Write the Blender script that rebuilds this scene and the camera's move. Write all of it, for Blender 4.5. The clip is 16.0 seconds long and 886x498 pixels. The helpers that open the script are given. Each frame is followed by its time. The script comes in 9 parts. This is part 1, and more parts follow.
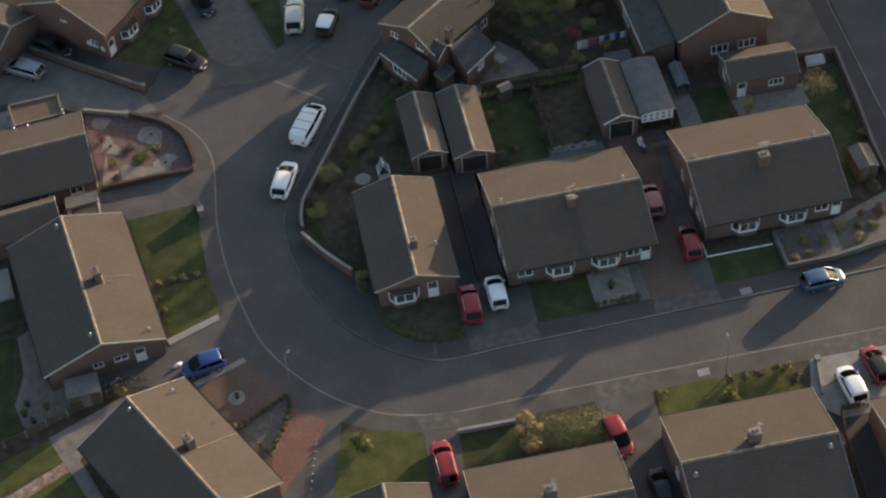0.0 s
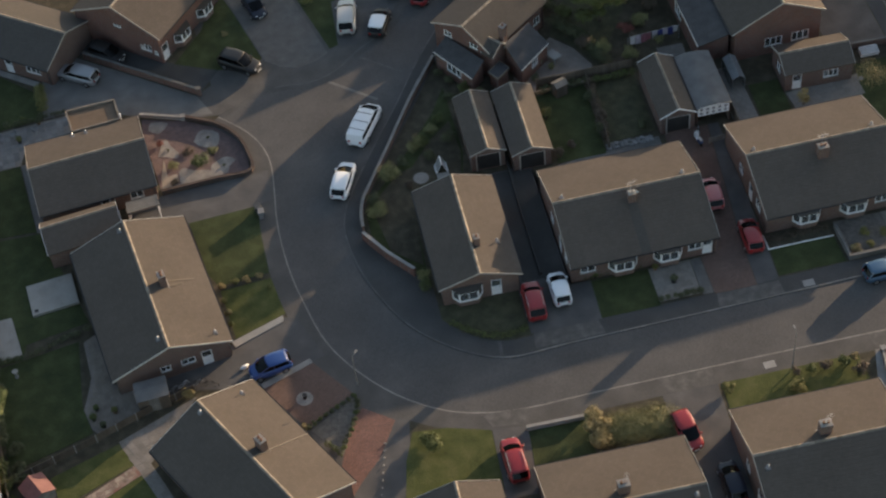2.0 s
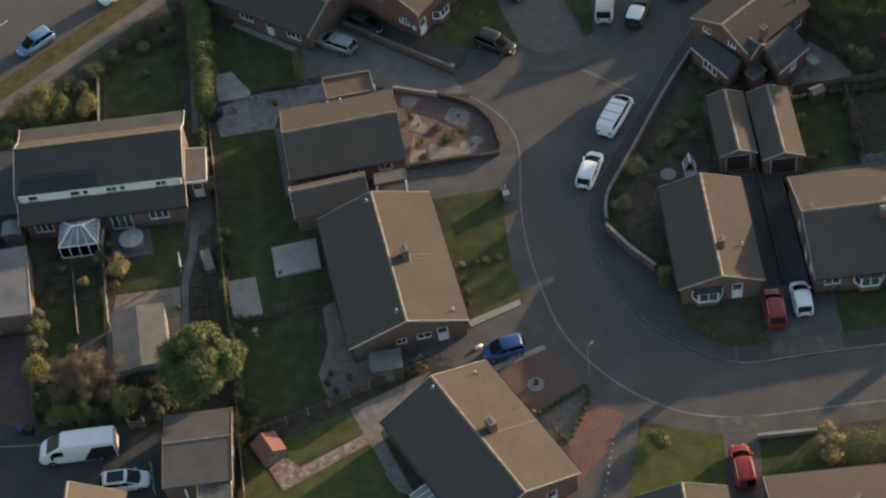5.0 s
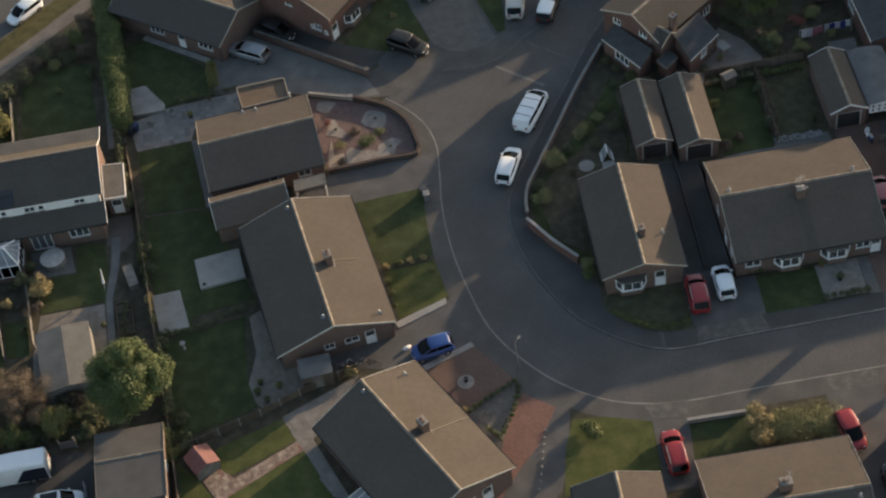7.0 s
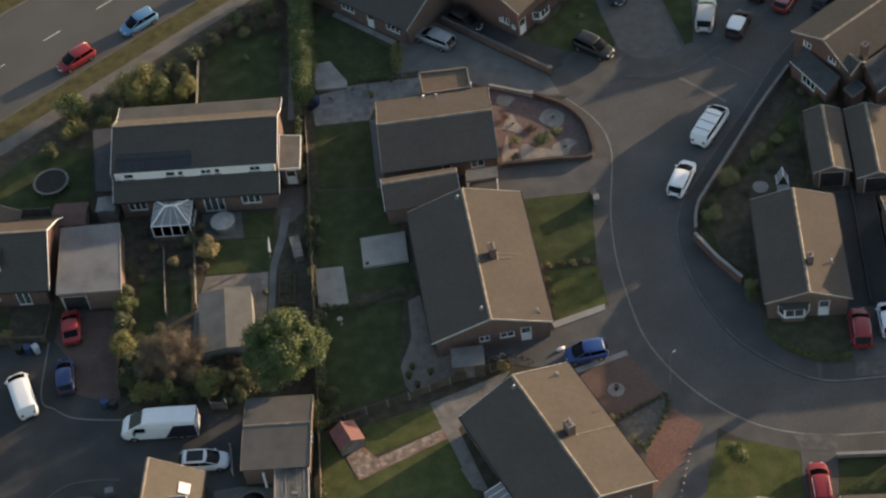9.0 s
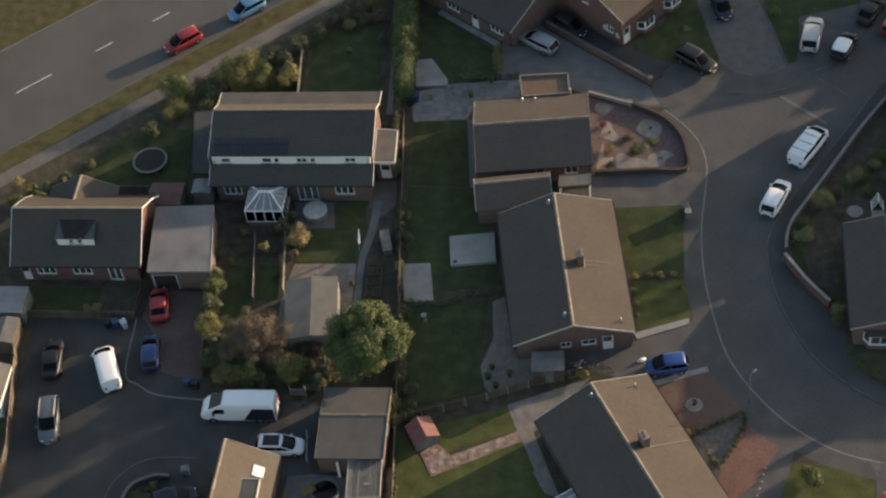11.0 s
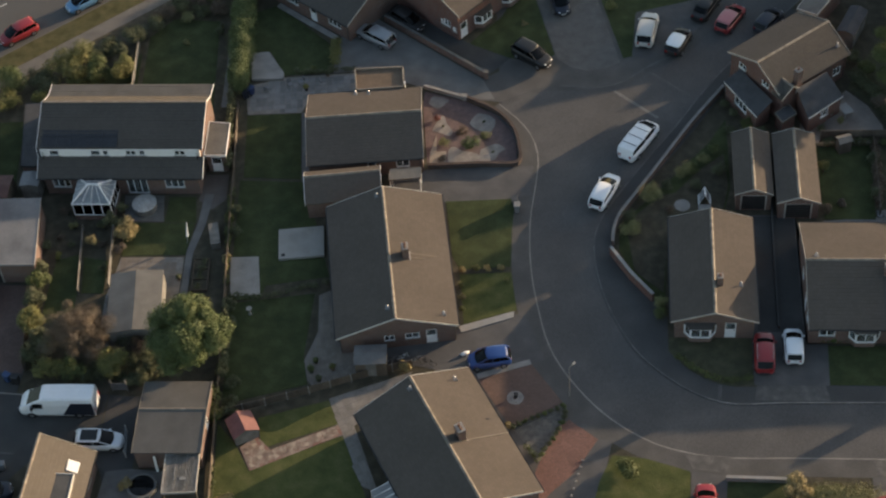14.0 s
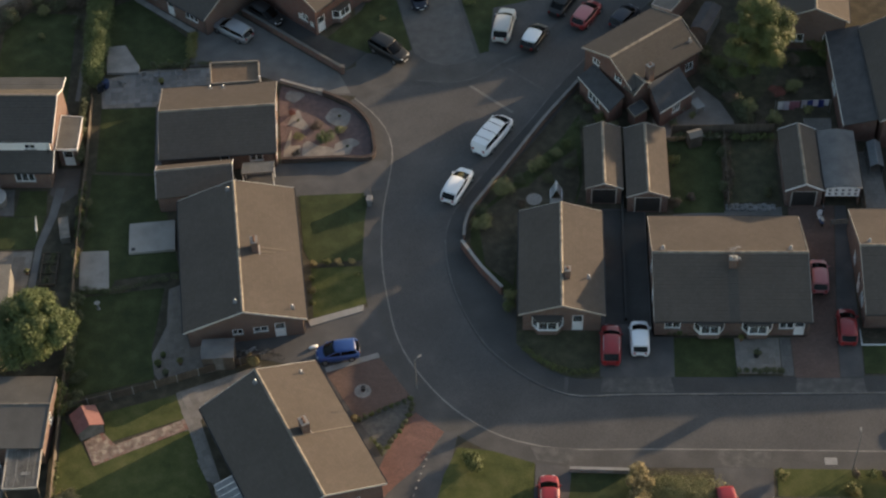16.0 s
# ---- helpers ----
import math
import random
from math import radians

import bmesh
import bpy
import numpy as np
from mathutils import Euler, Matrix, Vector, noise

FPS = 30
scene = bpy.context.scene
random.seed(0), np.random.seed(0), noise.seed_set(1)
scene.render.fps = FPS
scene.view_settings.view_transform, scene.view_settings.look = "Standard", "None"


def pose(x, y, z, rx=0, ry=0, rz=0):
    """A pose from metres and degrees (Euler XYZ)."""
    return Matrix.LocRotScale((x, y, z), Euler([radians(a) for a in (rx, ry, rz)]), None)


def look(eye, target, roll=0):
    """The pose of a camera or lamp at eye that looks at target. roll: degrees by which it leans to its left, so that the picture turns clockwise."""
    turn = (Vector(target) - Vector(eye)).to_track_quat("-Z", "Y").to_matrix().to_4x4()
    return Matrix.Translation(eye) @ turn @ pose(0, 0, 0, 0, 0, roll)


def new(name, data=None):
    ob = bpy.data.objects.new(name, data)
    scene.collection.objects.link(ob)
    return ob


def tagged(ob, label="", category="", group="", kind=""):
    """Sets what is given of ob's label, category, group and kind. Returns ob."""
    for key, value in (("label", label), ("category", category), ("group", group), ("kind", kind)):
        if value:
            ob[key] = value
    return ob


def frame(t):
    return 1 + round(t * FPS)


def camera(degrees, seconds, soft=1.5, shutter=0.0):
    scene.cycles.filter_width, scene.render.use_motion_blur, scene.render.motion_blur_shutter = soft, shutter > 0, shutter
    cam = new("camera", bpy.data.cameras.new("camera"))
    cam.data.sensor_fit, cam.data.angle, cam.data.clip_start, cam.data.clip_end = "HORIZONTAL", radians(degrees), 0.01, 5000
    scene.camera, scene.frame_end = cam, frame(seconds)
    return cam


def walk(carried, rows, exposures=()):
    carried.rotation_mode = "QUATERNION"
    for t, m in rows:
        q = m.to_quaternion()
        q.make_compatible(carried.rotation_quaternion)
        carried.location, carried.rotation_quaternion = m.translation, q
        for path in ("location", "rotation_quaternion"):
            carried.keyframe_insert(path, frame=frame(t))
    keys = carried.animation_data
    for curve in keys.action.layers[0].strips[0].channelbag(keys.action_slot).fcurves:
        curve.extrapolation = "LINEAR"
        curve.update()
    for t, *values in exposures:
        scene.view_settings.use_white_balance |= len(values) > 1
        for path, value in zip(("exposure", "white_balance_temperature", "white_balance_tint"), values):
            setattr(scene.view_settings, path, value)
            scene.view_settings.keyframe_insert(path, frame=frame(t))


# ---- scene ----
cam = camera(28.0, 16.0, 2.3)
PATH = [
    (0, (6.822, -92.995, 123.475), (6.99, -91.702, 121.958), -5.2),
    (0.5, (6.009, -92.915, 123.603), (6.171, -91.622, 122.087), -5.5),
    (1, (5.083, -92.628, 123.771), (5.256, -91.339, 122.251), -6.0),
    (1.5, (3.922, -92.382, 124.053), (4.099, -91.096, 122.531), -6.4),
    (2, (2.55, -92.214, 124.425), (2.702, -90.923, 122.905), -6.8),
    (2.5, (1.188, -92.201, 124.859), (1.201, -90.893, 123.346), -7.4),
    (3, (-0.062, -92.027, 125.128), (-0.166, -90.714, 123.623), -7.9),
    (3.2, (-0.351, -91.979, 125.177), (-0.485, -90.666, 123.674), -8.3),
    (5.3, (-0.767, -91.161, 125.583), (-0.821, -89.861, 124.064), -9.5),
    (5.5, (-0.759, -91.148, 125.594), (-0.795, -89.85, 124.073), -9.5),
    (6, (-0.69, -91.264, 125.649), (-0.702, -89.967, 124.126), -9.6),
    (6.5, (-0.577, -91.337, 125.693), (-0.585, -90.041, 124.169), -9.6),
    (7, (-0.399, -91.489, 125.738), (-0.395, -90.193, 124.215), -9.7),
    (7.5, (-0.291, -91.553, 125.833), (-0.269, -90.259, 124.308), -9.8),
    (8, (-0.402, -91.58, 125.98), (-0.363, -90.289, 124.453), -9.7),
    (8.5, (-0.847, -91.514, 126.14), (-0.851, -90.218, 124.616), -9.5),
    (9, (-1.42, -91.435, 126.358), (-1.587, -90.134, 124.848), -9.1),
    (9.5, (-1.735, -91.367, 126.506), (-1.993, -90.073, 125.003), -8.9),
    (9.7, (-1.672, -91.39, 126.531), (-1.95, -90.098, 125.03), -8.9),
    (11.8, (0.981, -91.83, 126.903), (0.706, -90.534, 125.404), -8.8),
    (12, (1.385, -91.789, 126.868), (1.116, -90.493, 125.369), -8.6),
    (12.5, (2.698, -91.578, 126.515), (2.445, -90.281, 125.014), -8.1),
    (13, (4.22, -91.439, 126.036), (3.986, -90.14, 124.533), -7.5),
    (13.5, (5.933, -91.263, 125.546), (5.722, -89.963, 124.041), -6.7),
    (14, (7.863, -91.201, 125.1), (7.678, -89.898, 123.595), -5.8),
    (14.5, (9.725, -91.193, 124.748), (9.571, -89.887, 123.241), -4.8),
    (15, (11.386, -91.259, 124.493), (11.264, -89.95, 122.986), -3.7),
    (15.5, (12.633, -91.399, 124.31), (12.534, -90.088, 122.803), -3.0),
    (16, (13.604, -91.544, 124.194), (13.516, -90.233, 122.686), -2.7),
]
walk(cam, [(t, look(eye, target, roll)) for t, eye, target, roll in PATH], [(0, 1.05, 6950, 14), (6, 1.01, 6950, 12), (9.5, 1.0, 6950, 12), (16, 0.99, 6950, 12)])


# ---------- world, sun, exposure ----------
SUN_EL, SUN_AZ = 9.5, 34.0          # degrees; azimuth counted from +x towards +y
world = bpy.data.worlds.new("sky")
scene.world = world
world.use_nodes = True
wn = world.node_tree.nodes
sky = wn.new("ShaderNodeTexSky")
sky.sky_type = "NISHITA"
sky.sun_disc = False
sky.sun_elevation = radians(SUN_EL)
sky.sun_rotation = radians(90 - SUN_AZ)
world.node_tree.links.new(sky.outputs[0], wn["Background"].inputs[0])
wn["Background"].inputs[1].default_value = 0.15
sky.dust_density, sky.ozone_density = 1.3, 1.1
sun_data = bpy.data.lights.new("sun", "SUN")
sun_data.energy, sun_data.angle, sun_data.color = 4.35, radians(0.6), (1.0, 0.77, 0.53)
sun = new("sun", sun_data)
_sd = Vector((math.cos(radians(SUN_EL)) * math.cos(radians(SUN_AZ)), math.cos(radians(SUN_EL)) * math.sin(radians(SUN_AZ)), math.sin(radians(SUN_EL))))
sun.matrix_world = look(_sd * 200, (0, 0, 0))


# ---------- materials ----------
def material(name, c1, c2, rough=0.8, scale=3.0, fine=30.0, bump=0.15, metal=0.0, c3=None, spread=0.5, per=0.0, bdist=0.02, spec=0.4, stretch=None, coat=0.0, grain=0.22):
    """Two-scale mottled surface: c1 to c2 by a broad noise, grain and relief by a fine one; per: change from object to object."""
    m = bpy.data.materials.new(name)
    m.use_nodes = True
    nt = m.node_tree
    b = nt.nodes["Principled BSDF"]
    mp = nt.nodes.new("ShaderNodeMapping")
    geo = nt.nodes.new("ShaderNodeNewGeometry")
    nt.links.new(geo.outputs["Position"], mp.inputs[0])
    if stretch:
        mp.inputs["Rotation"].default_value = (0, 0, radians(stretch[3]) if len(stretch) > 3 else 0)
        mp.inputs["Scale"].default_value = stretch[:3]
    n1 = nt.nodes.new("ShaderNodeTexNoise")
    n1.inputs["Scale"].default_value, n1.inputs["Detail"].default_value = 1.0 / scale, 5
    n2 = nt.nodes.new("ShaderNodeTexNoise")
    n2.inputs["Scale"].default_value, n2.inputs["Detail"].default_value = fine, 3
    for n in (n1, n2):
        nt.links.new(mp.outputs[0], n.inputs["Vector"])
    ramp = nt.nodes.new("ShaderNodeValToRGB")
    ramp.color_ramp.elements[0].position, ramp.color_ramp.elements[0].color = 0.5 - spread / 2, (*c1, 1)
    ramp.color_ramp.elements[1].position, ramp.color_ramp.elements[1].color = 0.5 + spread / 2, (*c2, 1)
    if c3:
        e = ramp.color_ramp.elements.new(0.5)
        e.color = (*c3, 1)
    nt.links.new(n1.outputs[0], ramp.inputs[0])
    hsv = nt.nodes.new("ShaderNodeHueSaturation")
    nt.links.new(ramp.outputs[0], hsv.inputs["Color"])
    val = nt.nodes.new("ShaderNodeMapRange")
    val.inputs["From Min"].default_value, val.inputs["From Max"].default_value = 0.25, 0.75
    val.inputs["To Min"].default_value, val.inputs["To Max"].default_value = 1 - grain, 1 + grain
    nt.links.new(n2.outputs[0], val.inputs["Value"])
    last = val.outputs[0]
    if per:
        oi = nt.nodes.new("ShaderNodeObjectInfo")
        pr = nt.nodes.new("ShaderNodeMapRange")
        pr.inputs["To Min"].default_value, pr.inputs["To Max"].default_value = 1 - per, 1 + per
        nt.links.new(oi.outputs["Random"], pr.inputs["Value"])
        mul = nt.nodes.new("ShaderNodeMath")
        mul.operation = "MULTIPLY"
        nt.links.new(last, mul.inputs[0])
        nt.links.new(pr.outputs[0], mul.inputs[1])
        last = mul.outputs[0]
    nt.links.new(last, hsv.inputs["Value"])
    nt.links.new(hsv.outputs[0], b.inputs["Base Color"])
    b.inputs["Roughness"].default_value, b.inputs["Metallic"].default_value = rough, metal
    b.inputs["Specular IOR Level"].default_value = spec
    if coat:
        b.inputs["Coat Weight"].default_value, b.inputs["Coat Roughness"].default_value = coat, 0.05
    if bump:
        bp = nt.nodes.new("ShaderNodeBump")
        bp.inputs["Strength"].default_value, bp.inputs["Distance"].default_value = bump, bdist
        nt.links.new(n2.outputs[0], bp.inputs["Height"])
        nt.links.new(bp.outputs[0], b.inputs["Normal"])
    return m


def patterned(name, c1, c2, mortar, bw, bh, rough=0.85, gap=0.012, offset=0.5, bump=0.5, scale=2.0, up=False, bias=0.0, soft=1.0, spec=0.3):
    """Bonded courses (brick, tile, slab), with stains over them. up: courses run up a wall, else over the plan."""
    m = bpy.data.materials.new(name)
    m.use_nodes = True
    nt = m.node_tree
    b = nt.nodes["Principled BSDF"]
    tc = nt.nodes.new("ShaderNodeTexCoord")
    src = tc.outputs["Object"]
    br = nt.nodes.new("ShaderNodeTexBrick")
    br.offset = offset
    br.inputs["Color1"].default_value, br.inputs["Color2"].default_value = (*c1, 1), (*c2, 1)
    br.inputs["Mortar"].default_value = (*mortar, 1)
    br.inputs["Scale"].default_value = 1.0
    br.inputs["Brick Width"].default_value, br.inputs["Row Height"].default_value = bw, bh
    br.inputs["Mortar Size"].default_value, br.inputs["Bias"].default_value = gap, bias
    vec = src
    if up:
        sep, com, add = nt.nodes.new("ShaderNodeSeparateXYZ"), nt.nodes.new("ShaderNodeCombineXYZ"), nt.nodes.new("ShaderNodeMath")
        nt.links.new(src, sep.inputs[0])
        nt.links.new(sep.outputs[0], add.inputs[0])
        nt.links.new(sep.outputs[1], add.inputs[1])
        nt.links.new(add.outputs[0], com.inputs[0])
        nt.links.new(sep.outputs[2], com.inputs[1])
        vec = com.outputs[0]
    nt.links.new(vec, br.inputs["Vector"])
    n1 = nt.nodes.new("ShaderNodeTexNoise")
    n1.inputs["Scale"].default_value, n1.inputs["Detail"].default_value = 1.0 / scale, 6
    nt.links.new(src, n1.inputs["Vector"])
    n2 = nt.nodes.new("ShaderNodeTexNoise")
    n2.inputs["Scale"].default_value, n2.inputs["Detail"].default_value = 14.0, 3
    nt.links.new(src, n2.inputs["Vector"])
    hsv = nt.nodes.new("ShaderNodeHueSaturation")
    nt.links.new(br.outputs["Color"], hsv.inputs["Color"])
    val = nt.nodes.new("ShaderNodeMapRange")
    val.inputs["From Min"].default_value, val.inputs["From Max"].default_value = 0.3, 0.7
    val.inputs["To Min"].default_value, val.inputs["To Max"].default_value = 1 - 0.25 * soft, 1 + 0.2 * soft
    mix = nt.nodes.new("ShaderNodeMath")
    mix.operation, mix.inputs[1].default_value = "MULTIPLY_ADD", 0.5
    half = nt.nodes.new("ShaderNodeMath")
    half.operation, half.inputs[1].default_value = "MULTIPLY", 0.5
    nt.links.new(n2.outputs[0], half.inputs[0])
    nt.links.new(n1.outputs[0], mix.inputs[0])
    nt.links.new(half.outputs[0], mix.inputs[2])
    nt.links.new(mix.outputs[0], val.inputs["Value"])
    nt.links.new(val.outputs[0], hsv.inputs["Value"])
    nt.links.new(hsv.outputs[0], b.inputs["Base Color"])
    b.inputs["Roughness"].default_value = rough
    b.inputs["Specular IOR Level"].default_value = spec
    bp = nt.nodes.new("ShaderNodeBump")
    bp.inputs["Strength"].default_value, bp.inputs["Distance"].default_value, bp.invert = bump, 0.02, True
    nt.links.new(br.outputs["Fac"], bp.inputs["Height"])
    nt.links.new(bp.outputs[0], b.inputs["Normal"])
    return m


def leafy(name, c1, c2, c3, rough=0.6):
    """Foliage: colour from leaf to leaf and by broad patches of the crown."""
    m = bpy.data.materials.new(name)
    m.use_nodes = True
    nt = m.node_tree
    b = nt.nodes["Principled BSDF"]
    geo = nt.nodes.new("ShaderNodeNewGeometry")
    ramp = nt.nodes.new("ShaderNodeValToRGB")
    ramp.color_ramp.elements[0].color, ramp.color_ramp.elements[1].color = (*c1, 1), (*c3, 1)
    ramp.color_ramp.elements.new(0.5).color = (*c2, 1)
    n1 = nt.nodes.new("ShaderNodeTexNoise")
    n1.inputs["Scale"].default_value = 0.9
    nt.links.new(geo.outputs["Position"], n1.inputs["Vector"])
    mix = nt.nodes.new("ShaderNodeMath")
    mix.operation = "MULTIPLY_ADD"
    mix.inputs[1].default_value = 0.55
    nt.links.new(geo.outputs["Random Per Island"], mix.inputs[0])
    half = nt.nodes.new("ShaderNodeMath")
    half.operation, half.inputs[1].default_value = "MULTIPLY", 0.5
    nt.links.new(n1.outputs[0], half.inputs[0])
    nt.links.new(half.outputs[0], mix.inputs[2])
    nt.links.new(mix.outputs[0], ramp.inputs[0])
    nt.links.new(ramp.outputs[0], b.inputs["Base Color"])
    b.inputs["Roughness"].default_value = rough
    b.inputs["Specular IOR Level"].default_value = 0.25
    return m


def glassy(name, tint=(0.75, 0.82, 0.85), rough=0.03, spec=0.5, ior=1.45):
    m = bpy.data.materials.new(name)
    m.use_nodes = True
    b = m.node_tree.nodes["Principled BSDF"]
    b.inputs["Base Color"].default_value = (*tint, 1)
    b.inputs["Roughness"].default_value = rough
    b.inputs["Transmission Weight"].default_value = 0.85
    b.inputs["IOR"].default_value = ior
    b.inputs["Specular IOR Level"].default_value = spec
    return m


ASPHALT = material("asphalt", (0.066, 0.0637, 0.0618), (0.101, 0.0956, 0.0907), 0.9, 5.0, 9, 0.4, c3=(0.0795, 0.0764, 0.0738), spread=0.5)
OLD_ASPHALT = material("worn_asphalt", (0.060, 0.060, 0.062), (0.115, 0.110, 0.105), 0.9, 2.2, 18, 0.4, c3=(0.083, 0.08, 0.078))
MAIN_ASPHALT = material("main_road_asphalt", (0.072, 0.069, 0.065), (0.10, 0.096, 0.090), 0.9, 6.0, 22, 0.3)
FOOTWAY = material("footway_tarmac", (0.064, 0.061, 0.058), (0.104, 0.098, 0.091), 0.92, 2.4, 9, 0.4, c3=(0.081, 0.077, 0.072), spread=0.5)
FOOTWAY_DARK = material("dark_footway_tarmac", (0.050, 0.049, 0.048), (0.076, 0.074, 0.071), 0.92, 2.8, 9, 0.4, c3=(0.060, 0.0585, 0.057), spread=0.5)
KERB = material("concrete_kerb", (0.143, 0.134, 0.123), (0.227, 0.213, 0.195), 0.9, 0.8, 20, 0.3, per=0.15)
DARK_KERB = material("dark_kerb", (0.076, 0.074, 0.070), (0.13, 0.126, 0.119), 0.9, 0.8, 20, 0.3, per=0.15)
CONCRETE = material("concrete", (0.17, 0.165, 0.155), (0.30, 0.29, 0.275), 0.9, 1.4, 16, 0.25, c3=(0.24, 0.23, 0.215))
BROWN_TARMAC = material("brown_worn_tarmac", (0.074, 0.066, 0.058), (0.125, 0.111, 0.098), 0.92, 1.8, 12, 0.4, c3=(0.098, 0.087, 0.077))
CONCRETE_DARK = material("weathered_concrete", (0.10, 0.098, 0.094), (0.16, 0.156, 0.148), 0.9, 1.6, 16, 0.25)
DRIVE_BROWN = material("brownish_worn_concrete", (0.088, 0.082, 0.076), (0.135, 0.126, 0.116), 0.92, 1.0, 14, 0.3, c3=(0.112, 0.104, 0.096))
RUST_FELT = material("rusty_brown_felt", (0.105, 0.076, 0.053), (0.15, 0.108, 0.075), 0.92, 0.9, 16, 0.2, c3=(0.128, 0.092, 0.064))
PALE_CONCRETE = material("pale_concrete", (0.20, 0.195, 0.185), (0.30, 0.293, 0.278), 0.85, 1.5, 16, 0.2)
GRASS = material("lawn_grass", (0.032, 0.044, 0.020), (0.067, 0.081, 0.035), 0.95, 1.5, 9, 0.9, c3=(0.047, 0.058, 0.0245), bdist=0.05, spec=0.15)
# lighter, yellower copy of the lawn grass: sunlight is put into its colour
SUNNY_GRASS = material("sunny_lawn_grass", (0.047, 0.058, 0.021), (0.108, 0.108, 0.045), 0.95, 1.4, 9, 0.9, c3=(0.077, 0.086, 0.030), bdist=0.05, spec=0.15)
ROUGH_GRASS = material("rough_brownish_grass", (0.047, 0.048, 0.031), (0.094, 0.088, 0.056), 0.95, 0.9, 12, 0.9, c3=(0.066, 0.066, 0.039), bdist=0.05, spec=0.15)
VERGE = material("verge_grass", (0.045, 0.046, 0.018), (0.112, 0.098, 0.048), 0.95, 1.2, 20, 0.9, bdist=0.05, spec=0.15)
SOIL = material("garden_soil", (0.050, 0.046, 0.033), (0.104, 0.090, 0.067), 0.97, 1.0, 14, 0.9, c3=(0.068, 0.061, 0.043), bdist=0.06, spec=0.15)
WHITE = material("white_upvc", (0.70, 0.70, 0.69), (0.80, 0.80, 0.79), 0.4, 2.0, 8, 0.02, grain=0.06)
CREAM = material("weathered_cream_board", (0.32, 0.30, 0.265), (0.45, 0.42, 0.375), 0.6, 1.2, 8, 0.05)
PALE_VERGE = material("pale_painted_verge", (0.46, 0.44, 0.40), (0.58, 0.56, 0.51), 0.6, 1.2, 8, 0.05)
FLASH = material("pale_cement_flashing", (0.26, 0.25, 0.235), (0.40, 0.39, 0.37), 0.8, 0.5, 12, 0.15)
LEAD = material("lead_flashing", (0.11, 0.113, 0.117), (0.18, 0.184, 0.188), 0.6, 0.6, 10, 0.1)
FELT = material("grey_roof_felt", (0.085, 0.086, 0.088), (0.15, 0.150, 0.15), 0.9, 1.3, 20, 0.3)
PALE_FELT = material("pale_roof_membrane", (0.135, 0.137, 0.14), (0.24, 0.242, 0.245), 0.8, 1.6, 12, 0.2, c3=(0.195, 0.197, 0.2))
# stained membrane, darkened overall to put shade on the garage roof
GARAGE_FELT = material("darkened_stained_membrane", (0.10, 0.102, 0.106), (0.185, 0.187, 0.19), 0.8, 2.2, 12, 0.2, c3=(0.15, 0.152, 0.156))
WORK_FELT = material("brown_grey_roof_felt", (0.072, 0.069, 0.064), (0.105, 0.101, 0.094), 0.9, 1.8, 18, 0.3)
SHED_FELT = material("shed_roof_felt", (0.10, 0.097, 0.09), (0.155, 0.149, 0.138), 0.9, 1.3, 18, 0.3)
BUFF_PATH = material("buff_worn_footpath", (0.105, 0.095, 0.084), (0.165, 0.148, 0.130), 0.93, 1.4, 12, 0.4)
FENCE_WOOD = material("weathered_fence_timber", (0.07, 0.055, 0.042), (0.14, 0.112, 0.086), 0.85, 0.6, 16, 0.4, per=0.2, stretch=(1, 1, 0.2))
GREY_WOOD = material("grey_timber", (0.11, 0.105, 0.095), (0.22, 0.21, 0.19), 0.85, 0.6, 16, 0.4, per=0.15)
# near-black leaf, also standing in for the shade inside open garages
DARK_DOOR = material("dark_garage_door", (0.022, 0.022, 0.022), (0.038, 0.037, 0.036), 0.6, 0.8, 12, 0.1)
BRICK_DARK = patterned("dark_weathered_brick", (0.055, 0.038, 0.033), (0.085, 0.060, 0.050), (0.09, 0.082, 0.075), 0.225, 0.075, up=True, gap=0.010)
BARK = material("bark", (0.045, 0.035, 0.026), (0.12, 0.095, 0.07), 0.95, 0.2, 20, 0.8)
BLACK = material("black_plastic", (0.012, 0.012, 0.013), (0.025, 0.025, 0.027), 0.5, 0.5, 10, 0.05)
TYRE = material("tyre_rubber", (0.014, 0.014, 0.014), (0.028, 0.027, 0.026), 0.85, 0.3, 12, 0.1)
ALLOY = material("wheel_alloy", (0.35, 0.35, 0.36), (0.5, 0.5, 0.5), 0.3, 0.3, 10, 0.0, metal=0.9)
GALV = material("galvanised_steel", (0.28, 0.29, 0.30), (0.40, 0.41, 0.42), 0.45, 0.4, 10, 0.05, metal=0.6)
LAMP_LENS = material("lamp_lens", (0.65, 0.66, 0.66), (0.78, 0.78, 0.78), 0.12, 0.2, 8, 0.0)
RED_LENS = material("red_lamp_lens", (0.22, 0.012, 0.012), (0.35, 0.02, 0.02), 0.15, 0.2, 8, 0.0)
TERRACOTTA = material("terracotta_pot", (0.15, 0.085, 0.06), (0.22, 0.125, 0.085), 0.85, 0.3, 14, 0.2)
TILE_BROWN = patterned("brown_concrete_roof_tiles", (0.0915, 0.0785, 0.067), (0.102, 0.0875, 0.075), (0.086, 0.074, 0.063), 0.33, 0.33, gap=0.014, bump=0.25, scale=3.2, soft=0.6, spec=0.08)
TILE_GREY = patterned("grey_concrete_roof_tiles", (0.076, 0.070, 0.064), (0.084, 0.078, 0.0705), (0.072, 0.0665, 0.061), 0.33, 0.33, gap=0.014, bump=0.25, scale=3.2, soft=0.6, spec=0.08)
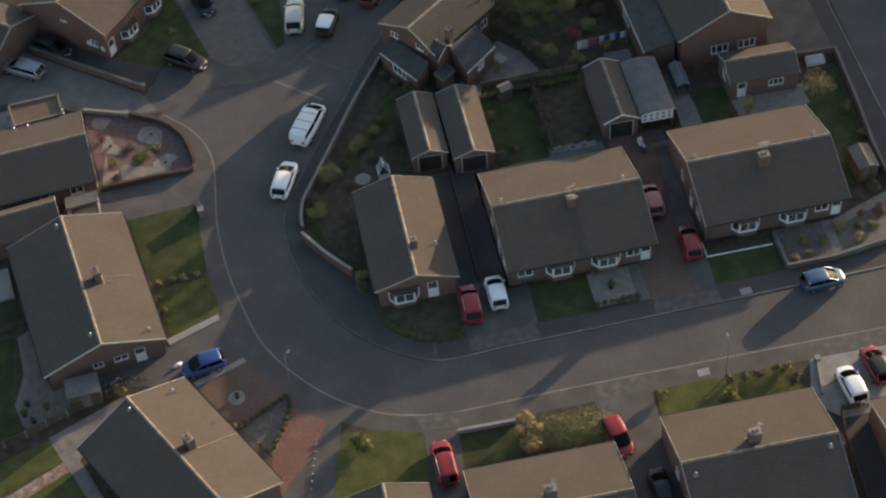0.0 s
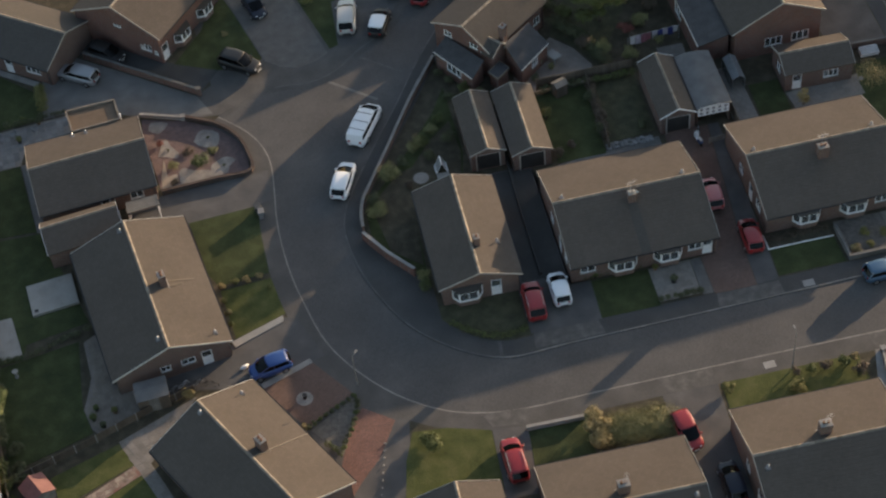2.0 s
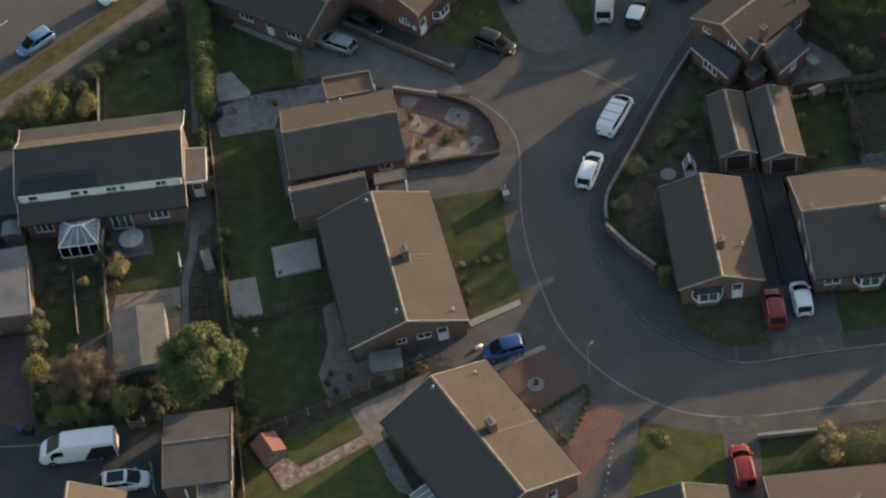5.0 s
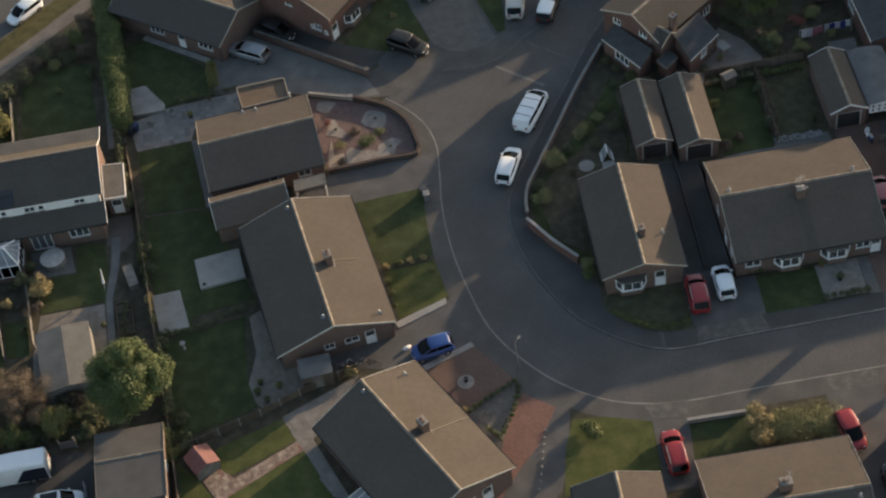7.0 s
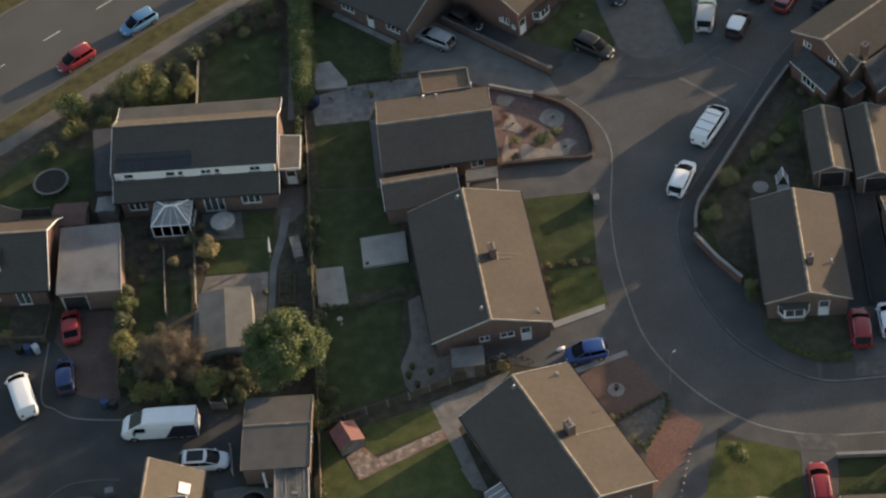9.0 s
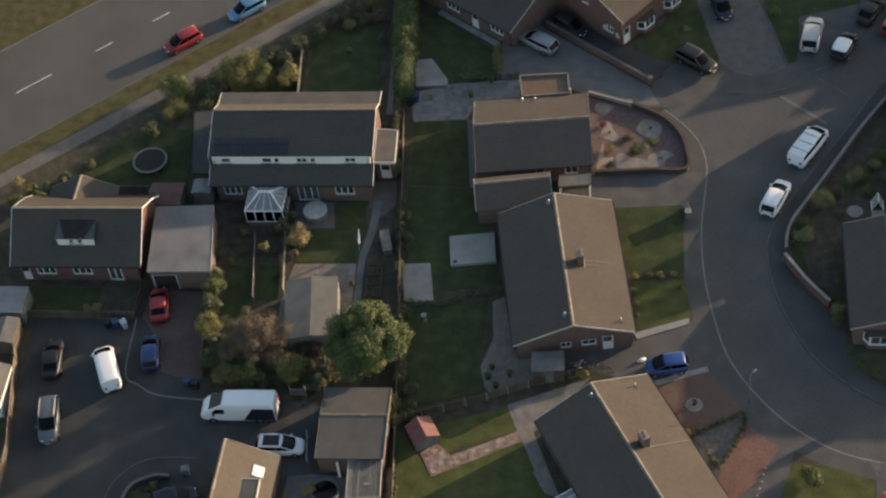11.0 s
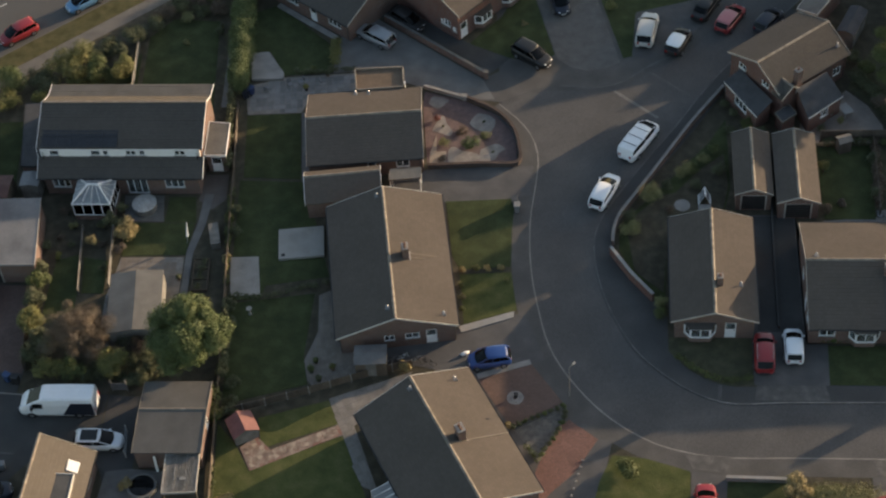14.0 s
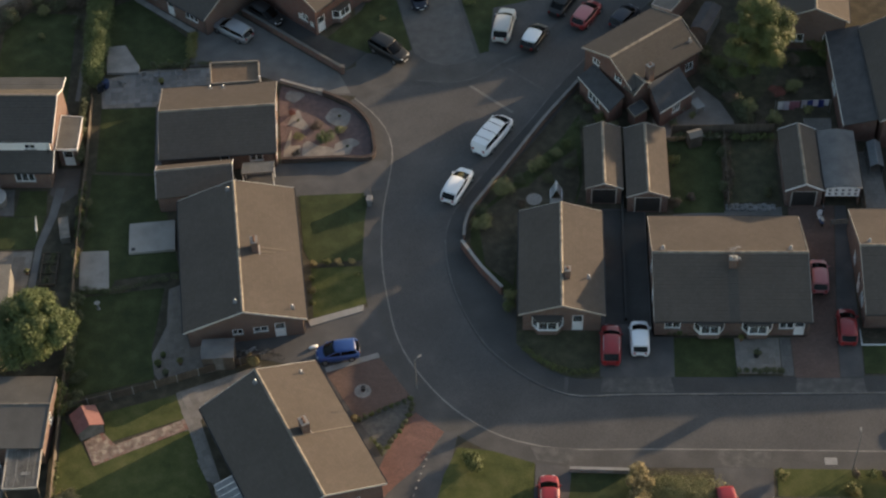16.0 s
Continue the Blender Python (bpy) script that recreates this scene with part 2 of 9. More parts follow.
TILE_BUFF = patterned("buff_roof_tiles", (0.125, 0.108, 0.088), (0.137, 0.118, 0.097), (0.118, 0.102, 0.083), 0.33, 0.33, gap=0.014, bump=0.1, scale=3.0, soft=0.5, spec=0.08)
RIDGE_TILE = material("pale_ridge_tile", (0.17, 0.148, 0.12), (0.25, 0.218, 0.178), 0.85, 0.5, 14, 0.3, per=0.22)
SOLAR = material("solar_cell_sheet", (0.024, 0.026, 0.031), (0.036, 0.038, 0.043), 0.3, 0.6, 6, 0.0)
PAVER = material("single_paving_slab", (0.165, 0.150, 0.133), (0.23, 0.211, 0.188), 0.9, 1.2, 14, 0.25, per=0.13)
DECK_CONCRETE = material("warm_pale_concrete", (0.215, 0.202, 0.182), (0.315, 0.297, 0.27), 0.9, 1.4, 16, 0.25, c3=(0.27, 0.254, 0.23))
PAVER_GREY = material("grey_patio_slab", (0.13, 0.132, 0.13), (0.20, 0.20, 0.196), 0.9, 1.6, 14, 0.25, per=0.24)
PAVER_WARM = material("worn_buff_slab", (0.15, 0.127, 0.105), (0.21, 0.182, 0.152), 0.9, 1.2, 14, 0.25, per=0.13)
PAVER_PINK = material("pink_or_buff_slab", (0.20, 0.14, 0.11), (0.33, 0.265, 0.20), 0.9, 0.55, 14, 0.25, per=0.2, spread=0.16)
BRICK_RED = patterned("red_brick", (0.125, 0.057, 0.046), (0.175, 0.082, 0.062), (0.14, 0.125, 0.112), 0.225, 0.075, up=True, gap=0.010)
BRICK_BROWN = patterned("brown_brick", (0.13, 0.075, 0.06), (0.18, 0.105, 0.082), (0.17, 0.15, 0.135), 0.225, 0.075, up=True, gap=0.010)
BLOCK_RED = patterned("red_block_paving", (0.15, 0.078, 0.062), (0.205, 0.11, 0.088), (0.09, 0.066, 0.058), 0.2, 0.1, gap=0.008)
BLOCK_BROWN = patterned("brown_block_paving", (0.115, 0.075, 0.062), (0.16, 0.105, 0.085), (0.07, 0.055, 0.05), 0.2, 0.1, gap=0.008)
SLABS = patterned("concrete_paving_slabs", (0.178, 0.163, 0.145), (0.22, 0.203, 0.182), (0.125, 0.12, 0.11), 0.6, 0.6, gap=0.016)
# darker copy of the slabs; on the terrace its shade is put into the colour
SLABS_DARK = patterned("dark_paving_slabs", (0.115, 0.113, 0.108), (0.145, 0.142, 0.135), (0.085, 0.083, 0.078), 0.6, 0.6, gap=0.016)
PINK_SLABS = patterned("pink_and_buff_paving", (0.22, 0.11, 0.085), (0.30, 0.235, 0.19), (0.12, 0.10, 0.08), 0.45, 0.45, gap=0.016)
GRAVEL = material("plum_slate_chippings", (0.095, 0.068, 0.065), (0.16, 0.108, 0.101), 0.9, 0.5, 26, 1.0, bdist=0.05)
GREY_GRAVEL = material("grey_gravel", (0.085, 0.079, 0.071), (0.165, 0.152, 0.136), 0.9, 0.4, 26, 1.0, bdist=0.05)
STONE_CHIPS = material("pale_stone_chippings", (0.16, 0.145, 0.13), (0.30, 0.28, 0.255), 0.92, 0.9, 24, 0.8, c3=(0.22, 0.20, 0.18), bdist=0.04)
PAVER_BUFF = material("buff_paving", (0.22, 0.185, 0.15), (0.31, 0.265, 0.215), 0.9, 0.6, 14, 0.25)
WARM_GRAVEL = material("buff_gravel", (0.135, 0.117, 0.102), (0.235, 0.205, 0.178), 0.92, 1.4, 20, 0.7, c3=(0.18, 0.157, 0.137), bdist=0.03)
GLASS = glassy("window_glass", (0.45, 0.5, 0.52), ior=1.35)
CAR_GLASS = glassy("car_glass", (0.016, 0.019, 0.021), 0.05, 0.25, 1.3)
CLEAR_SHEET = material("pale_clear_roof_sheet", (0.30, 0.33, 0.35), (0.40, 0.43, 0.45), 0.3, 1.0, 6, 0.03)
POLY = material("polycarbonate_sheet", (0.24, 0.255, 0.265), (0.32, 0.335, 0.345), 0.45, 1.0, 6, 0.05)
LINE = material("road_paint", (0.42, 0.41, 0.38), (0.62, 0.60, 0.56), 0.8, 0.5, 20, 0.2)
MOTTLED_PAINT = {}


def paint(name, c, metal=0.0, rough=0.32, coat=0.5):
    if name not in MOTTLED_PAINT:
        MOTTLED_PAINT[name] = material(name, tuple(v * 0.94 for v in c), c, rough, 0.8, 5, 0.0, metal=metal, coat=coat, grain=0.03)
    return MOTTLED_PAINT[name]


# for the close and drive_4, shade of fences and houses is in this colour
CLOSE_ASPHALT = material("darkened_asphalt", (0.037, 0.037, 0.037), (0.068, 0.066, 0.064), 0.9, 3.0, 12, 0.4, c3=(0.049, 0.049, 0.047))
LAMP_STEEL = material("dull_lamp_steel", (0.13, 0.132, 0.13), (0.18, 0.18, 0.177), 0.6, 0.5, 10, 0.05)
DARK_SLATE = material("dark_slate_roof", (0.040, 0.041, 0.044), (0.068, 0.068, 0.070), 0.8, 0.9, 12, 0.25)
P_WHITE = paint("white_car_paint", (0.74, 0.76, 0.78))
P_SILVER = paint("silver_car_paint", (0.28, 0.295, 0.31), 0.4, 0.38)
P_RED = paint("red_car_paint", (0.24, 0.020, 0.024))
P_DARKRED = paint("dark_red_car_paint", (0.24, 0.02, 0.022))
P_PINK = paint("faded_red_car_paint", (0.40, 0.14, 0.145))
P_BLUE = paint("blue_car_paint", (0.022, 0.062, 0.21))
P_INK = paint("dark_blue_car_paint", (0.012, 0.03, 0.10))
P_ROYAL = paint("royal_blue_car_paint", (0.018, 0.040, 0.13))
P_SKY = paint("light_blue_car_paint", (0.12, 0.26, 0.42), 0.3)
P_BLACK = paint("black_car_paint", (0.012, 0.013, 0.014), rough=0.42, coat=0.12)
P_NAVY = paint("navy_car_paint", (0.014, 0.019, 0.032), rough=0.4, coat=0.2)
# silver lightened: sun on one parked car is put into its paint
P_SUNLIT = paint("sunlit_silver_paint", (0.47, 0.47, 0.45), 0.25, 0.32)
P_STEEL = paint("steel_blue_car_paint", (0.06, 0.125, 0.20), 0.3)
P_GREY = paint("grey_car_paint", (0.11, 0.122, 0.135), 0.2)
LEAF_GREEN = leafy("green_leaves", (0.042, 0.055, 0.020), (0.082, 0.098, 0.033), (0.115, 0.132, 0.042))
LEAF_DARK = leafy("dark_green_leaves", (0.040, 0.050, 0.026), (0.073, 0.082, 0.041), (0.115, 0.118, 0.061))
LEAF_YELLOW = leafy("yellow_green_leaves", (0.070, 0.078, 0.024), (0.130, 0.130, 0.044), (0.21, 0.185, 0.07))
LEAF_GOLD = leafy("golden_leaves", (0.13, 0.105, 0.045), (0.24, 0.19, 0.085), (0.36, 0.29, 0.14))
LEAF_OLIVE = leafy("olive_hedge_leaves", (0.090, 0.096, 0.040), (0.160, 0.160, 0.068), (0.25, 0.235, 0.11))
LEAF_RUST = leafy("rusty_brown_twigs", (0.056, 0.043, 0.031), (0.097, 0.075, 0.054), (0.145, 0.115, 0.084))
LEAF_BRIGHT = leafy("bright_green_leaves", (0.036, 0.056, 0.018), (0.074, 0.098, 0.034), (0.115, 0.140, 0.055))
LEAF_COPPER = leafy("dark_copper_leaves", (0.018, 0.014, 0.012), (0.030, 0.022, 0.019), (0.048, 0.034, 0.028))
LEAF_RED = leafy("reddish_leaves", (0.09, 0.03, 0.028), (0.17, 0.06, 0.05), (0.25, 0.11, 0.08))


# ---------- building blocks ----------
def part(name, bm, mat, parent, label="", smooth=False, kind=""):
    me = bpy.data.meshes.new(name)
    if bm.faces:
        bmesh.ops.recalc_face_normals(bm, faces=bm.faces)
    bm.to_mesh(me)
    bm.free()
    me.materials.append(mat)
    if smooth:
        for p in me.polygons:
            p.use_smooth = True
    ob = new(name, me)
    if parent:
        ob.parent = parent
    if label or kind:
        tagged(ob, label=label, kind=kind)
    return ob


def thing(name, label, category, x=0, y=0, z=0, rz=0, group=""):
    ob = new(name)
    ob.empty_display_size = 0.3
    ob.matrix_basis = pose(x, y, z, 0, 0, rz)
    return tagged(ob, label=label, category=category, group=group)


def box(bm, x0, x1, y0, y1, z0, z1, m=None):
    vs = [bm.verts.new((x, y, z)) for z in (z0, z1) for x, y in ((x0, y0), (x1, y0), (x1, y1), (x0, y1))]
    if m is not None:
        for v in vs:
            v.co = m @ v.co
    for f in ((0, 3, 2, 1), (4, 5, 6, 7), (0, 1, 5, 4), (1, 2, 6, 5), (2, 3, 7, 6), (3, 0, 4, 7)):
        bm.faces.new([vs[i] for i in f])
    return vs


def tube(bm, r0, r1, p0, p1, n=10, cap=True):
    p0, p1 = Vector(p0), Vector(p1)
    q = (p1 - p0).to_track_quat("Z", "Y").to_matrix()
    a = [bm.verts.new(p0 + q @ Vector((r0 * math.cos(2 * math.pi * i / n), r0 * math.sin(2 * math.pi * i / n), 0))) for i in range(n)]
    b = [bm.verts.new(p1 + q @ Vector((r1 * math.cos(2 * math.pi * i / n), r1 * math.sin(2 * math.pi * i / n), 0))) for i in range(n)]
    for i in range(n):
        bm.faces.new((a[i], a[(i + 1) % n], b[(i + 1) % n], b[i]))
    if cap:
        bm.faces.new(a[::-1])
        bm.faces.new(b)


def prism(bm, pts, z0, z1):
    lo = [bm.verts.new((x, y, z0)) for x, y in pts]
    hi = [bm.verts.new((x, y, z1)) for x, y in pts]
    n = len(pts)
    f = bm.faces.new(hi)
    g = bm.faces.new(lo[::-1])
    for i in range(n):
        bm.faces.new((lo[i], lo[(i + 1) % n], hi[(i + 1) % n], hi[i]))
    bmesh.ops.triangulate(bm, faces=[f, g])


def smooth_line(pts, step=0.6):
    """A curve through the given plan points, at even steps."""
    out = []
    P = [Vector((*p, 0)) for p in pts]
    P = [2 * P[0] - P[1]] + P + [2 * P[-1] - P[-2]]
    for i in range(1, len(P) - 2):
        n = max(2, int((P[i + 1] - P[i]).length / step))
        for k in range(n):
            t = k / n
            out.append(0.5 * ((2 * P[i]) + (P[i + 1] - P[i - 1]) * t + (2 * P[i - 1] - 5 * P[i] + 4 * P[i + 1] - P[i + 2]) * t * t + (3 * P[i] - P[i - 1] - 3 * P[i + 1] + P[i + 2]) * t ** 3))
    out.append(P[-2])
    return [(v.x, v.y) for v in out]


def thin(line, step):
    out, last = [line[0]], Vector(line[0])
    for p in line[1:]:
        if (Vector(p) - last).length >= step:
            out.append(p)
            last = Vector(p)
    return out


def offset_line(pts, d):
    """The line moved d metres to its left."""
    out = []
    for i, p in enumerate(pts):
        a, b = Vector(pts[max(0, i - 1)]), Vector(pts[min(len(pts) - 1, i + 1)])
        t = (b - a).normalized()
        out.append((p[0] - t.y * d, p[1] + t.x * d))
    return out


def ribbon(bm, a, b, z0, z1):
    """A raised strip between two plan lines of the same number of points."""
    va = [[bm.verts.new((*p, z)) for p in a] for z in (z0, z1)]
    vb = [[bm.verts.new((*p, z)) for p in b] for z in (z0, z1)]
    for i in range(len(a) - 1):
        bm.faces.new((va[1][i], va[1][i + 1], vb[1][i + 1], vb[1][i]))
        bm.faces.new((va[0][i], va[0][i + 1], va[1][i + 1], va[1][i]))
        bm.faces.new((vb[0][i], vb[1][i], vb[1][i + 1], vb[0][i + 1]))
    for i in (0, -1):
        bm.faces.new((va[0][i], va[1][i], vb[1][i], vb[0][i]))


def patch(name, pts, mat, top, label, category, kind="structure", bottom=-0.05, curve=False):
    bm = bmesh.new()
    prism(bm, smooth_line(list(pts) + [pts[0]], 0.7)[:-1] if curve else pts, bottom, top)
    ob = part(name, bm, mat, None, kind=kind)
    return tagged(ob, label=label, category=category)


def slope(bm, x0, x1, ye, ze, yr, zr, thick=0.10, course=0.345, lap=0.02):
    """A tiled roof slope from the eave (ye, ze) up to the ridge (yr, zr), its courses lapped one over the other."""
    n = max(2, round(math.hypot(yr - ye, zr - ze) / course))
    rows = []
    for i in range(n + 1):
        t = i / n
        y, z = ye + (yr - ye) * t, ze + (zr - ze) * t
        if i:
            rows.append((y, z))
        if i < n:
            rows.append((y, z + lap))
    a = [bm.verts.new((x0, y, z)) for y, z in rows]
    b = [bm.verts.new((x1, y, z)) for y, z in rows]
    for i in range(len(rows) - 1):
        bm.faces.new((a[i], b[i], b[i + 1], a[i + 1]))
    lo = [bm.verts.new((x, y, z - thick)) for x, y, z in ((x0, ye, ze), (x1, ye, ze), (x1, yr, zr), (x0, yr, zr))]
    bm.faces.new(lo[::-1])
    bm.faces.new((a[0], lo[0], lo[1], b[0]))
    bm.faces.new([lo[3], lo[0]] + a)
    bm.faces.new([lo[1], lo[2]] + b[::-1])


def window_unit(parent, m, w, h, bars=1, name="window", frame_mat=None, door=False):
    """A framed window (or door) in the plane y = 0 of m, its foot at z = 0, facing -y."""
    fm = frame_mat or WHITE
    root = new(name)
    root.parent = parent
    root.matrix_basis = m
    bm = bmesh.new()
    f = 0.07
    for x0, x1, z0, z1 in ((-w / 2, w / 2, 0, f), (-w / 2, w / 2, h - f, h), (-w / 2, -w / 2 + f, f, h - f), (w / 2 - f, w / 2, f, h - f)):
        box(bm, x0, x1, -0.05, 0.06, z0, z1)
    for i in range(1, bars + 1):
        x = -w / 2 + w * i / (bars + 1)
        box(bm, x - 0.03, x + 0.03, -0.04, 0.05, f, h - f)
    if door:
        box(bm, -w / 2 + f, w / 2 - f, -0.02, 0.03, f, h * 0.55)
    part("frame", bm, fm, root)
    bm = bmesh.new()
    box(bm, -w / 2 + f * 0.8, w / 2 - f * 0.8, 0.0, 0.02, h * 0.55 if door else f * 0.8, h - f * 0.8)
    part("pane", bm, GLASS, root)
    if not door:
        bm = bmesh.new()
        box(bm, -w / 2 - 0.06, w / 2 + 0.06, -0.13, 0.05, -0.06, 0.0)
        part("sill", bm, CONCRETE if fm is WHITE else fm, root)
    else:
        bm = bmesh.new()
        box(bm, w / 2 - 0.2, w / 2 - 0.08, -0.09, -0.05, h * 0.47, h * 0.5)
        part("door_handle", bm, GALV, root)
    return root


def wall_run(parent, ang, dist, half, z1, openings, mat, off=0.0, gable=None, thick=0.28):
    """One wall of a house with openings cut through it. openings: (u, width, sill, height, kind). gable: (u of the apex, z of the apex)."""
    m = Matrix.Rotation(radians(ang), 4, "Z") @ Matrix.Translation((off, -dist, 0))
    us = sorted({-half, half, *[u + s * w / 2 for u, w, *_ in openings for s in (-1, 1)]})
    bm = bmesh.new()
    for a, b in zip(us[:-1], us[1:]):
        mid = (a + b) / 2
        holes = sorted((z, z + h) for u, w, z, h, k in openings if abs(mid - u) < w / 2)
        z = 0.0
        for h0, h1 in holes:
            if h0 > z:
                box(bm, a, b, 0, thick, z, h0, m)
            z = h1
        if z1 > z:
            box(bm, a, b, 0, thick, z, z1, m)
    if gable:
        pts = [(-half, z1), (half, z1), gable]
        v = [bm.verts.new(m @ Vector((u, y, z))) for y in (0, thick) for u, z in pts]
        for f in ((0, 1, 2), (5, 4, 3), (0, 3, 4, 1), (1, 4, 5, 2), (2, 5, 3, 0)):
            bm.faces.new([v[i] for i in f])
    bmesh.ops.remove_doubles(bm, verts=bm.verts[:], dist=0.0005)
    part("wall", bm, mat, parent)
    for u, w, z, h, k in openings:
        if k == "hole":
            continue
        if k == "bay":
            bay(parent, m @ pose(u, 0, z), w, h)
        elif k == "garage":
            garage_door(parent, m @ pose(u, 0.08, z), w, h)
        else:
            window_unit(parent, m @ pose(u, 0.06, z), w, h, 0 if k == "door" else (1 if w < 1.5 else 2), "door" if k == "door" else "window", door=k == "door")


def garage_door(parent, m, w, h):
    root = new("garage_door")
    root.parent = parent
    root.matrix_basis = m
    bm = bmesh.new()
    n = 7
    for i in range(n):
        box(bm, -w / 2, w / 2, 0, 0.04, h * i / n + 0.012, h * (i + 1) / n - 0.012)
    box(bm, -w / 2, w / 2, 0.02, 0.05, 0, h)
    part("door_leaf", bm, DARK_DOOR, root)
    bm = bmesh.new()
    for s in (-1, 1):
        box(bm, s * w / 2 - 0.06, s * w / 2 + 0.06, -0.11, 0.0, 0, h + 0.06)
    box(bm, -w / 2 + 0.06, w / 2 - 0.06, -0.11, 0.0, h, h + 0.06)
    part("frame", bm, CREAM, root)


def bay(parent, m, w, h):
    """A splayed bay window with a small flat top, standing out from the wall by 0.55 m."""
    root = new("bay_window")
    root.parent = parent
    root.matrix_basis = m
    d, s = 0.68, 0.5
    pts = [(-w / 2, 0.0), (-w / 2 + s, -d), (w / 2 - s, -d), (w / 2, 0.0)]
    bm = bmesh.new()
    prism(bm, pts, -0.62, -0.02)
    part("bay_wall", bm, BRICK_BROWN, root)
    bm = bmesh.new()
    prism(bm, [(-w / 2 - 0.1, 0.0), (-w / 2 + s - 0.05, -d - 0.1), (w / 2 - s + 0.05, -d - 0.1), (w / 2 + 0.1, 0.0)], h, h + 0.09)
    part("bay_roof", bm, TILE_GREY, root)
    for (x0, y0), (x1, y1) in zip(pts[:-1], pts[1:]):
        ln = math.hypot(x1 - x0, y1 - y0)
        a = math.degrees(math.atan2(y1 - y0, x1 - x0))
        mm = pose((x0 + x1) / 2, (y0 + y1) / 2, 0, 0, 0, a)
        bm = bmesh.new()
        f = 0.08
        for bx in ((-ln / 2, ln / 2, 0, f * 2.2), (-ln / 2, ln / 2, h - f, h - 0.005), (-ln / 2, -ln / 2 + f, f * 2.2, h - f), (ln / 2 - f, ln / 2, f * 2.2, h - f)):
            box(bm, bx[0], bx[1], -0.06, 0.04, bx[2], bx[3], mm)
        if ln > 1.0:
            box(bm, -0.03, 0.03, -0.04, 0.04, f, h - f, mm)
        part("frame", bm, WHITE, root)
        bm = bmesh.new()
        box(bm, -ln / 2 + 0.05, ln / 2 - 0.05, -0.01, 0.01, 0.05, h - 0.05, mm)
        part("pane", bm, GLASS, root)


def chimney(parent, x, y, z0, z1, w=0.75, d=0.55, pots=2, pale=False):
    root = new("chimney")
    root.parent = parent
    root.matrix_basis = pose(x, y, 0)
    bm = bmesh.new()
    box(bm, -w / 2, w / 2, -d / 2, d / 2, z0, z1 - 0.2)
    box(bm, -w / 2 - 0.05, w / 2 + 0.05, -d / 2 - 0.05, d / 2 + 0.05, z1 - 0.2, z1 - 0.06)
    part("shaft", bm, BRICK_BROWN, root)
    bm = bmesh.new()
    box(bm, -w / 2 - 0.02, w / 2 + 0.02, -d / 2 - 0.02, d / 2 + 0.02, z1 - 0.06, z1)
    part("flaunching", bm, CONCRETE, root)
    bm = bmesh.new()
    box(bm, -w / 2 - 0.12, w / 2 + 0.12, -d / 2 - 0.12, d / 2 + 0.12, z0 + 0.05, z0 + 0.45)
    part("flashing", bm, FLASH, root)
    for i in range(pots):
        bm = bmesh.new()
        px = (i - (pots - 1) / 2) * 0.36
        tube(bm, 0.13, 0.10, (px, 0, z1 - 0.02), (px, 0, z1 + 0.22), 12)
        tube(bm, 0.125, 0.125, (px, 0, z1 + 0.16), (px, 0, z1 + 0.21), 12)
        part("pot", bm, TERRACOTTA if not pale else CREAM, root)


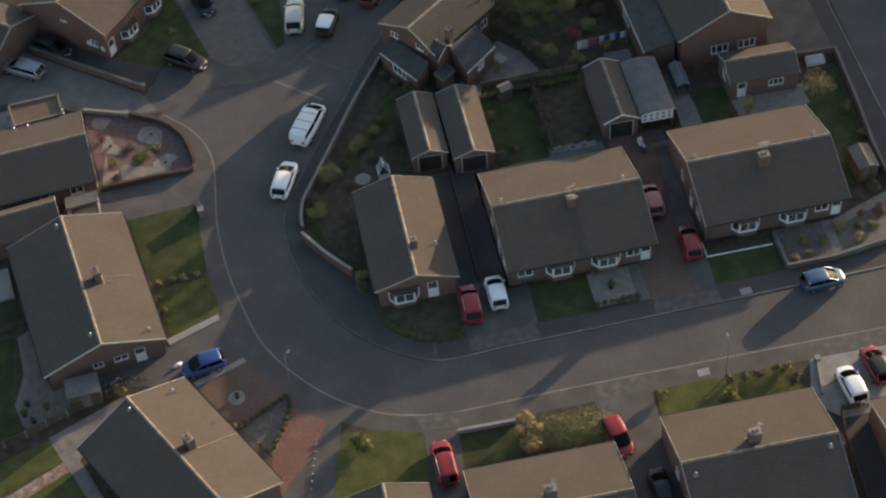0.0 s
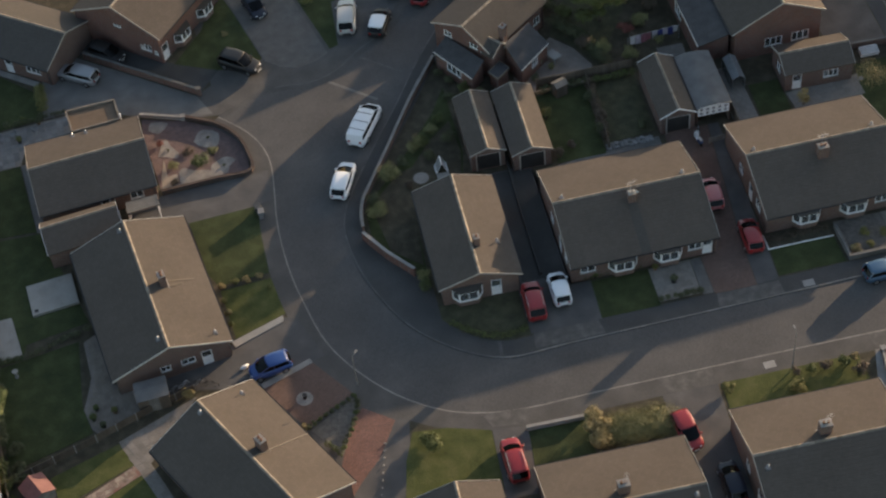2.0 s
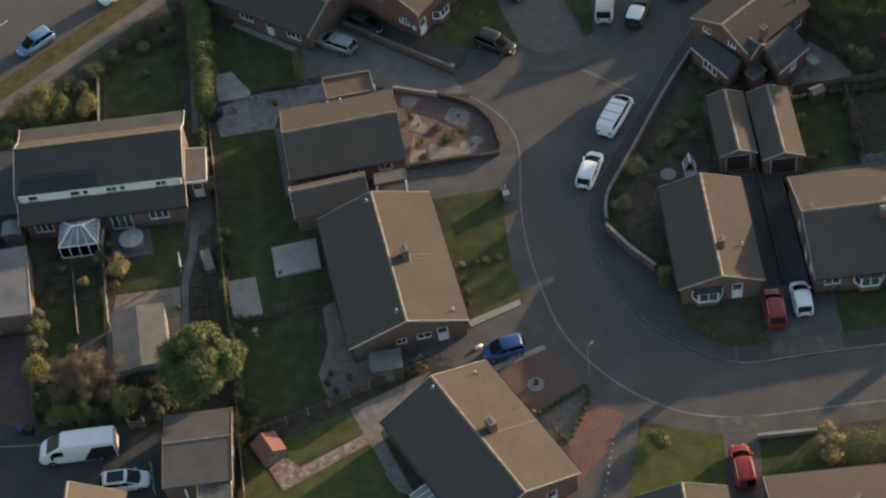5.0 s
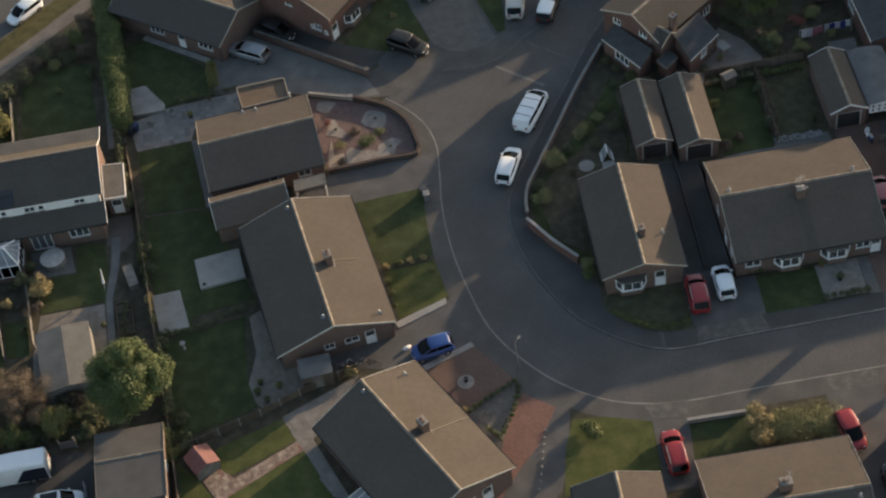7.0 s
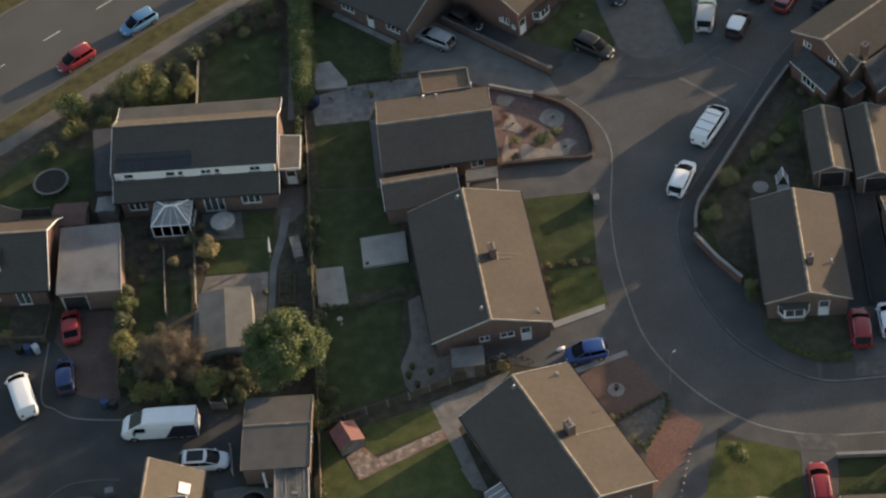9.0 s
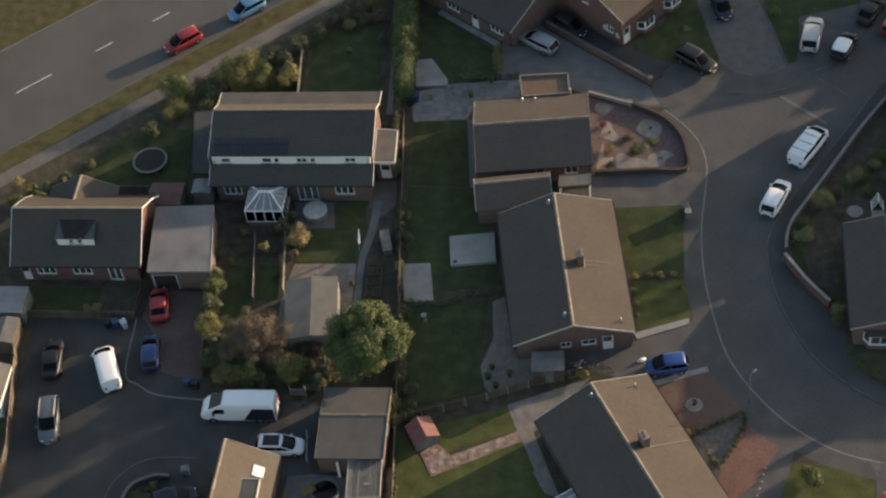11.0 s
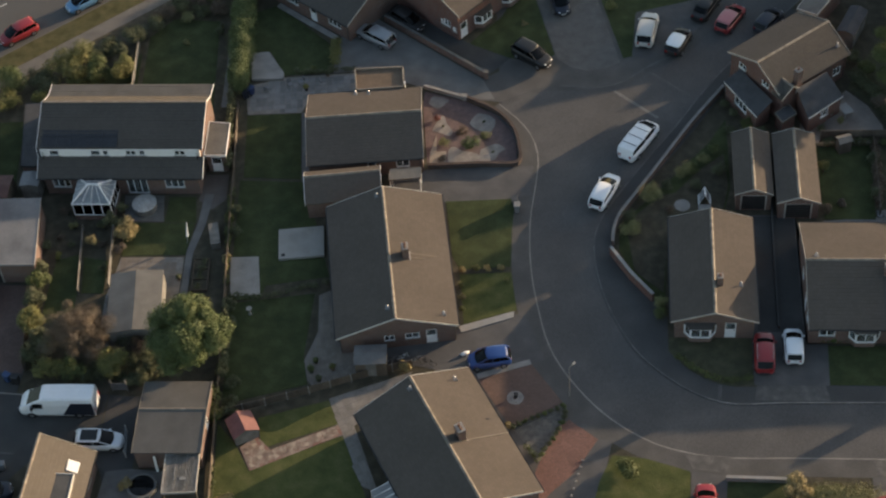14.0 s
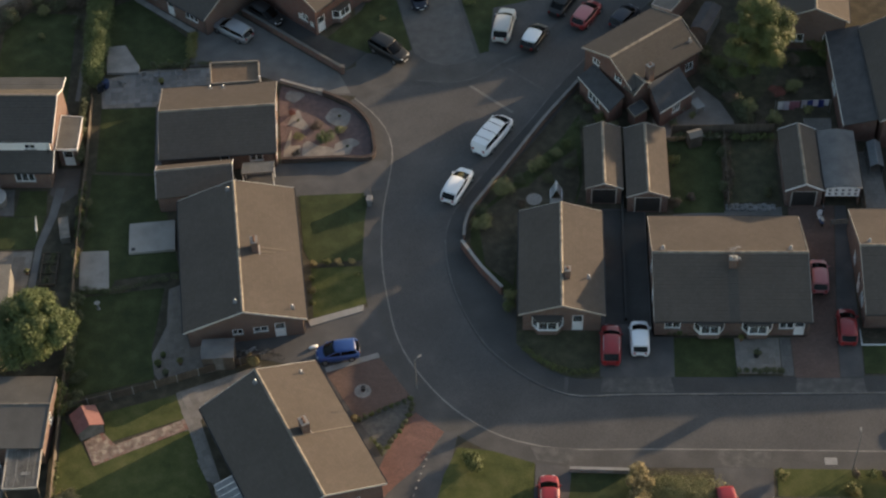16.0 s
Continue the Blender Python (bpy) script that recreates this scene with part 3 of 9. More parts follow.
def house(name, label, cx, cy, ang, L, W, ez, rz, walls=None, chimneys=(), vents=(), roff=0.0, ez2=None, tile=None, brick=None, over=0.38, gov=0.12, category="house", verge=None, gutters=True, posts=False, group="", course=0.345):
    """A gabled house: ridge along its own x, eaves at y = -W/2 (height ez) and +W/2 (height ez2), ridge at y = roff."""
    ez2 = ez if ez2 is None else ez2
    tile, brick, verge = tile or TILE_BROWN, brick or BRICK_BROWN, verge or CREAM
    walls = walls or {}
    root = thing(name, label, category, cx, cy, 0, ang, group)
    hx, ys, yn = L / 2, -W / 2, W / 2
    for ye, ze in ((ys, ez), (yn, ez2)):
        bm = bmesh.new()
        slope(bm, -hx, hx, ye, ze, roff, rz, course=course, lap=0.012 if course < 1 else 0.002)
        part("roof_slope", bm, tile, root)
    n = max(3, int(L / 0.45))
    ridge_mesh = None
    for i in range(n):
        if ridge_mesh:
            rt = new("ridge_tile", ridge_mesh)
            rt.parent = root
            rt.matrix_basis = pose(-hx + L * i / n, 0, 0)
            continue
        bm = bmesh.new()
        x0, x1 = 0.0, L / n - 0.012
        v = [bm.verts.new((x, roff + dy, rz + dz)) for x in (x0, x1) for dy, dz in ((-0.15, -0.045), (-0.09, 0.05), (0, 0.08), (0.09, 0.05), (0.15, -0.045))]
        for k in range(4):
            bm.faces.new((v[k], v[k + 1], v[k + 6], v[k + 5]))
        bm.faces.new(v[0:5][::-1])
        bm.faces.new(v[5:10])
        rt = part("ridge_tile", bm, RIDGE_TILE, root)
        rt.matrix_basis = pose(-hx, 0, 0)
        ridge_mesh = rt.data
    for s in (-1, 1):
        for ye, ze in ((ys, ez), (yn, ez2)):
            bm = bmesh.new()
            x0, x1 = sorted((s * (hx + 0.003), s * (hx + 0.035)))
            v = [bm.verts.new((x, y, z)) for x in (x0, x1) for y, z in ((ye, ze - 0.13), (ye, ze + 0.05), (roff, rz + 0.05), (roff, rz - 0.13))]
            for f in ((0, 1, 2, 3), (7, 6, 5, 4), (0, 4, 5, 1), (1, 5, 6, 2), (2, 6, 7, 3), (3, 7, 4, 0)):
                bm.faces.new([v[i] for i in f])
            part("bargeboard", bm, verge, root)
    wx, wys, wyn = hx - gov, ys + over, yn - over
    wz_s = ez + (rz - ez) * over / (roff - ys) - 0.1
    wz_n = ez2 + (rz - ez2) * over / (yn - roff) - 0.1
    midw, halfw = (wys + wyn) / 2, (wyn - wys) / 2
    if not posts:
        wall_run(root, 0, -wys, wx, wz_s, walls.get("s", []), brick)
        wall_run(root, 180, wyn, wx, wz_n, walls.get("n", []), brick)
    wz = min(wz_s, wz_n)
    for ang2, key, sgn in ((90, "e", 1), (270, "w", -1)):
        o = walls.get(key, [])
        wall_run(root, ang2, wx, halfw - 0.285, wz, o, brick, off=sgn * midw, gable=((roff - midw) * sgn, rz - 0.14))
        if abs(wz_s - wz_n) > 0.3:
            bm = bmesh.new()
            yt = wys if wz_s > wz_n else wyn
            v = [bm.verts.new((sgn * (wx - dx), y, z)) for dx in (0.003, 0.27) for y, z in ((yt + 0.29 * (1 if yt < 0 else -1), wz), (yt + 0.29 * (1 if yt < 0 else -1), max(wz_s, wz_n)), (roff, rz - 0.15))]
            for f in ((0, 1, 2), (5, 4, 3), (0, 3, 4, 1), (1, 4, 5, 2), (2, 5, 3, 0)):
                bm.faces.new([v[i] for i in f])
            part("gable_wall", bm, brick, root)
    if gutters:
        for ye, ze, sg in ((ys, ez, -1), (yn, ez2, 1)):
            bm = bmesh.new()
            y0, y1 = sorted((ye + sg * 0.004, ye + sg * 0.115))
            box(bm, -hx, hx, y0, y1, ze - 0.10, ze - 0.02)
            part("gutter", bm, BLACK, root)
            bm = bmesh.new()
            yw = (wys if sg < 0 else wyn) + sg * 0.06
            tube(bm, 0.035, 0.035, (wx - 0.25, yw, 0), (wx - 0.25, yw, ze - 0.1), 8)
            part("downpipe", bm, BLACK, root)
    for c in chimneys:
        chimney(root, *c)
    for vx, vy in vents:
        t = (vy - ys) / (roff - ys) if vy < roff else (yn - vy) / (yn - roff)
        zz = (ez if vy < roff else ez2) + (rz - (ez if vy < roff else ez2)) * t
        bm = bmesh.new()
        tube(bm, 0.06, 0.06, (vx, vy, zz - 0.1), (vx, vy, zz + 0.38), 10)
        tube(bm, 0.12, 0.03, (vx, vy, zz + 0.38), (vx, vy, zz + 0.48), 10)
        part("flue", bm, GALV, root)
        bm = bmesh.new()
        box(bm, vx - 0.2, vx + 0.2, vy - 0.2, vy + 0.2, zz - 0.08, zz + 0.07)
        part("flashing", bm, LEAD, root)
    return root


def flat_roofed(name, label, category, pts, z, wall_mat, roof_mat, edge=WHITE, inset=0.12, parapet=0.06, doors=(), open_sides=False):
    """A low building with a flat roof slab over walls, in plan as given."""
    cx, cy = sum(p[0] for p in pts) / len(pts), sum(p[1] for p in pts) / len(pts)
    root = thing(name, label, category, cx, cy)
    loc = [(x - cx, y - cy) for x, y in pts]
    bm = bmesh.new()
    prism(bm, loc, z - 0.06, z + 0.03)
    part("roof", bm, roof_mat, root)
    k = 1 + 0.05 / max(1.0, max(abs(v) for p in loc for v in p))
    bm = bmesh.new()
    n = len(loc)
    for i in range(n):
        a, b = loc[i], loc[(i + 1) % n]
        ln = math.hypot(b[0] - a[0], b[1] - a[1])
        mm = pose((a[0] + b[0]) / 2, (a[1] + b[1]) / 2, 0, 0, 0, math.degrees(math.atan2(b[1] - a[1], b[0] - a[0])))
        box(bm, -ln / 2, ln / 2 + 0.03, -0.035, 0.035 + (0.08 if parapet > 0.1 else 0), z - 0.17, z + parapet, mm)
    part("fascia", bm, edge, root)
    if not open_sides:
        s = 1 - inset / max(1.0, min(max(abs(p[0]) for p in loc), max(abs(p[1]) for p in loc)))
        for i in range(n):
            a, b = [(p[0] * s, p[1] * s) for p in (loc[i], loc[(i + 1) % n])]
            ln = math.hypot(b[0] - a[0], b[1] - a[1])
            mm = pose((a[0] + b[0]) / 2, (a[1] + b[1]) / 2, 0, 0, 0, math.degrees(math.atan2(b[1] - a[1], b[0] - a[0])))
            ops = [d for d in doors if d[0] == i]
            bm = bmesh.new()
            if ops:
                _, u, w, z0, h, kind_ = ops[0]
                box(bm, -ln / 2, u - w / 2, 0, 0.2, 0, z - 0.06, mm)
                box(bm, u + w / 2, ln / 2 - 0.205, 0, 0.2, 0, z - 0.06, mm)
                box(bm, u - w / 2, u + w / 2, 0, 0.2, z0 + h, z - 0.06, mm)
                if z0 > 0:
                    box(bm, u - w / 2, u + w / 2, 0, 0.2, 0, z0, mm)
            else:
                box(bm, -ln / 2, ln / 2 - 0.205, 0, 0.2, 0, z - 0.06, mm)
            bmesh.ops.remove_doubles(bm, verts=bm.verts[:], dist=0.0005)
            part("wall", bm, wall_mat, root)
            if ops:
                if kind_ == "garage":
                    garage_door(root, mm @ pose(u, 0.06, 0), w, h)
                else:
                    window_unit(root, mm @ pose(u, 0.05, z0), w, h, 0 if kind_ == "door" else 1, kind_, door=kind_ == "door")
    else:
        for x, y in loc:
            bm = bmesh.new()
            s = 0.94
            tube(bm, 0.06, 0.06, (x * s, y * s, 0), (x * s, y * s, z - 0.06), 8)
            part("post", bm, WHITE, root)
    return root


# ---------- vehicles ----------
def ring_loft(bm, rings, cap=True):
    vs = [[bm.verts.new(p) for p in r] for r in rings]
    n = len(rings[0])
    for a, b in zip(vs[:-1], vs[1:]):
        for i in range(n):
            bm.faces.new((a[i], a[(i + 1) % n], b[(i + 1) % n], b[i]))
    if cap:
        bm.faces.new(vs[0][::-1])
        bm.faces.new(vs[-1])


CAR_SHAPES = {
    # length, width, height, belt, bonnet height, windscreen foot, windscreen top, rear glass top, rear glass foot (fractions of length from the front)
    "hatch": (4.0, 1.72, 1.48, 0.95, 0.87, 0.215, 0.44, 0.885, 0.975),
    "estate": (4.6, 1.80, 1.50, 0.97, 0.88, 0.235, 0.41, 0.905, 0.985),
    "saloon": (4.5, 1.76, 1.43, 0.94, 0.86, 0.255, 0.435, 0.73, 0.87),
    "suv": (4.55, 1.84, 1.70, 1.08, 1.00, 0.245, 0.425, 0.885, 0.98),
    "carrier": (5.0, 1.90, 1.84, 1.12, 1.0, 0.125, 0.315, 0.955, 0.99),
    "mpv": (4.75, 1.86, 1.85, 1.08, 0.98, 0.145, 0.36, 0.94, 0.99),
}


def car(label, x, y, heading, style, mat, roof_mat=None, length=None, rails=False, dark_roof=False, z=0.0, wide=1.0, bars=0, tailgate=False):
    """A parked car, nose along its own +x."""
    L, W, H, belt, bon, ws0, ws1, rg1, rg0 = CAR_SHAPES[style]
    L, W = length or L, W * wide
    root = thing("car", label, "car", x, y, z, heading, "parked cars")
    X = lambda f: L / 2 - f * L
    w = W / 2
    # lower body: one skin lofted from tail to nose
    rings = []
    for f, zt, ww, zb in ((1.0, 0.60, 0.46, 0.44), (0.993, belt - 0.16, 0.66, 0.36), (0.98, belt - 0.06, 0.80, 0.31), (0.955, belt - 0.02, 0.90, 0.27), (0.90, belt, 0.965, 0.24), (0.80, belt, 1.0, 0.20), (0.5, belt, 1.0, 0.18), (ws0 + 0.02, belt, 1.0, 0.2), (ws0 - 0.03, bon + 0.015, 0.99, 0.2), (0.14, bon - 0.03, 0.965, 0.22), (0.085, bon - 0.07, 0.91, 0.25), (0.045, bon - 0.13, 0.82, 0.28), (0.02, bon - 0.20, 0.69, 0.32), (0.006, bon - 0.29, 0.55, 0.36), (0.0, 0.52, 0.40, 0.40)):
        b = w * ww
        rings.append([(X(f), -b * 0.9, zb), (X(f), -b, zb + (zt - zb) * 0.35), (X(f), -b * 0.985, zb + (zt - zb) * 0.72), (X(f), -b * 0.90, zt - 0.02), (X(f), -b * 0.72, zt + 0.015), (X(f), 0, zt + 0.035),
                      (X(f), b * 0.72, zt + 0.015), (X(f), b * 0.90, zt - 0.02), (X(f), b * 0.985, zb + (zt - zb) * 0.72), (X(f), b, zb + (zt - zb) * 0.35), (X(f), b * 0.9, zb)])
    bm = bmesh.new()
    ring_loft(bm, rings)
    part("body", bm, mat, root, smooth=True)
    # cabin: glass all round, painted roof and pillars over it
    wb, wt = w * 0.90, w * 0.81
    zr = H - 0.05
    base = [(X(ws0), wb), (X(rg0), wb * 0.95)]
    top = [(X(ws1), wt), (X(rg1), wt * 0.97)]
    zb = belt + 0.005
    corner = {("f", s): ((base[0][0], s * base[0][1] * 0.92, zb), (top[0][0], s * top[0][1], zr)) for s in (-1, 1)}
    corner.update({("r", s): ((base[1][0], s * base[1][1] * 0.94, zb), (top[1][0], s * top[1][1], zr)) for s in (-1, 1)})
    mid = {s: ((X(0.56), s * wb * 1.0, zb), (X(0.56), s * wt * 1.02, zr + 0.015)) for s in (-1, 1)}

    def pane(name, quad, label=""):
        bm = bmesh.new()
        c = sum((Vector(p) for p in quad), Vector()) / 4
        v = [bm.verts.new(c + (Vector(p) - c) * 0.985) for p in quad]
        n = (v[1].co - v[0].co).cross(v[2].co - v[0].co).normalized()
        if n.dot(c - Vector((0, 0, belt))) < 0:
            n = -n
        u = [bm.verts.new(p.co - n * 0.02) for p in v]
        bm.faces.new(v)
        bm.faces.new(u[::-1])
        for i in range(4):
            bm.faces.new((v[i], u[i], u[(i + 1) % 4], v[(i + 1) % 4]))
        return part(name, bm, CAR_GLASS, root, label)

    bm = bmesh.new()
    prism(bm, [(X(ws0 + 0.02), -wb * 0.86), (X(ws0 + 0.02), wb * 0.86), (X(rg0 - 0.02), wb * 0.84), (X(rg0 - 0.02), -wb * 0.84)], belt - 0.02, belt + 0.05)
    part("cabin_floor", bm, BLACK, root)
    for fx in (0.50, 0.74):
        for s in (-1, 1):
            bm = bmesh.new()
            box(bm, X(fx) - 0.09, X(fx) + 0.06, s * wb * 0.42 - 0.22, s * wb * 0.42 + 0.22, belt + 0.052, belt + 0.30)
            part("seat_back", bm, BLACK, root)
    def curved(name, xf, xt, hf, ht, bulge, skin=CAR_GLASS):
        bm = bmesh.new()
        us = [-1 + k / 3 for k in range(7)]
        lo = [bm.verts.new((xf + bulge * (1 - u * u), u * hf * 0.98, zb)) for u in us]
        hi = [bm.verts.new((xt + 0.6 * bulge * (1 - u * u), u * ht * 0.98, zr + 0.02 * (1 - u * u))) for u in us]
        for k in range(6):
            bm.faces.new((lo[k], lo[k + 1], hi[k + 1], hi[k]))
        bmesh.ops.recalc_face_normals(bm, faces=bm.faces[:])
        bmesh.ops.solidify(bm, geom=bm.faces[:], thickness=0.02)
        return part(name, bm, skin, root, smooth=False)

    curved("windscreen", base[0][0], top[0][0], base[0][1] * 0.92, top[0][1], 0.20)
    curved("tailgate" if tailgate else "rear_window", base[1][0], top[1][0], base[1][1] * 0.94, top[1][1], -0.09, mat if tailgate else CAR_GLASS)
    for s in (-1, 1):
        pane("side_window", [corner["f", s][0], mid[s][0], mid[s][1], corner["f", s][1]])
        pane("side_window", [mid[s][0], corner["r", s][0], corner["r", s][1], mid[s][1]])
        for lo, hi, r in ((*corner["f", s], 0.045), (*mid[s], 0.035), (*corner["r", s], 0.075)):
            bm = bmesh.new()
            tube(bm, r, r * 0.9, lo, hi, 6)
            part("pillar", bm, mat, root)
    bm = bmesh.new()
    rings = []
    for fx, k, dz, bl in ((top[0][0] + 0.03, 0.93, -0.035, 0.11), (top[0][0] - 0.10, 1.0, 0.0, 0.09), (X(0.62), 1.05, 0.035, 0.0), (top[1][0] + 0.12, 1.0, 0.005, -0.05), (top[1][0] - 0.10, 0.93, -0.045, -0.06)):
        b = wt * k * 1.04
        rings.append([(fx + bl * (1 - u * u), b * u, zr + dz + d) for u, d in ((-1, -0.03), (-0.94, 0.012), (-0.5, 0.032), (0, 0.04), (0.5, 0.032), (0.94, 0.012), (1, -0.03))])
    ring_loft(bm, rings)
    part("roof", bm, roof_mat or mat, root, "dark glass panoramic roof" if dark_roof else "", smooth=True)
    if dark_roof:
        bm = bmesh.new()
        box(bm, top[1][0] + 0.25, top[0][0] - 0.2, -wt * 0.78, wt * 0.78, zr + 0.02, zr + 0.088)
        part("sunroof", bm, P_BLACK, root)
    if rails:
        for s in (-1, 1):
            bm = bmesh.new()
            tube(bm, 0.025, 0.025, (top[1][0] + 0.1, s * wt * 0.93, zr + 0.09), (top[0][0] - 0.2, s * wt * 0.93, zr + 0.09), 6)
            for fx in (top[1][0] + 0.15, X(0.6), top[0][0] - 0.25):
                tube(bm, 0.02, 0.02, (fx, s * wt * 0.93, zr), (fx, s * wt * 0.93, zr + 0.09), 5)
            part("roof_rail", bm, GALV, root)
    for k in range(bars):
        fx = top[0][0] + (top[1][0] - top[0][0]) * (k + 0.6) / (bars + 0.2)
        bm = bmesh.new()
        box(bm, fx - 0.03, fx + 0.03, -wt * 0.93, wt * 0.93, zr + 0.10, zr + 0.125)
        for s in (-1, 1):
            box(bm, fx - 0.03, fx + 0.03, s * wt * 0.9 - 0.03, s * wt * 0.9 + 0.03, zr - 0.01, zr + 0.099)
        part("roof_bar", bm, P_GREY, root)
    # wheels
    rad = 0.315 if H < 1.6 else 0.35
    for fx in (X(0.185), X(0.80)):
        for s in (-1, 1):
            bm = bmesh.new()
            tube(bm, rad, rad, (fx, s * (w - 0.20), rad), (fx, s * (w + 0.008), rad), 20)
            ty = part("tyre", bm, TYRE, root)
            bm = bmesh.new()
            tube(bm, rad * 0.66, rad * 0.62, (fx, s * (w - 0.05), rad), (fx, s * (w + 0.018), rad), 12)
            part("rim", bm, ALLOY, ty)
    for s in (-1, 1):
        bm = bmesh.new()
        box(bm, X(0.055), X(0.014), min(s * w * 0.36, s * w * 0.60), max(s * w * 0.36, s * w * 0.60), bon - 0.27, bon - 0.155)
        bmesh.ops.bevel(bm, geom=bm.edges[:], offset=0.03, segments=1, affect="EDGES")
        part("headlight", bm, LAMP_LENS, root)
        bm = bmesh.new()
        box(bm, X(0.996), X(0.965), min(s * w * 0.46, s * w * 0.68), max(s * w * 0.46, s * w * 0.68), belt - 0.30, belt - 0.08)
        part("tail_light", bm, RED_LENS, root)
        bm = bmesh.new()
        box(bm, X(ws0 + 0.085), X(ws0 + 0.045), min(s * w * 0.95, s * (w + 0.13)), max(s * w * 0.95, s * (w + 0.13)), belt - 0.02, belt + 0.11)
        bmesh.ops.bevel(bm, geom=bm.edges[:], offset=0.02, segments=1, affect="EDGES")
        part("mirror", bm, mat, root)
    for f0, f1, zz in ((0.022, -0.006, 0.42), (1.006, 0.978, 0.46)):
        bm = bmesh.new()
        box(bm, X(f0), X(f1), -w * 0.42, w * 0.42, zz - 0.11, zz + 0.09)
        bmesh.ops.bevel(bm, geom=bm.edges[:], offset=0.03, segments=1, affect="EDGES")
        part("bumper", bm, BLACK, root)
    bm = bmesh.new()
    box(bm, X(-0.0085), X(-0.0065), -0.26, 0.26, 0.39, 0.49)
    part("number_plate", bm, WHITE, root, "plain pale plate")
    bm = bmesh.new()
    for s in (-1, 1):
        tube(bm, 0.012, 0.008, (X(ws0) + 0.02, s * 0.35 - 0.25, belt + 0.02), (X(ws0 + 0.05), s * 0.35 + 0.2, belt + 0.11), 5)
    part("wiper", bm, BLACK, root)
    return root


def panel_van(label, x, y, heading, size=(1, 1, 1), bars=0, z=0.0, livery=False):
    L, W, H = 6.2, 1.99, 2.55
    root = thing("van", label, "van", x, y, 0, heading)
    root.matrix_basis = pose(x, y, z, 0, 0, heading) @ Matrix.Diagonal((*size, 1))
    w = W / 2
    rings = []
    for xx, zt, ww in ((-L / 2, H - 0.18, 0.93), (-L / 2 + 0.06, H - 0.04, 0.985), (-1.0, H, 1.0), (0.85, H - 0.03, 0.99), (1.05, H - 0.10, 0.98), (2.32, 1.62, 0.96), (2.62, 1.44, 0.92), (2.86, 1.20, 0.84), (3.0, 0.95, 0.72), (L / 2, 0.62, 0.58)):
        b = w * ww
        rings.append([(xx, -b * 0.96, 0.30), (xx, -b, 0.55), (xx, -b, 0.55 + (zt - 0.55) * 0.6), (xx, -b * 0.88, zt - 0.14 * (zt > 2)), (xx, -b * 0.74, zt), (xx, b * 0.74, zt), (xx, b * 0.88, zt - 0.14 * (zt > 2)), (xx, b, 0.55 + (zt - 0.55) * 0.6), (xx, b, 0.55), (xx, b * 0.96, 0.30)])
    bm = bmesh.new()
    ring_loft(bm, rings)
    part("body", bm, P_WHITE, root, smooth=False)
    bm = bmesh.new()
    v = [bm.verts.new(p) for p in ((1.12, -0.74, 2.37), (1.12, 0.74, 2.37), (2.25, 0.76, 1.64), (2.25, -0.76, 1.64), (1.14, -0.74, 2.42), (1.14, 0.74, 2.42), (2.28, 0.76, 1.69), (2.28, -0.76, 1.69))]
    for f in ((0, 1, 2, 3), (7, 6, 5, 4), (0, 4, 5, 1), (1, 5, 6, 2), (2, 6, 7, 3), (3, 7, 4, 0)):
        bm.faces.new([v[i] for i in f])
    part("windscreen", bm, CAR_GLASS, root)
    for s in (-1, 1):
        bm = bmesh.new()
        y0, y1 = sorted((s * w * 0.965, s * (w * 1.005)))
        box(bm, 0.95, 1.75, y0, y1, 1.38, 1.95)
        part("side_window", bm, CAR_GLASS, root)
        bm = bmesh.new()
        y0, y1 = sorted((s * (w - 0.02), s * (w + 0.28)))
        box(bm, 1.75, 1.9, y0, y1, 1.35, 1.72)
        part("mirror", bm, BLACK, root)
        bm = bmesh.new()
        y0, y1 = sorted((s * w * 0.50, s * w * 0.74))
        box(bm, 2.80, 3.0, y0, y1, 0.78, 1.0)
        part("headlight", bm, LAMP_LENS, root)
        bm = bmesh.new()
        y0, y1 = sorted((s * w * 0.80, s * w * 0.94))
        box(bm, -L / 2 - 0.02, -L / 2 + 0.05, y0, y1, 0.8, 1.5)
        part("tail_light", bm, RED_LENS, root)
        for xx in (2.05, -1.75):
            bm = bmesh.new()
            y0, y1 = s * (w - 0.22), s * (w + 0.01)
            tube(bm, 0.34, 0.34, (xx, y0, 0.34), (xx, y1, 0.34), 20)
            ty = part("tyre", bm, TYRE, root)
            bm = bmesh.new()
            tube(bm, 0.2, 0.19, (xx, s * (w - 0.04), 0.34), (xx, s * (w + 0.02), 0.34), 12)
            part("rim", bm, ALLOY, ty)
    for sy in (-1, 1) if livery else ():
        bm = bmesh.new()
        y0, y1 = sorted((sy * w * 0.97, sy * (w * 1.006)))
        prof = ((-3.02, 0.42), (-0.45, 0.42), (-1.35, 2.05), (-3.02, 2.05))
        a = [bm.verts.new((px, y0, pz)) for px, pz in prof]
        b = [bm.verts.new((px, y1, pz)) for px, pz in prof]
        bm.faces.new(a)
        bm.faces.new(b[::-1])
        for i in range(4):
            bm.faces.new((a[i], b[i], b[(i + 1) % 4], a[(i + 1) % 4]))
        bmesh.ops.recalc_face_normals(bm, faces=bm.faces[:])
        part("livery_panel", bm, P_NAVY, root, "dark slanting panel on the side")
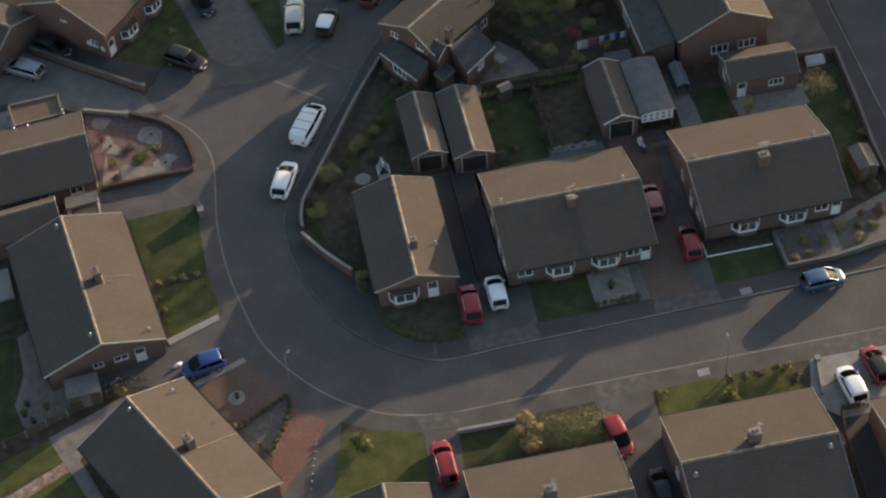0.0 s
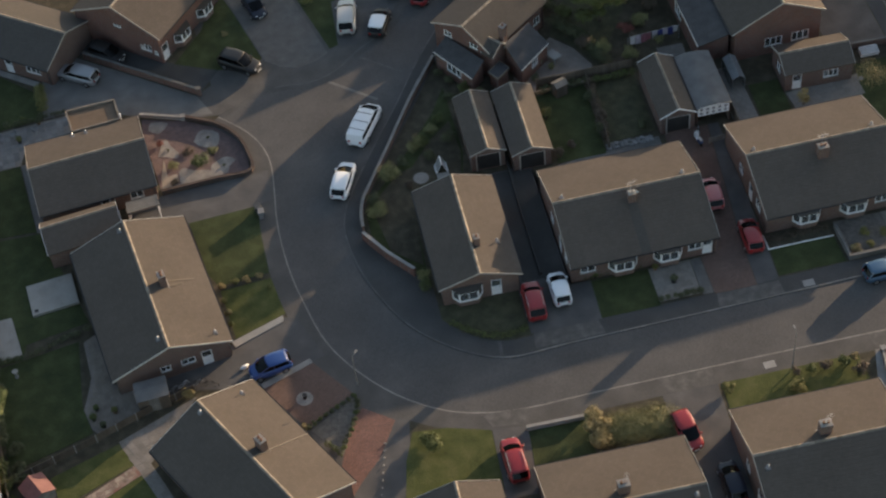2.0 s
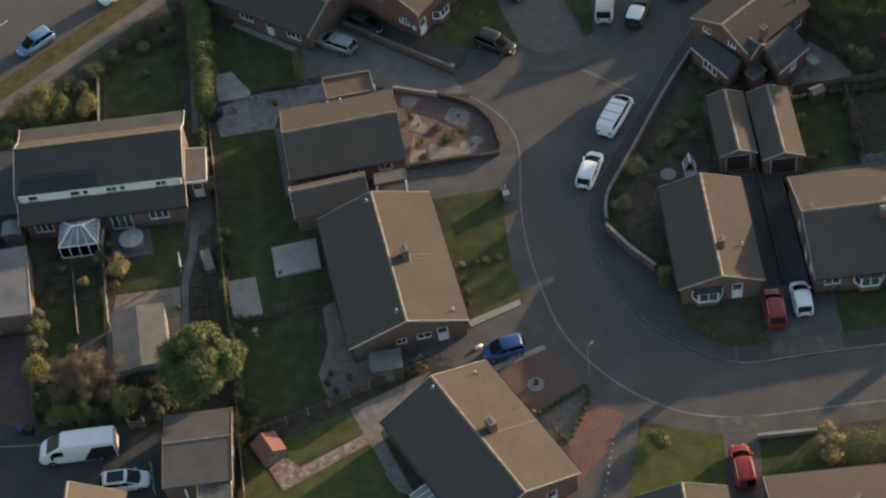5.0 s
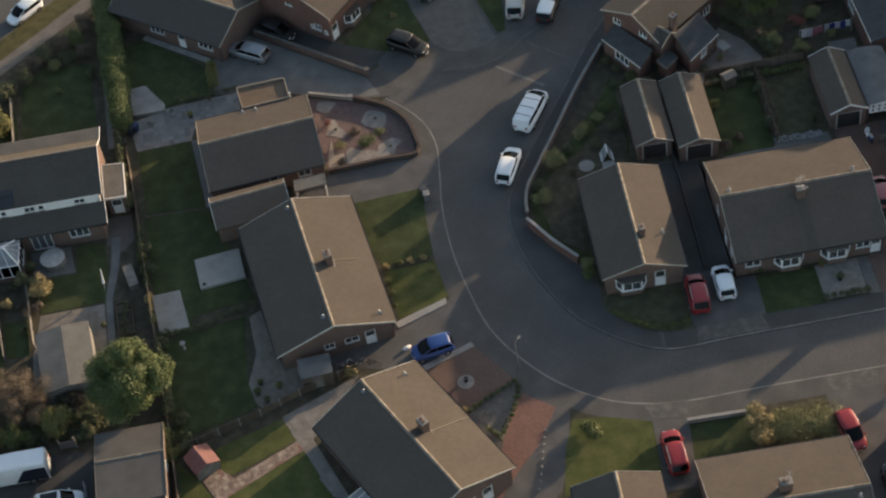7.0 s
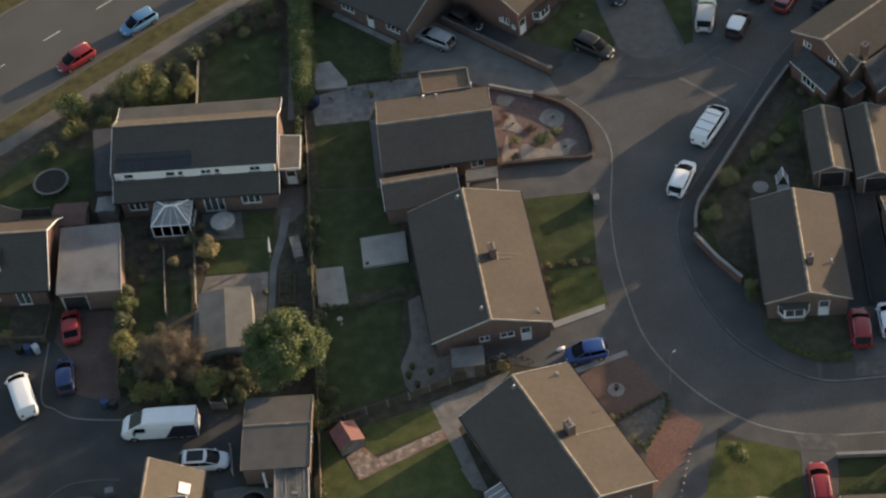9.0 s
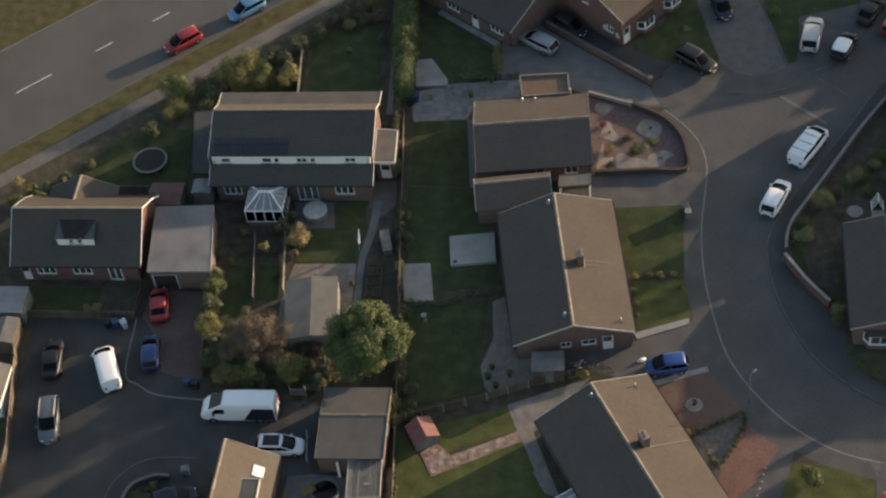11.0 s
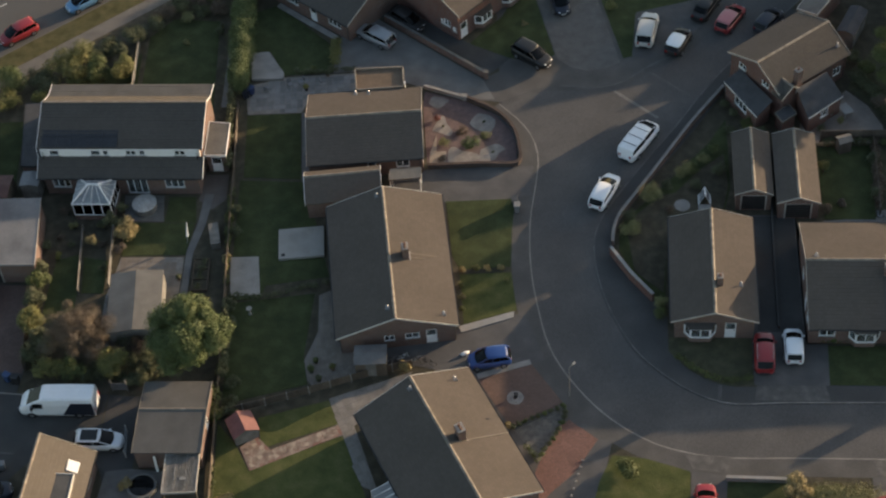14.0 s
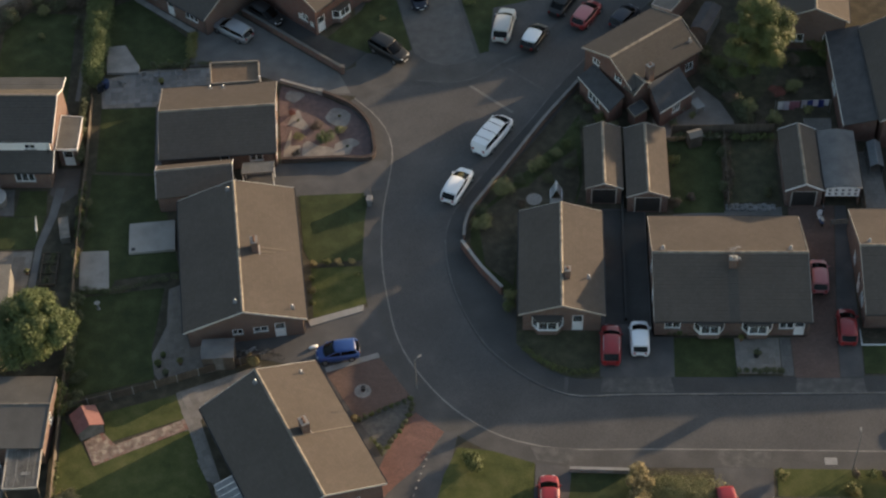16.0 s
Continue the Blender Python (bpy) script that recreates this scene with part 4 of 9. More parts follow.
    for k in range(bars):
        bm = bmesh.new()
        bx = -2.3 + k * 3.0 / max(1, bars - 1)
        tube(bm, 0.03, 0.03, (bx, -0.74, H + 0.08), (bx, 0.74, H + 0.08), 6)
        for sy in (-0.7, 0.7):
            tube(bm, 0.025, 0.025, (bx, sy, H - 0.02), (bx, sy, H + 0.08), 5)
        part("roof_bar", bm, LAMP_STEEL, root)
    bm = bmesh.new()
    box(bm, 2.93, 3.14, -0.55, 0.55, 0.36, 0.6)
    part("front_bumper", bm, BLACK, root)
    bm = bmesh.new()
    box(bm, -L / 2 - 0.07, -L / 2 + 0.05, -0.85, 0.85, 0.36, 0.52)
    part("rear_bumper", bm, BLACK, root)
    return root


# ---------- plants ----------
def leaf_cloud(rng, lumps, count, size, flat=0.35, shell=0.55):
    """Leaf quads spread through a set of lumps (x, y, z, radius, height factor)."""
    vol = np.array([l[3] ** 2 for l in lumps])
    which = rng.choice(len(lumps), count, p=vol / vol.sum())
    l = np.array(lumps)[which]
    d = rng.normal(size=(count, 3))
    d /= np.linalg.norm(d, axis=1)[:, None]
    d[:, 2] = np.where(d[:, 2] < -0.35, -d[:, 2] * 0.6, d[:, 2])
    r = (shell + (1 - shell) * rng.random(count) ** 0.6) * (1 + 0.12 * rng.normal(size=count))
    c = l[:, :3] + d * (r * l[:, 3])[:, None] * np.column_stack([np.ones(count), np.ones(count), l[:, 4]])
    nrm = d + rng.normal(size=(count, 3)) * 0.55 + np.array([0, 0, flat])
    nrm /= np.linalg.norm(nrm, axis=1)[:, None]
    a = np.cross(nrm, rng.normal(size=(count, 3)))
    a /= np.linalg.norm(a, axis=1)[:, None]
    b = np.cross(nrm, a)
    s = size * (0.6 + 0.8 * rng.random(count))[:, None]
    v = np.stack([c - a * s, c + b * s * 0.55, c + a * s, c - b * s * 0.55], 1).reshape(-1, 3)
    v[:, 2] = np.maximum(v[:, 2], 0.03)
    f = np.arange(count * 4).reshape(-1, 4)
    return v.tolist(), f.tolist()


def foliage(name, root, rng, lumps, count, size, mat, **k):
    v, f = leaf_cloud(rng, lumps, count, size, **k)
    me = bpy.data.meshes.new(name)
    me.from_pydata(v, [], f)
    me.materials.append(mat)
    ob = new(name, me)
    ob.parent = root
    return ob


def shrub(label, x, y, r, h, mat, seed=0, count=None, size=0.10, name="shrub", lumps_n=6, z=0.0, stems=True):
    rng = np.random.default_rng(1000 + seed)
    root = thing(name, label, name.replace("_", " "), x, y, z, 0, {"box_ball": "box balls round a gravel bed", "bedding_plant": "bedding plants along a lawn edge"}.get(name, ""))
    lumps = [(0, 0, h * 0.45, r * 0.6, h * 0.5 / (r * 0.6))]
    for i in range(lumps_n):
        a = rng.random() * 6.283
        q = r * rng.uniform(0.3, 0.65)
        rr = r * rng.uniform(0.30, 0.48)
        lumps.append((q * math.cos(a), q * math.sin(a), h * rng.uniform(0.35, 0.72), rr, min(1.3, h * 0.4 / rr)))
    foliage("crown", root, rng, lumps, count or int(420 * r * r + 360 * r * h + 160), size * 0.8, mat)
    if stems:
        bm = bmesh.new()
        for i in range(5):
            a = rng.random() * 6.283
            tube(bm, 0.03, 0.012, (0.05 * math.cos(a), 0.05 * math.sin(a), 0), (r * 0.5 * math.cos(a), r * 0.5 * math.sin(a), h * 0.6), 5)
        part("stem", bm, BARK, root)
    return root


def tree(label, x, y, h, r, mat, seed=0, count=7000, size=0.17, trunk=0.16, lumps_n=40, low=0.28, bare=False, shell=0.3):
    rng = np.random.default_rng(2000 + seed)
    root = thing("tree", label, "tree", x, y)
    bm = bmesh.new()
    tube(bm, trunk * 1.25, trunk, (0, 0, 0), (0.05, 0.03, h * 0.3), 10)
    tube(bm, trunk, trunk * 0.45, (0.05, 0.03, h * 0.3), (0.1, -0.05, h * 0.75), 9)
    part("trunk", bm, BARK, root)
    lumps = []
    for i in range(lumps_n):
        a = i * 2.399 + rng.uniform(-0.4, 0.4)
        t = (i + 0.5) / lumps_n
        zc = h * (low + (0.90 - low) * t)
        prof = math.sin(math.pi * min(1.0, 0.16 + 0.84 * t)) ** 0.55 if t < 0.95 else 0.3
        q = r * rng.uniform(0.35, 0.88) * prof
        rr = r * rng.uniform(0.14, 0.36)
        lumps.append((q * math.cos(a), q * math.sin(a), zc + rng.normal() * h * 0.04, rr, rng.uniform(0.7, 1.1)))
    lumps.append((0, 0, h * 0.62, r * 0.5, 1.0))
    bm = bmesh.new()
    for lx, ly, lz, rr, _ in lumps[::2]:
        z0 = h * rng.uniform(0.25, 0.5)
        mid_ = (lx * 0.45, ly * 0.45, z0 + (lz - z0) * 0.65)
        tube(bm, trunk * 0.42, trunk * 0.25, (0.05, 0.02, z0), mid_, 6)
        tube(bm, trunk * 0.25, 0.015, mid_, (lx, ly, lz), 5)
    if bare:
        for i in range(160):
            l = lumps[int(rng.integers(len(lumps)))]
            p = Vector(l[:3]) + Vector(rng.normal(size=3)) * l[3] * 0.5
            tube(bm, 0.018, 0.005, Vector(l[:3]) * 0.7 + Vector((0, 0, l[2] * 0.25)), p, 4, cap=False)
    part("limb", bm, BARK, root)
    foliage("crown", root, rng, lumps, count, size, mat, shell=shell)
    return root


def hedge(label, pts, width, h, mat, seed=0, dens=150, size=0.10, name="hedge"):
    rng = np.random.default_rng(3000 + seed)
    root = thing(name, label, name.replace("_", " "), pts[0][0], pts[0][1])
    line = smooth_line(pts, 0.45) if len(pts) > 2 else smooth_line([pts[0], ((pts[0][0] + pts[1][0]) / 2, (pts[0][1] + pts[1][1]) / 2), pts[1]], 0.45)
    lumps = []
    for x, y in line:
        rr = width * 0.5 * rng.uniform(0.82, 1.15)
        hh = h * rng.uniform(0.86, 1.1)
        lumps.append((x - pts[0][0] + rng.normal() * 0.06, y - pts[0][1] + rng.normal() * 0.06, hh * 0.55, rr, hh * 0.45 / rr))
    foliage("leaves", root, rng, lumps, int(len(line) * dens * max(0.6, width) * max(0.7, h)), size, mat)
    bm = bmesh.new()
    for x, y in line[::2]:
        tube(bm, 0.03, 0.015, (x - pts[0][0], y - pts[0][1], 0), (x - pts[0][0] + rng.normal() * 0.1, y - pts[0][1] + rng.normal() * 0.1, h * 0.7), 5)
    part("stem", bm, BARK, root)
    return root


# ---------- boundaries ----------
def boarded(bm, x0, x1, y, z0, z1, n, m):
    """One sheet of lapped upright boards."""
    rows = []
    for k in range(n):
        a, b = x0 + (x1 - x0) * k / n, x0 + (x1 - x0) * (k + 1) / n
        rows += [(a, y), (b - 0.001, y - 0.018)]
    f = [[bm.verts.new(m @ Vector((x, yy, z))) for x, yy in rows] for z in (z0, z1)]
    g = [[bm.verts.new(m @ Vector((x, y + 0.02, z))) for x in (x0, x1)] for z in (z0, z1)]
    for i in range(len(rows) - 1):
        bm.faces.new((f[0][i], f[0][i + 1], f[1][i + 1], f[1][i]))
    bm.faces.new((g[0][1], g[0][0], g[1][0], g[1][1]))
    bm.faces.new((g[0][0], f[0][0], f[1][0], g[1][0]))
    bm.faces.new((f[0][-1], g[0][1], g[1][1], f[1][-1]))
    bm.faces.new(f[1] + [g[1][1], g[1][0]])
    bm.faces.new([g[0][0], g[0][1]] + f[0][::-1])


def fence(label, pts, h=1.7, mat=None, group="", name="fence", posts=None):
    """Post-and-panel fence along a plan line; each panel has its own upright boards."""
    mat = mat or FENCE_WOOD
    root = thing(name, label, "fence", pts[0][0], pts[0][1], group=group)
    ox, oy = pts[0]
    for a, b in zip(pts[:-1], pts[1:]):
        ln = math.hypot(b[0] - a[0], b[1] - a[1])
        n = max(1, round(ln / 1.83))
        ang = math.degrees(math.atan2(b[1] - a[1], b[0] - a[0]))
        for i in range(n + 1):
            t = i / n
            px, py = a[0] + (b[0] - a[0]) * t - ox, a[1] + (b[1] - a[1]) * t - oy
            bm = bmesh.new()
            mm = pose(px, py, 0, 0, 0, ang)
            box(bm, -0.05, 0.05, -0.05, 0.05, -0.05, h + 0.06, mm)
            part("post", bm, posts or mat, root)
            if i < n:
                bm = bmesh.new()
                s = ln / n
                boarded(bm, 0.055, s - 0.055, -0.02, 0.12, h, 11, mm)
                part("panel", bm, mat, root)
                bm = bmesh.new()
                box(bm, 0.055, s - 0.055, -0.025, 0.02, h + 0.002, h + 0.025, mm)
                part("capping", bm, mat, root)
    return root


def low_wall(label, pts, h, mat, t=0.23, coping=None, piers=(), name="garden_wall", curve=False):
    line = smooth_line(pts, 0.5) if curve else pts
    root = thing(name, label, "wall", 0, 0)
    bm = bmesh.new()
    ribbon(bm, offset_line(line, t / 2), offset_line(line, -t / 2), -0.05, h)
    part("wall", bm, mat, root)
    bm = bmesh.new()
    ribbon(bm, offset_line(line, t / 2 + 0.03), offset_line(line, -t / 2 - 0.03), h + 0.002, h + 0.065)
    part("coping", bm, coping or CONCRETE, root)
    for x, y in piers:
        bm = bmesh.new()
        box(bm, x - 0.2, x + 0.2, y - 0.2, y + 0.2, -0.05, h + 0.15)
        pr = part("pier", bm, mat, root)
        bm = bmesh.new()
        box(bm, x - 0.25, x + 0.25, y - 0.25, y + 0.25, h + 0.152, h + 0.22)
        part("pier_cap", bm, coping or CONCRETE, pr)
    return root


def shed(label, cx, cy, ang, L, W, ez, rz, roof, wood, door_side="s", name="shed", door=True):
    """A small gabled timber shed; ridge along its own x."""
    root = thing(name, label, name.replace("_", " "), cx, cy, 0, ang)
    for s in (-1, 1):
        bm = bmesh.new()
        slope(bm, -L / 2, L / 2, s * W / 2, ez, 0, rz, 0.05, 1.0, 0.004)
        part("roof", bm, roof, root)
    hx, hy = L / 2 - 0.08, W / 2 - 0.1
    for s in (-1, 1):
        bm = bmesh.new()
        boarded(bm, -hx, hx, 0.0, 0, ez, max(4, int(L / 0.16)), pose(0, s * hy, 0, 0, 0, 0 if s < 0 else 180))
        part("wall", bm, wood, root)
        bm = bmesh.new()
        x0, x1 = sorted((s * hx, s * (hx - 0.04)))
        v = [bm.verts.new((x, y, z)) for x in (x0, x1) for y, z in ((-hy + 0.045, 0), (hy - 0.045, 0), (hy - 0.045, ez), (0, rz - 0.06), (-hy + 0.045, ez))]
        bm.faces.new(v[:5])
        bm.faces.new(v[5:][::-1])
        for i in range(5):
            bm.faces.new((v[i], v[i + 5], v[(i + 1) % 5 + 5], v[(i + 1) % 5]))
        part("gable", bm, wood, root)
    if door:
        bm = bmesh.new()
        if door_side == "s":
            box(bm, -0.45, 0.45, -hy - 0.04, -hy - 0.005, 0.05, min(1.85, ez - 0.05))
        else:
            box(bm, hx + 0.005, hx + 0.04, -0.4, 0.4, 0.05, min(1.85, ez + 0.1))
        part("door", bm, GREY_WOOD, root)
    return root


def street_lamp(x, y, toward, h=5.6):
    root = thing("street_lamp", "slim grey steel street lamp at the pavement edge", "street lamp", x, y, 0, toward, "street lamps")
    bm = bmesh.new()
    tube(bm, 0.07, 0.07, (0, 0, 0), (0, 0, 1.3), 10)
    tube(bm, 0.045, 0.035, (0, 0, 1.3), (0, 0, h), 10)
    part("column", bm, LAMP_STEEL, root)
    bm = bmesh.new()
    tube(bm, 0.03, 0.03, (0, 0, h - 0.05), (0.5, 0, h + 0.08), 8)
    part("arm", bm, LAMP_STEEL, root)
    bm = bmesh.new()
    box(bm, 0.35, 0.75, -0.08, 0.08, h + 0.04, h + 0.13)
    bmesh.ops.bevel(bm, geom=bm.edges[:], offset=0.03, segments=2, affect="EDGES")
    hd = part("lantern", bm, PALE_CONCRETE, root)
    bm = bmesh.new()
    box(bm, 0.42, 0.70, -0.06, 0.06, h + 0.015, h + 0.04)
    part("lens", bm, LAMP_LENS, hd)
    return root


def wheelie_bin(x, y, rz, mat, label):
    root = thing("wheelie_bin", label, "bin", x, y, 0, rz, "wheelie bins")
    bm = bmesh.new()
    ring_loft(bm, [[(-a, -b, z), (a, -b, z), (a, b, z), (-a, b, z)] for a, b, z in ((0.20, 0.23, 0.06), (0.27, 0.32, 0.95), (0.29, 0.34, 0.97))])
    part("body", bm, mat, root)
    bm = bmesh.new()
    box(bm, -0.30, 0.30, -0.36, 0.36, 0.972, 1.03)
    bmesh.ops.bevel(bm, geom=bm.edges[:], offset=0.025, segments=1, affect="EDGES")
    part("lid", bm, mat, root)
    for s in (-1, 1):
        bm = bmesh.new()
        tube(bm, 0.1, 0.1, (s * 0.20, 0.26, 0.1), (s * 0.26, 0.26, 0.1), 10)
        part("wheel", bm, TYRE, root)
    return root


# ---------- ground, roads, kerbs ----------
bm = bmesh.new()
n = 48
ring = [bm.verts.new((2500 * math.cos(2 * math.pi * i / n), 2500 * math.sin(2 * math.pi * i / n), -0.16)) for i in range(n)]
bm.faces.new(ring)
tagged(part("ground", bm, VERGE, None, kind="structure"), label="rough grassy ground reaching to the horizon", category="ground")

patch("road", [(-12, -12), (80, -12), (80, 75), (-12, 75)], ASPHALT, -0.06, "dark grey worn tarmac of a curving residential road", "road", bottom=-0.15)

OUT = thin(smooth_line([(-3.1, 36.5), (-0.85, 34.0), (0.5, 31.6), (1.12, 28.8), (0.98, 25.4), (0.6, 20.5), (0.85, 14.9), (1.7, 9.9), (2.8, 5.7), (4.8, 2.0), (7.8, -1.6), (11.4, -4.2), (14.7, -5.35), (18.4, -5.8), (27, -5.7), (50, -5.8), (80, -6.3)]), 0.9)
INN = thin(smooth_line([(80, 1.2), (58, 0.5), (40, 0.1), (24, -0.15), (18.5, -0.35), (15.3, 0.8), (12.4, 3.0), (10.2, 5.5), (8.4, 9.0), (7.1, 12.9), (6.5, 17.0), (6.8, 20.0), (8.2, 23.2), (11.4, 28.6), (14.4, 33.4), (17.2, 38.2), (20.2, 42.6), (24.5, 48.0), (30, 55), (40, 68)]), 0.9)
TOP = thin(smooth_line([(-2.95, 36.65), (0.8, 38.6), (3.65, 38.9), (6.5, 38.6), (9.35, 39.5), (11.6, 41.5), (15.6, 44.4), (18.6, 48.7), (24, 56), (34, 70)]), 0.9)

MAIN_DIR = Vector((14.9, 13.0)).normalized()
# blocks of land between the roads, a kerb's height above them
patch("plot_ground_1", OUT + [(80, -80), (-110, -80), (-110, -5.0), (-71.9, 27.8), (-61.6, 35.7), (-51.2, 45.2), (-43.2, 53.4), (-20, 76), (-6, 76), (-3.2, 40)], SOIL, -0.005, "bare earth and rough grass under the gardens", "ground", bottom=-0.158)
patch("plot_ground_2", INN + [(66, 68), (65.6, 35), (64.9, 17.5), (66.5, 4), (80, 3.5)], SOIL, -0.005, "bare earth and rough grass under the gardens", "ground", bottom=-0.158)
patch("plot_ground_3", TOP + [(20, 76), (-6, 76), (-3.19, 40)], FOOTWAY, -0.004, "grey tarmac apron of the cul-de-sac head", "ground", bottom=-0.158)


def kerb_line(line, side, mat=KERB, first=0):
    """Kerbstones one by one along the edge of a block."""
    root = thing("kerb", "weathered grey concrete kerbstones along the road", "kerb", 0, 0)
    root["kind"] = "structure"
    a, b = line, offset_line(line, side * 0.15)
    i = first
    while i < len(a) - 1:
        j = min(i + 1, len(a) - 1)
        bm = bmesh.new()
        c = (Vector(a[i]) + Vector(a[j])) / 2
        shrink = 0.99
        qa = [tuple(c.lerp(Vector(p), shrink)) for p in (a[i], a[j], b[j], b[i])]
        prism(bm, qa, -0.16, 0.006)
        part("kerbstone", bm, mat, root)
        i = j
    return root


kerb_line(OUT, -1)
cut = next(i for i, p in enumerate(INN) if p[0] < 17.6)
kerb_line(INN[:cut + 1], -1)
# the bend's kerb takes a darker copy, with its shade in the colour
kerb_line(INN[cut:], -1, DARK_KERB)
bm = bmesh.new()
lip = offset_line(TOP, -0.55)
for i in range(len(TOP) - 1):
    bm.faces.new([bm.verts.new(p) for p in ((*lip[i], -0.057), (*lip[i + 1], -0.057), (*TOP[i + 1], 0.002), (*TOP[i], 0.002))])
bmesh.ops.remove_doubles(bm, verts=bm.verts[:], dist=0.001)
bmesh.ops.solidify(bm, geom=bm.faces[:], thickness=0.03)
tagged(part("dropped_kerb", bm, FOOTWAY, None, kind="structure"), label="dropped kerb sloping up to the cul-de-sac head", category="kerb")
bm = bmesh.new()
tl = [p for p in TOP if 2.5 < p[0] < 15.5]
ribbon(bm, offset_line(tl, 0.02), offset_line(tl, 0.17), -0.02, 0.0085)
tagged(part("kerb_flush", bm, DARK_KERB, None, kind="structure"), label="flush pale kerb across the cul-de-sac head", category="kerb")
patch("pavement_7", [(-2.95, 36.65), (0.8, 38.6), (-2.6, 41.5), (-5.2, 40), (-6.5, 37.1)], FOOTWAY, 0.0085, "grey tarmac mouth of a shared drive", "pavement")


def footway(name, line, side, width, mat, label):
    bm = bmesh.new()
    ribbon(bm, offset_line(line, side * 0.155), offset_line(line, side * width), -0.05, 0.004)
    return tagged(part(name, bm, mat, None, kind="structure"), label=label, category="pavement")


footway("pavement_1", OUT, -1, 1.95, FOOTWAY, "patched grey tarmac pavement beside the road")
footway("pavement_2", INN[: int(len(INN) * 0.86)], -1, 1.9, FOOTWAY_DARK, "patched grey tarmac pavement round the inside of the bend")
footway("pavement_3", TOP, 1, 1.8, FOOTWAY, "patched grey tarmac pavement at the cul-de-sac head")

WORN_CROSSING = material("worn_crossing_tarmac", (0.072, 0.069, 0.065), (0.135, 0.127, 0.117), 0.92, 0.7, 9, 0.4, c3=(0.092, 0.088, 0.082), spread=0.5)
for i, (pts, m) in enumerate((([(17.3, 0.12), (17.65, 0.12), (17.75, 1.7), (17.4, 1.7)], DARK_KERB), ([(20.5, 0.1), (26.9, 0.16), (26.6, 1.74), (20.7, 1.74)], WORN_CROSSING), ([(29.9, -5.95), (34.7, -5.95), (34.2, -7.55), (30.4, -7.55)], WORN_CROSSING), ([(14.4, -5.55), (18.3, -5.85), (17.8, -7.4), (15.0, -7.0)], WORN_CROSSING), ([(48.5, -5.95), (56.0, -6.0), (55.6, -7.65), (48.9, -7.65)], WORN_CROSSING), ([(37.2, 0.2), (43.3, 0.24), (43.2, 1.8), (37.5, 1.76)], WORN_CROSSING))):
    patch(f"pavement_{11 + i}", pts, m, 0.0095, "worn patchy crossing over the pavement", "pavement")
# main road beyond the back gardens
def band(name, a, b, mat, z, label, cat, bottom=-0.17):
    bm = bmesh.new()
    d = Vector((MAIN_DIR.x, MAIN_DIR.y))
    nrm = Vector((-d.y, d.x))
    o = Vector((-61.9, 37.4))
    pts = [o + d * s + nrm * w for s, w in ((-90, a), (150, a), (150, b), (-90, b))]
    prism(bm, [tuple(p) for p in pts], bottom, z)
    return tagged(part(name, bm, mat, None, kind="structure"), label=label, category=cat)


band("road_main", 1.06, 15.5, MAIN_ASPHALT, -0.10, "pale grey main road with a broken white centre line", "road")
band("grass_verge", -1.6, 0.94, VERGE, 0.012, "strip of dry verge grass beside the main road", "verge")
band("pavement_main", -3.4, -1.61, BUFF_PATH, 0.008, "buff worn tarmac footpath behind the verge", "pavement")
band("grass_verge_far", 15.6, 45, VERGE, 0.0, "dry rough grass on the far side of the main road", "verge")
band("kerb_main", 0.945, 1.055, CONCRETE_DARK, 0.0, "concrete kerb of the main road", "kerb")
band("kerb_main_far", 15.35, 15.6, CONCRETE_DARK, 0.0, "concrete kerb of the main road", "kerb")
dash = thing("road_marking", "broken white centre line on the main road", "road marking")
dash["kind"] = "structure"
for s in range(-8, 14):
    c = Vector((-70.4, 41.1)) + MAIN_DIR * (s * 8.72 if s < 2 else 15.9 + (s - 2) * 7.0)
    bm = bmesh.new()
    ln = 4.4 if s < 1 else 2.2
    box(bm, -ln / 2, ln / 2, -0.07, 0.07, -0.1, -0.092, pose(c.x, c.y, 0, 0, 0, math.degrees(math.atan2(MAIN_DIR.y, MAIN_DIR.x))))
    part("dash", bm, LINE, dash)

# faint worn joint across the mouth of the cul-de-sac
bm = bmesh.new()
box(bm, 0, 5.8, -0.17, 0.17, -0.08, -0.054, pose(8.38, 38.3, 0, 0, 0, -41.6))
tagged(part("trim_1", bm, CONCRETE_DARK, None, kind="structure"), label="worn pale line across the tarmac", category="road marking")

bm = bmesh.new()
box(bm, 0, 5.2, -0.12, 0.12, -0.08, -0.0545, pose(12.0, 41.0, 0, 0, 0, -41))
tagged(part("trim_2", bm, DARK_KERB, None, kind="structure"), label="faint worn line across the tarmac", category="road marking")

# ---------- drives, paths, lawns ----------
Z1, Z2, Z3 = 0.010, 0.016, 0.022
patch("drive_1", [(-0.6, 9.5), (-5.4, 7.7), (-11.5, 6.5), (-12.5, 2.7), (-9.1, 3.4), (-3.6, 2.2), (1.2, 3.9), (2.4, 4.2), (0.6, 9.0)], OLD_ASPHALT, Z1, "stained tarmac drive between two bungalows", "drive")
patch("drive_2", [(-14, 21.9), (-13, 25.6), (-9.8, 27.3), (-0.9, 27.8), (0.6, 27.8), (0.4, 24.0), (-1.8, 23.45), (-7.6, 23.0)], OLD_ASPHALT, Z1, "grey tarmac drive beside a lawn", "drive")
patch("drive_3", [(-20, 49.5), (-17.5, 50.05), (-4.95, 40.05), (-3.6, 37.1), (-6.5, 37.15), (-10.7, 38.6), (-12.4, 39.4), (-18.0, 41.2), (-20.4, 41.0), (-20.3, 45)], CONCRETE_DARK, Z1, "worn grey concrete drive behind a low wall", "drive")
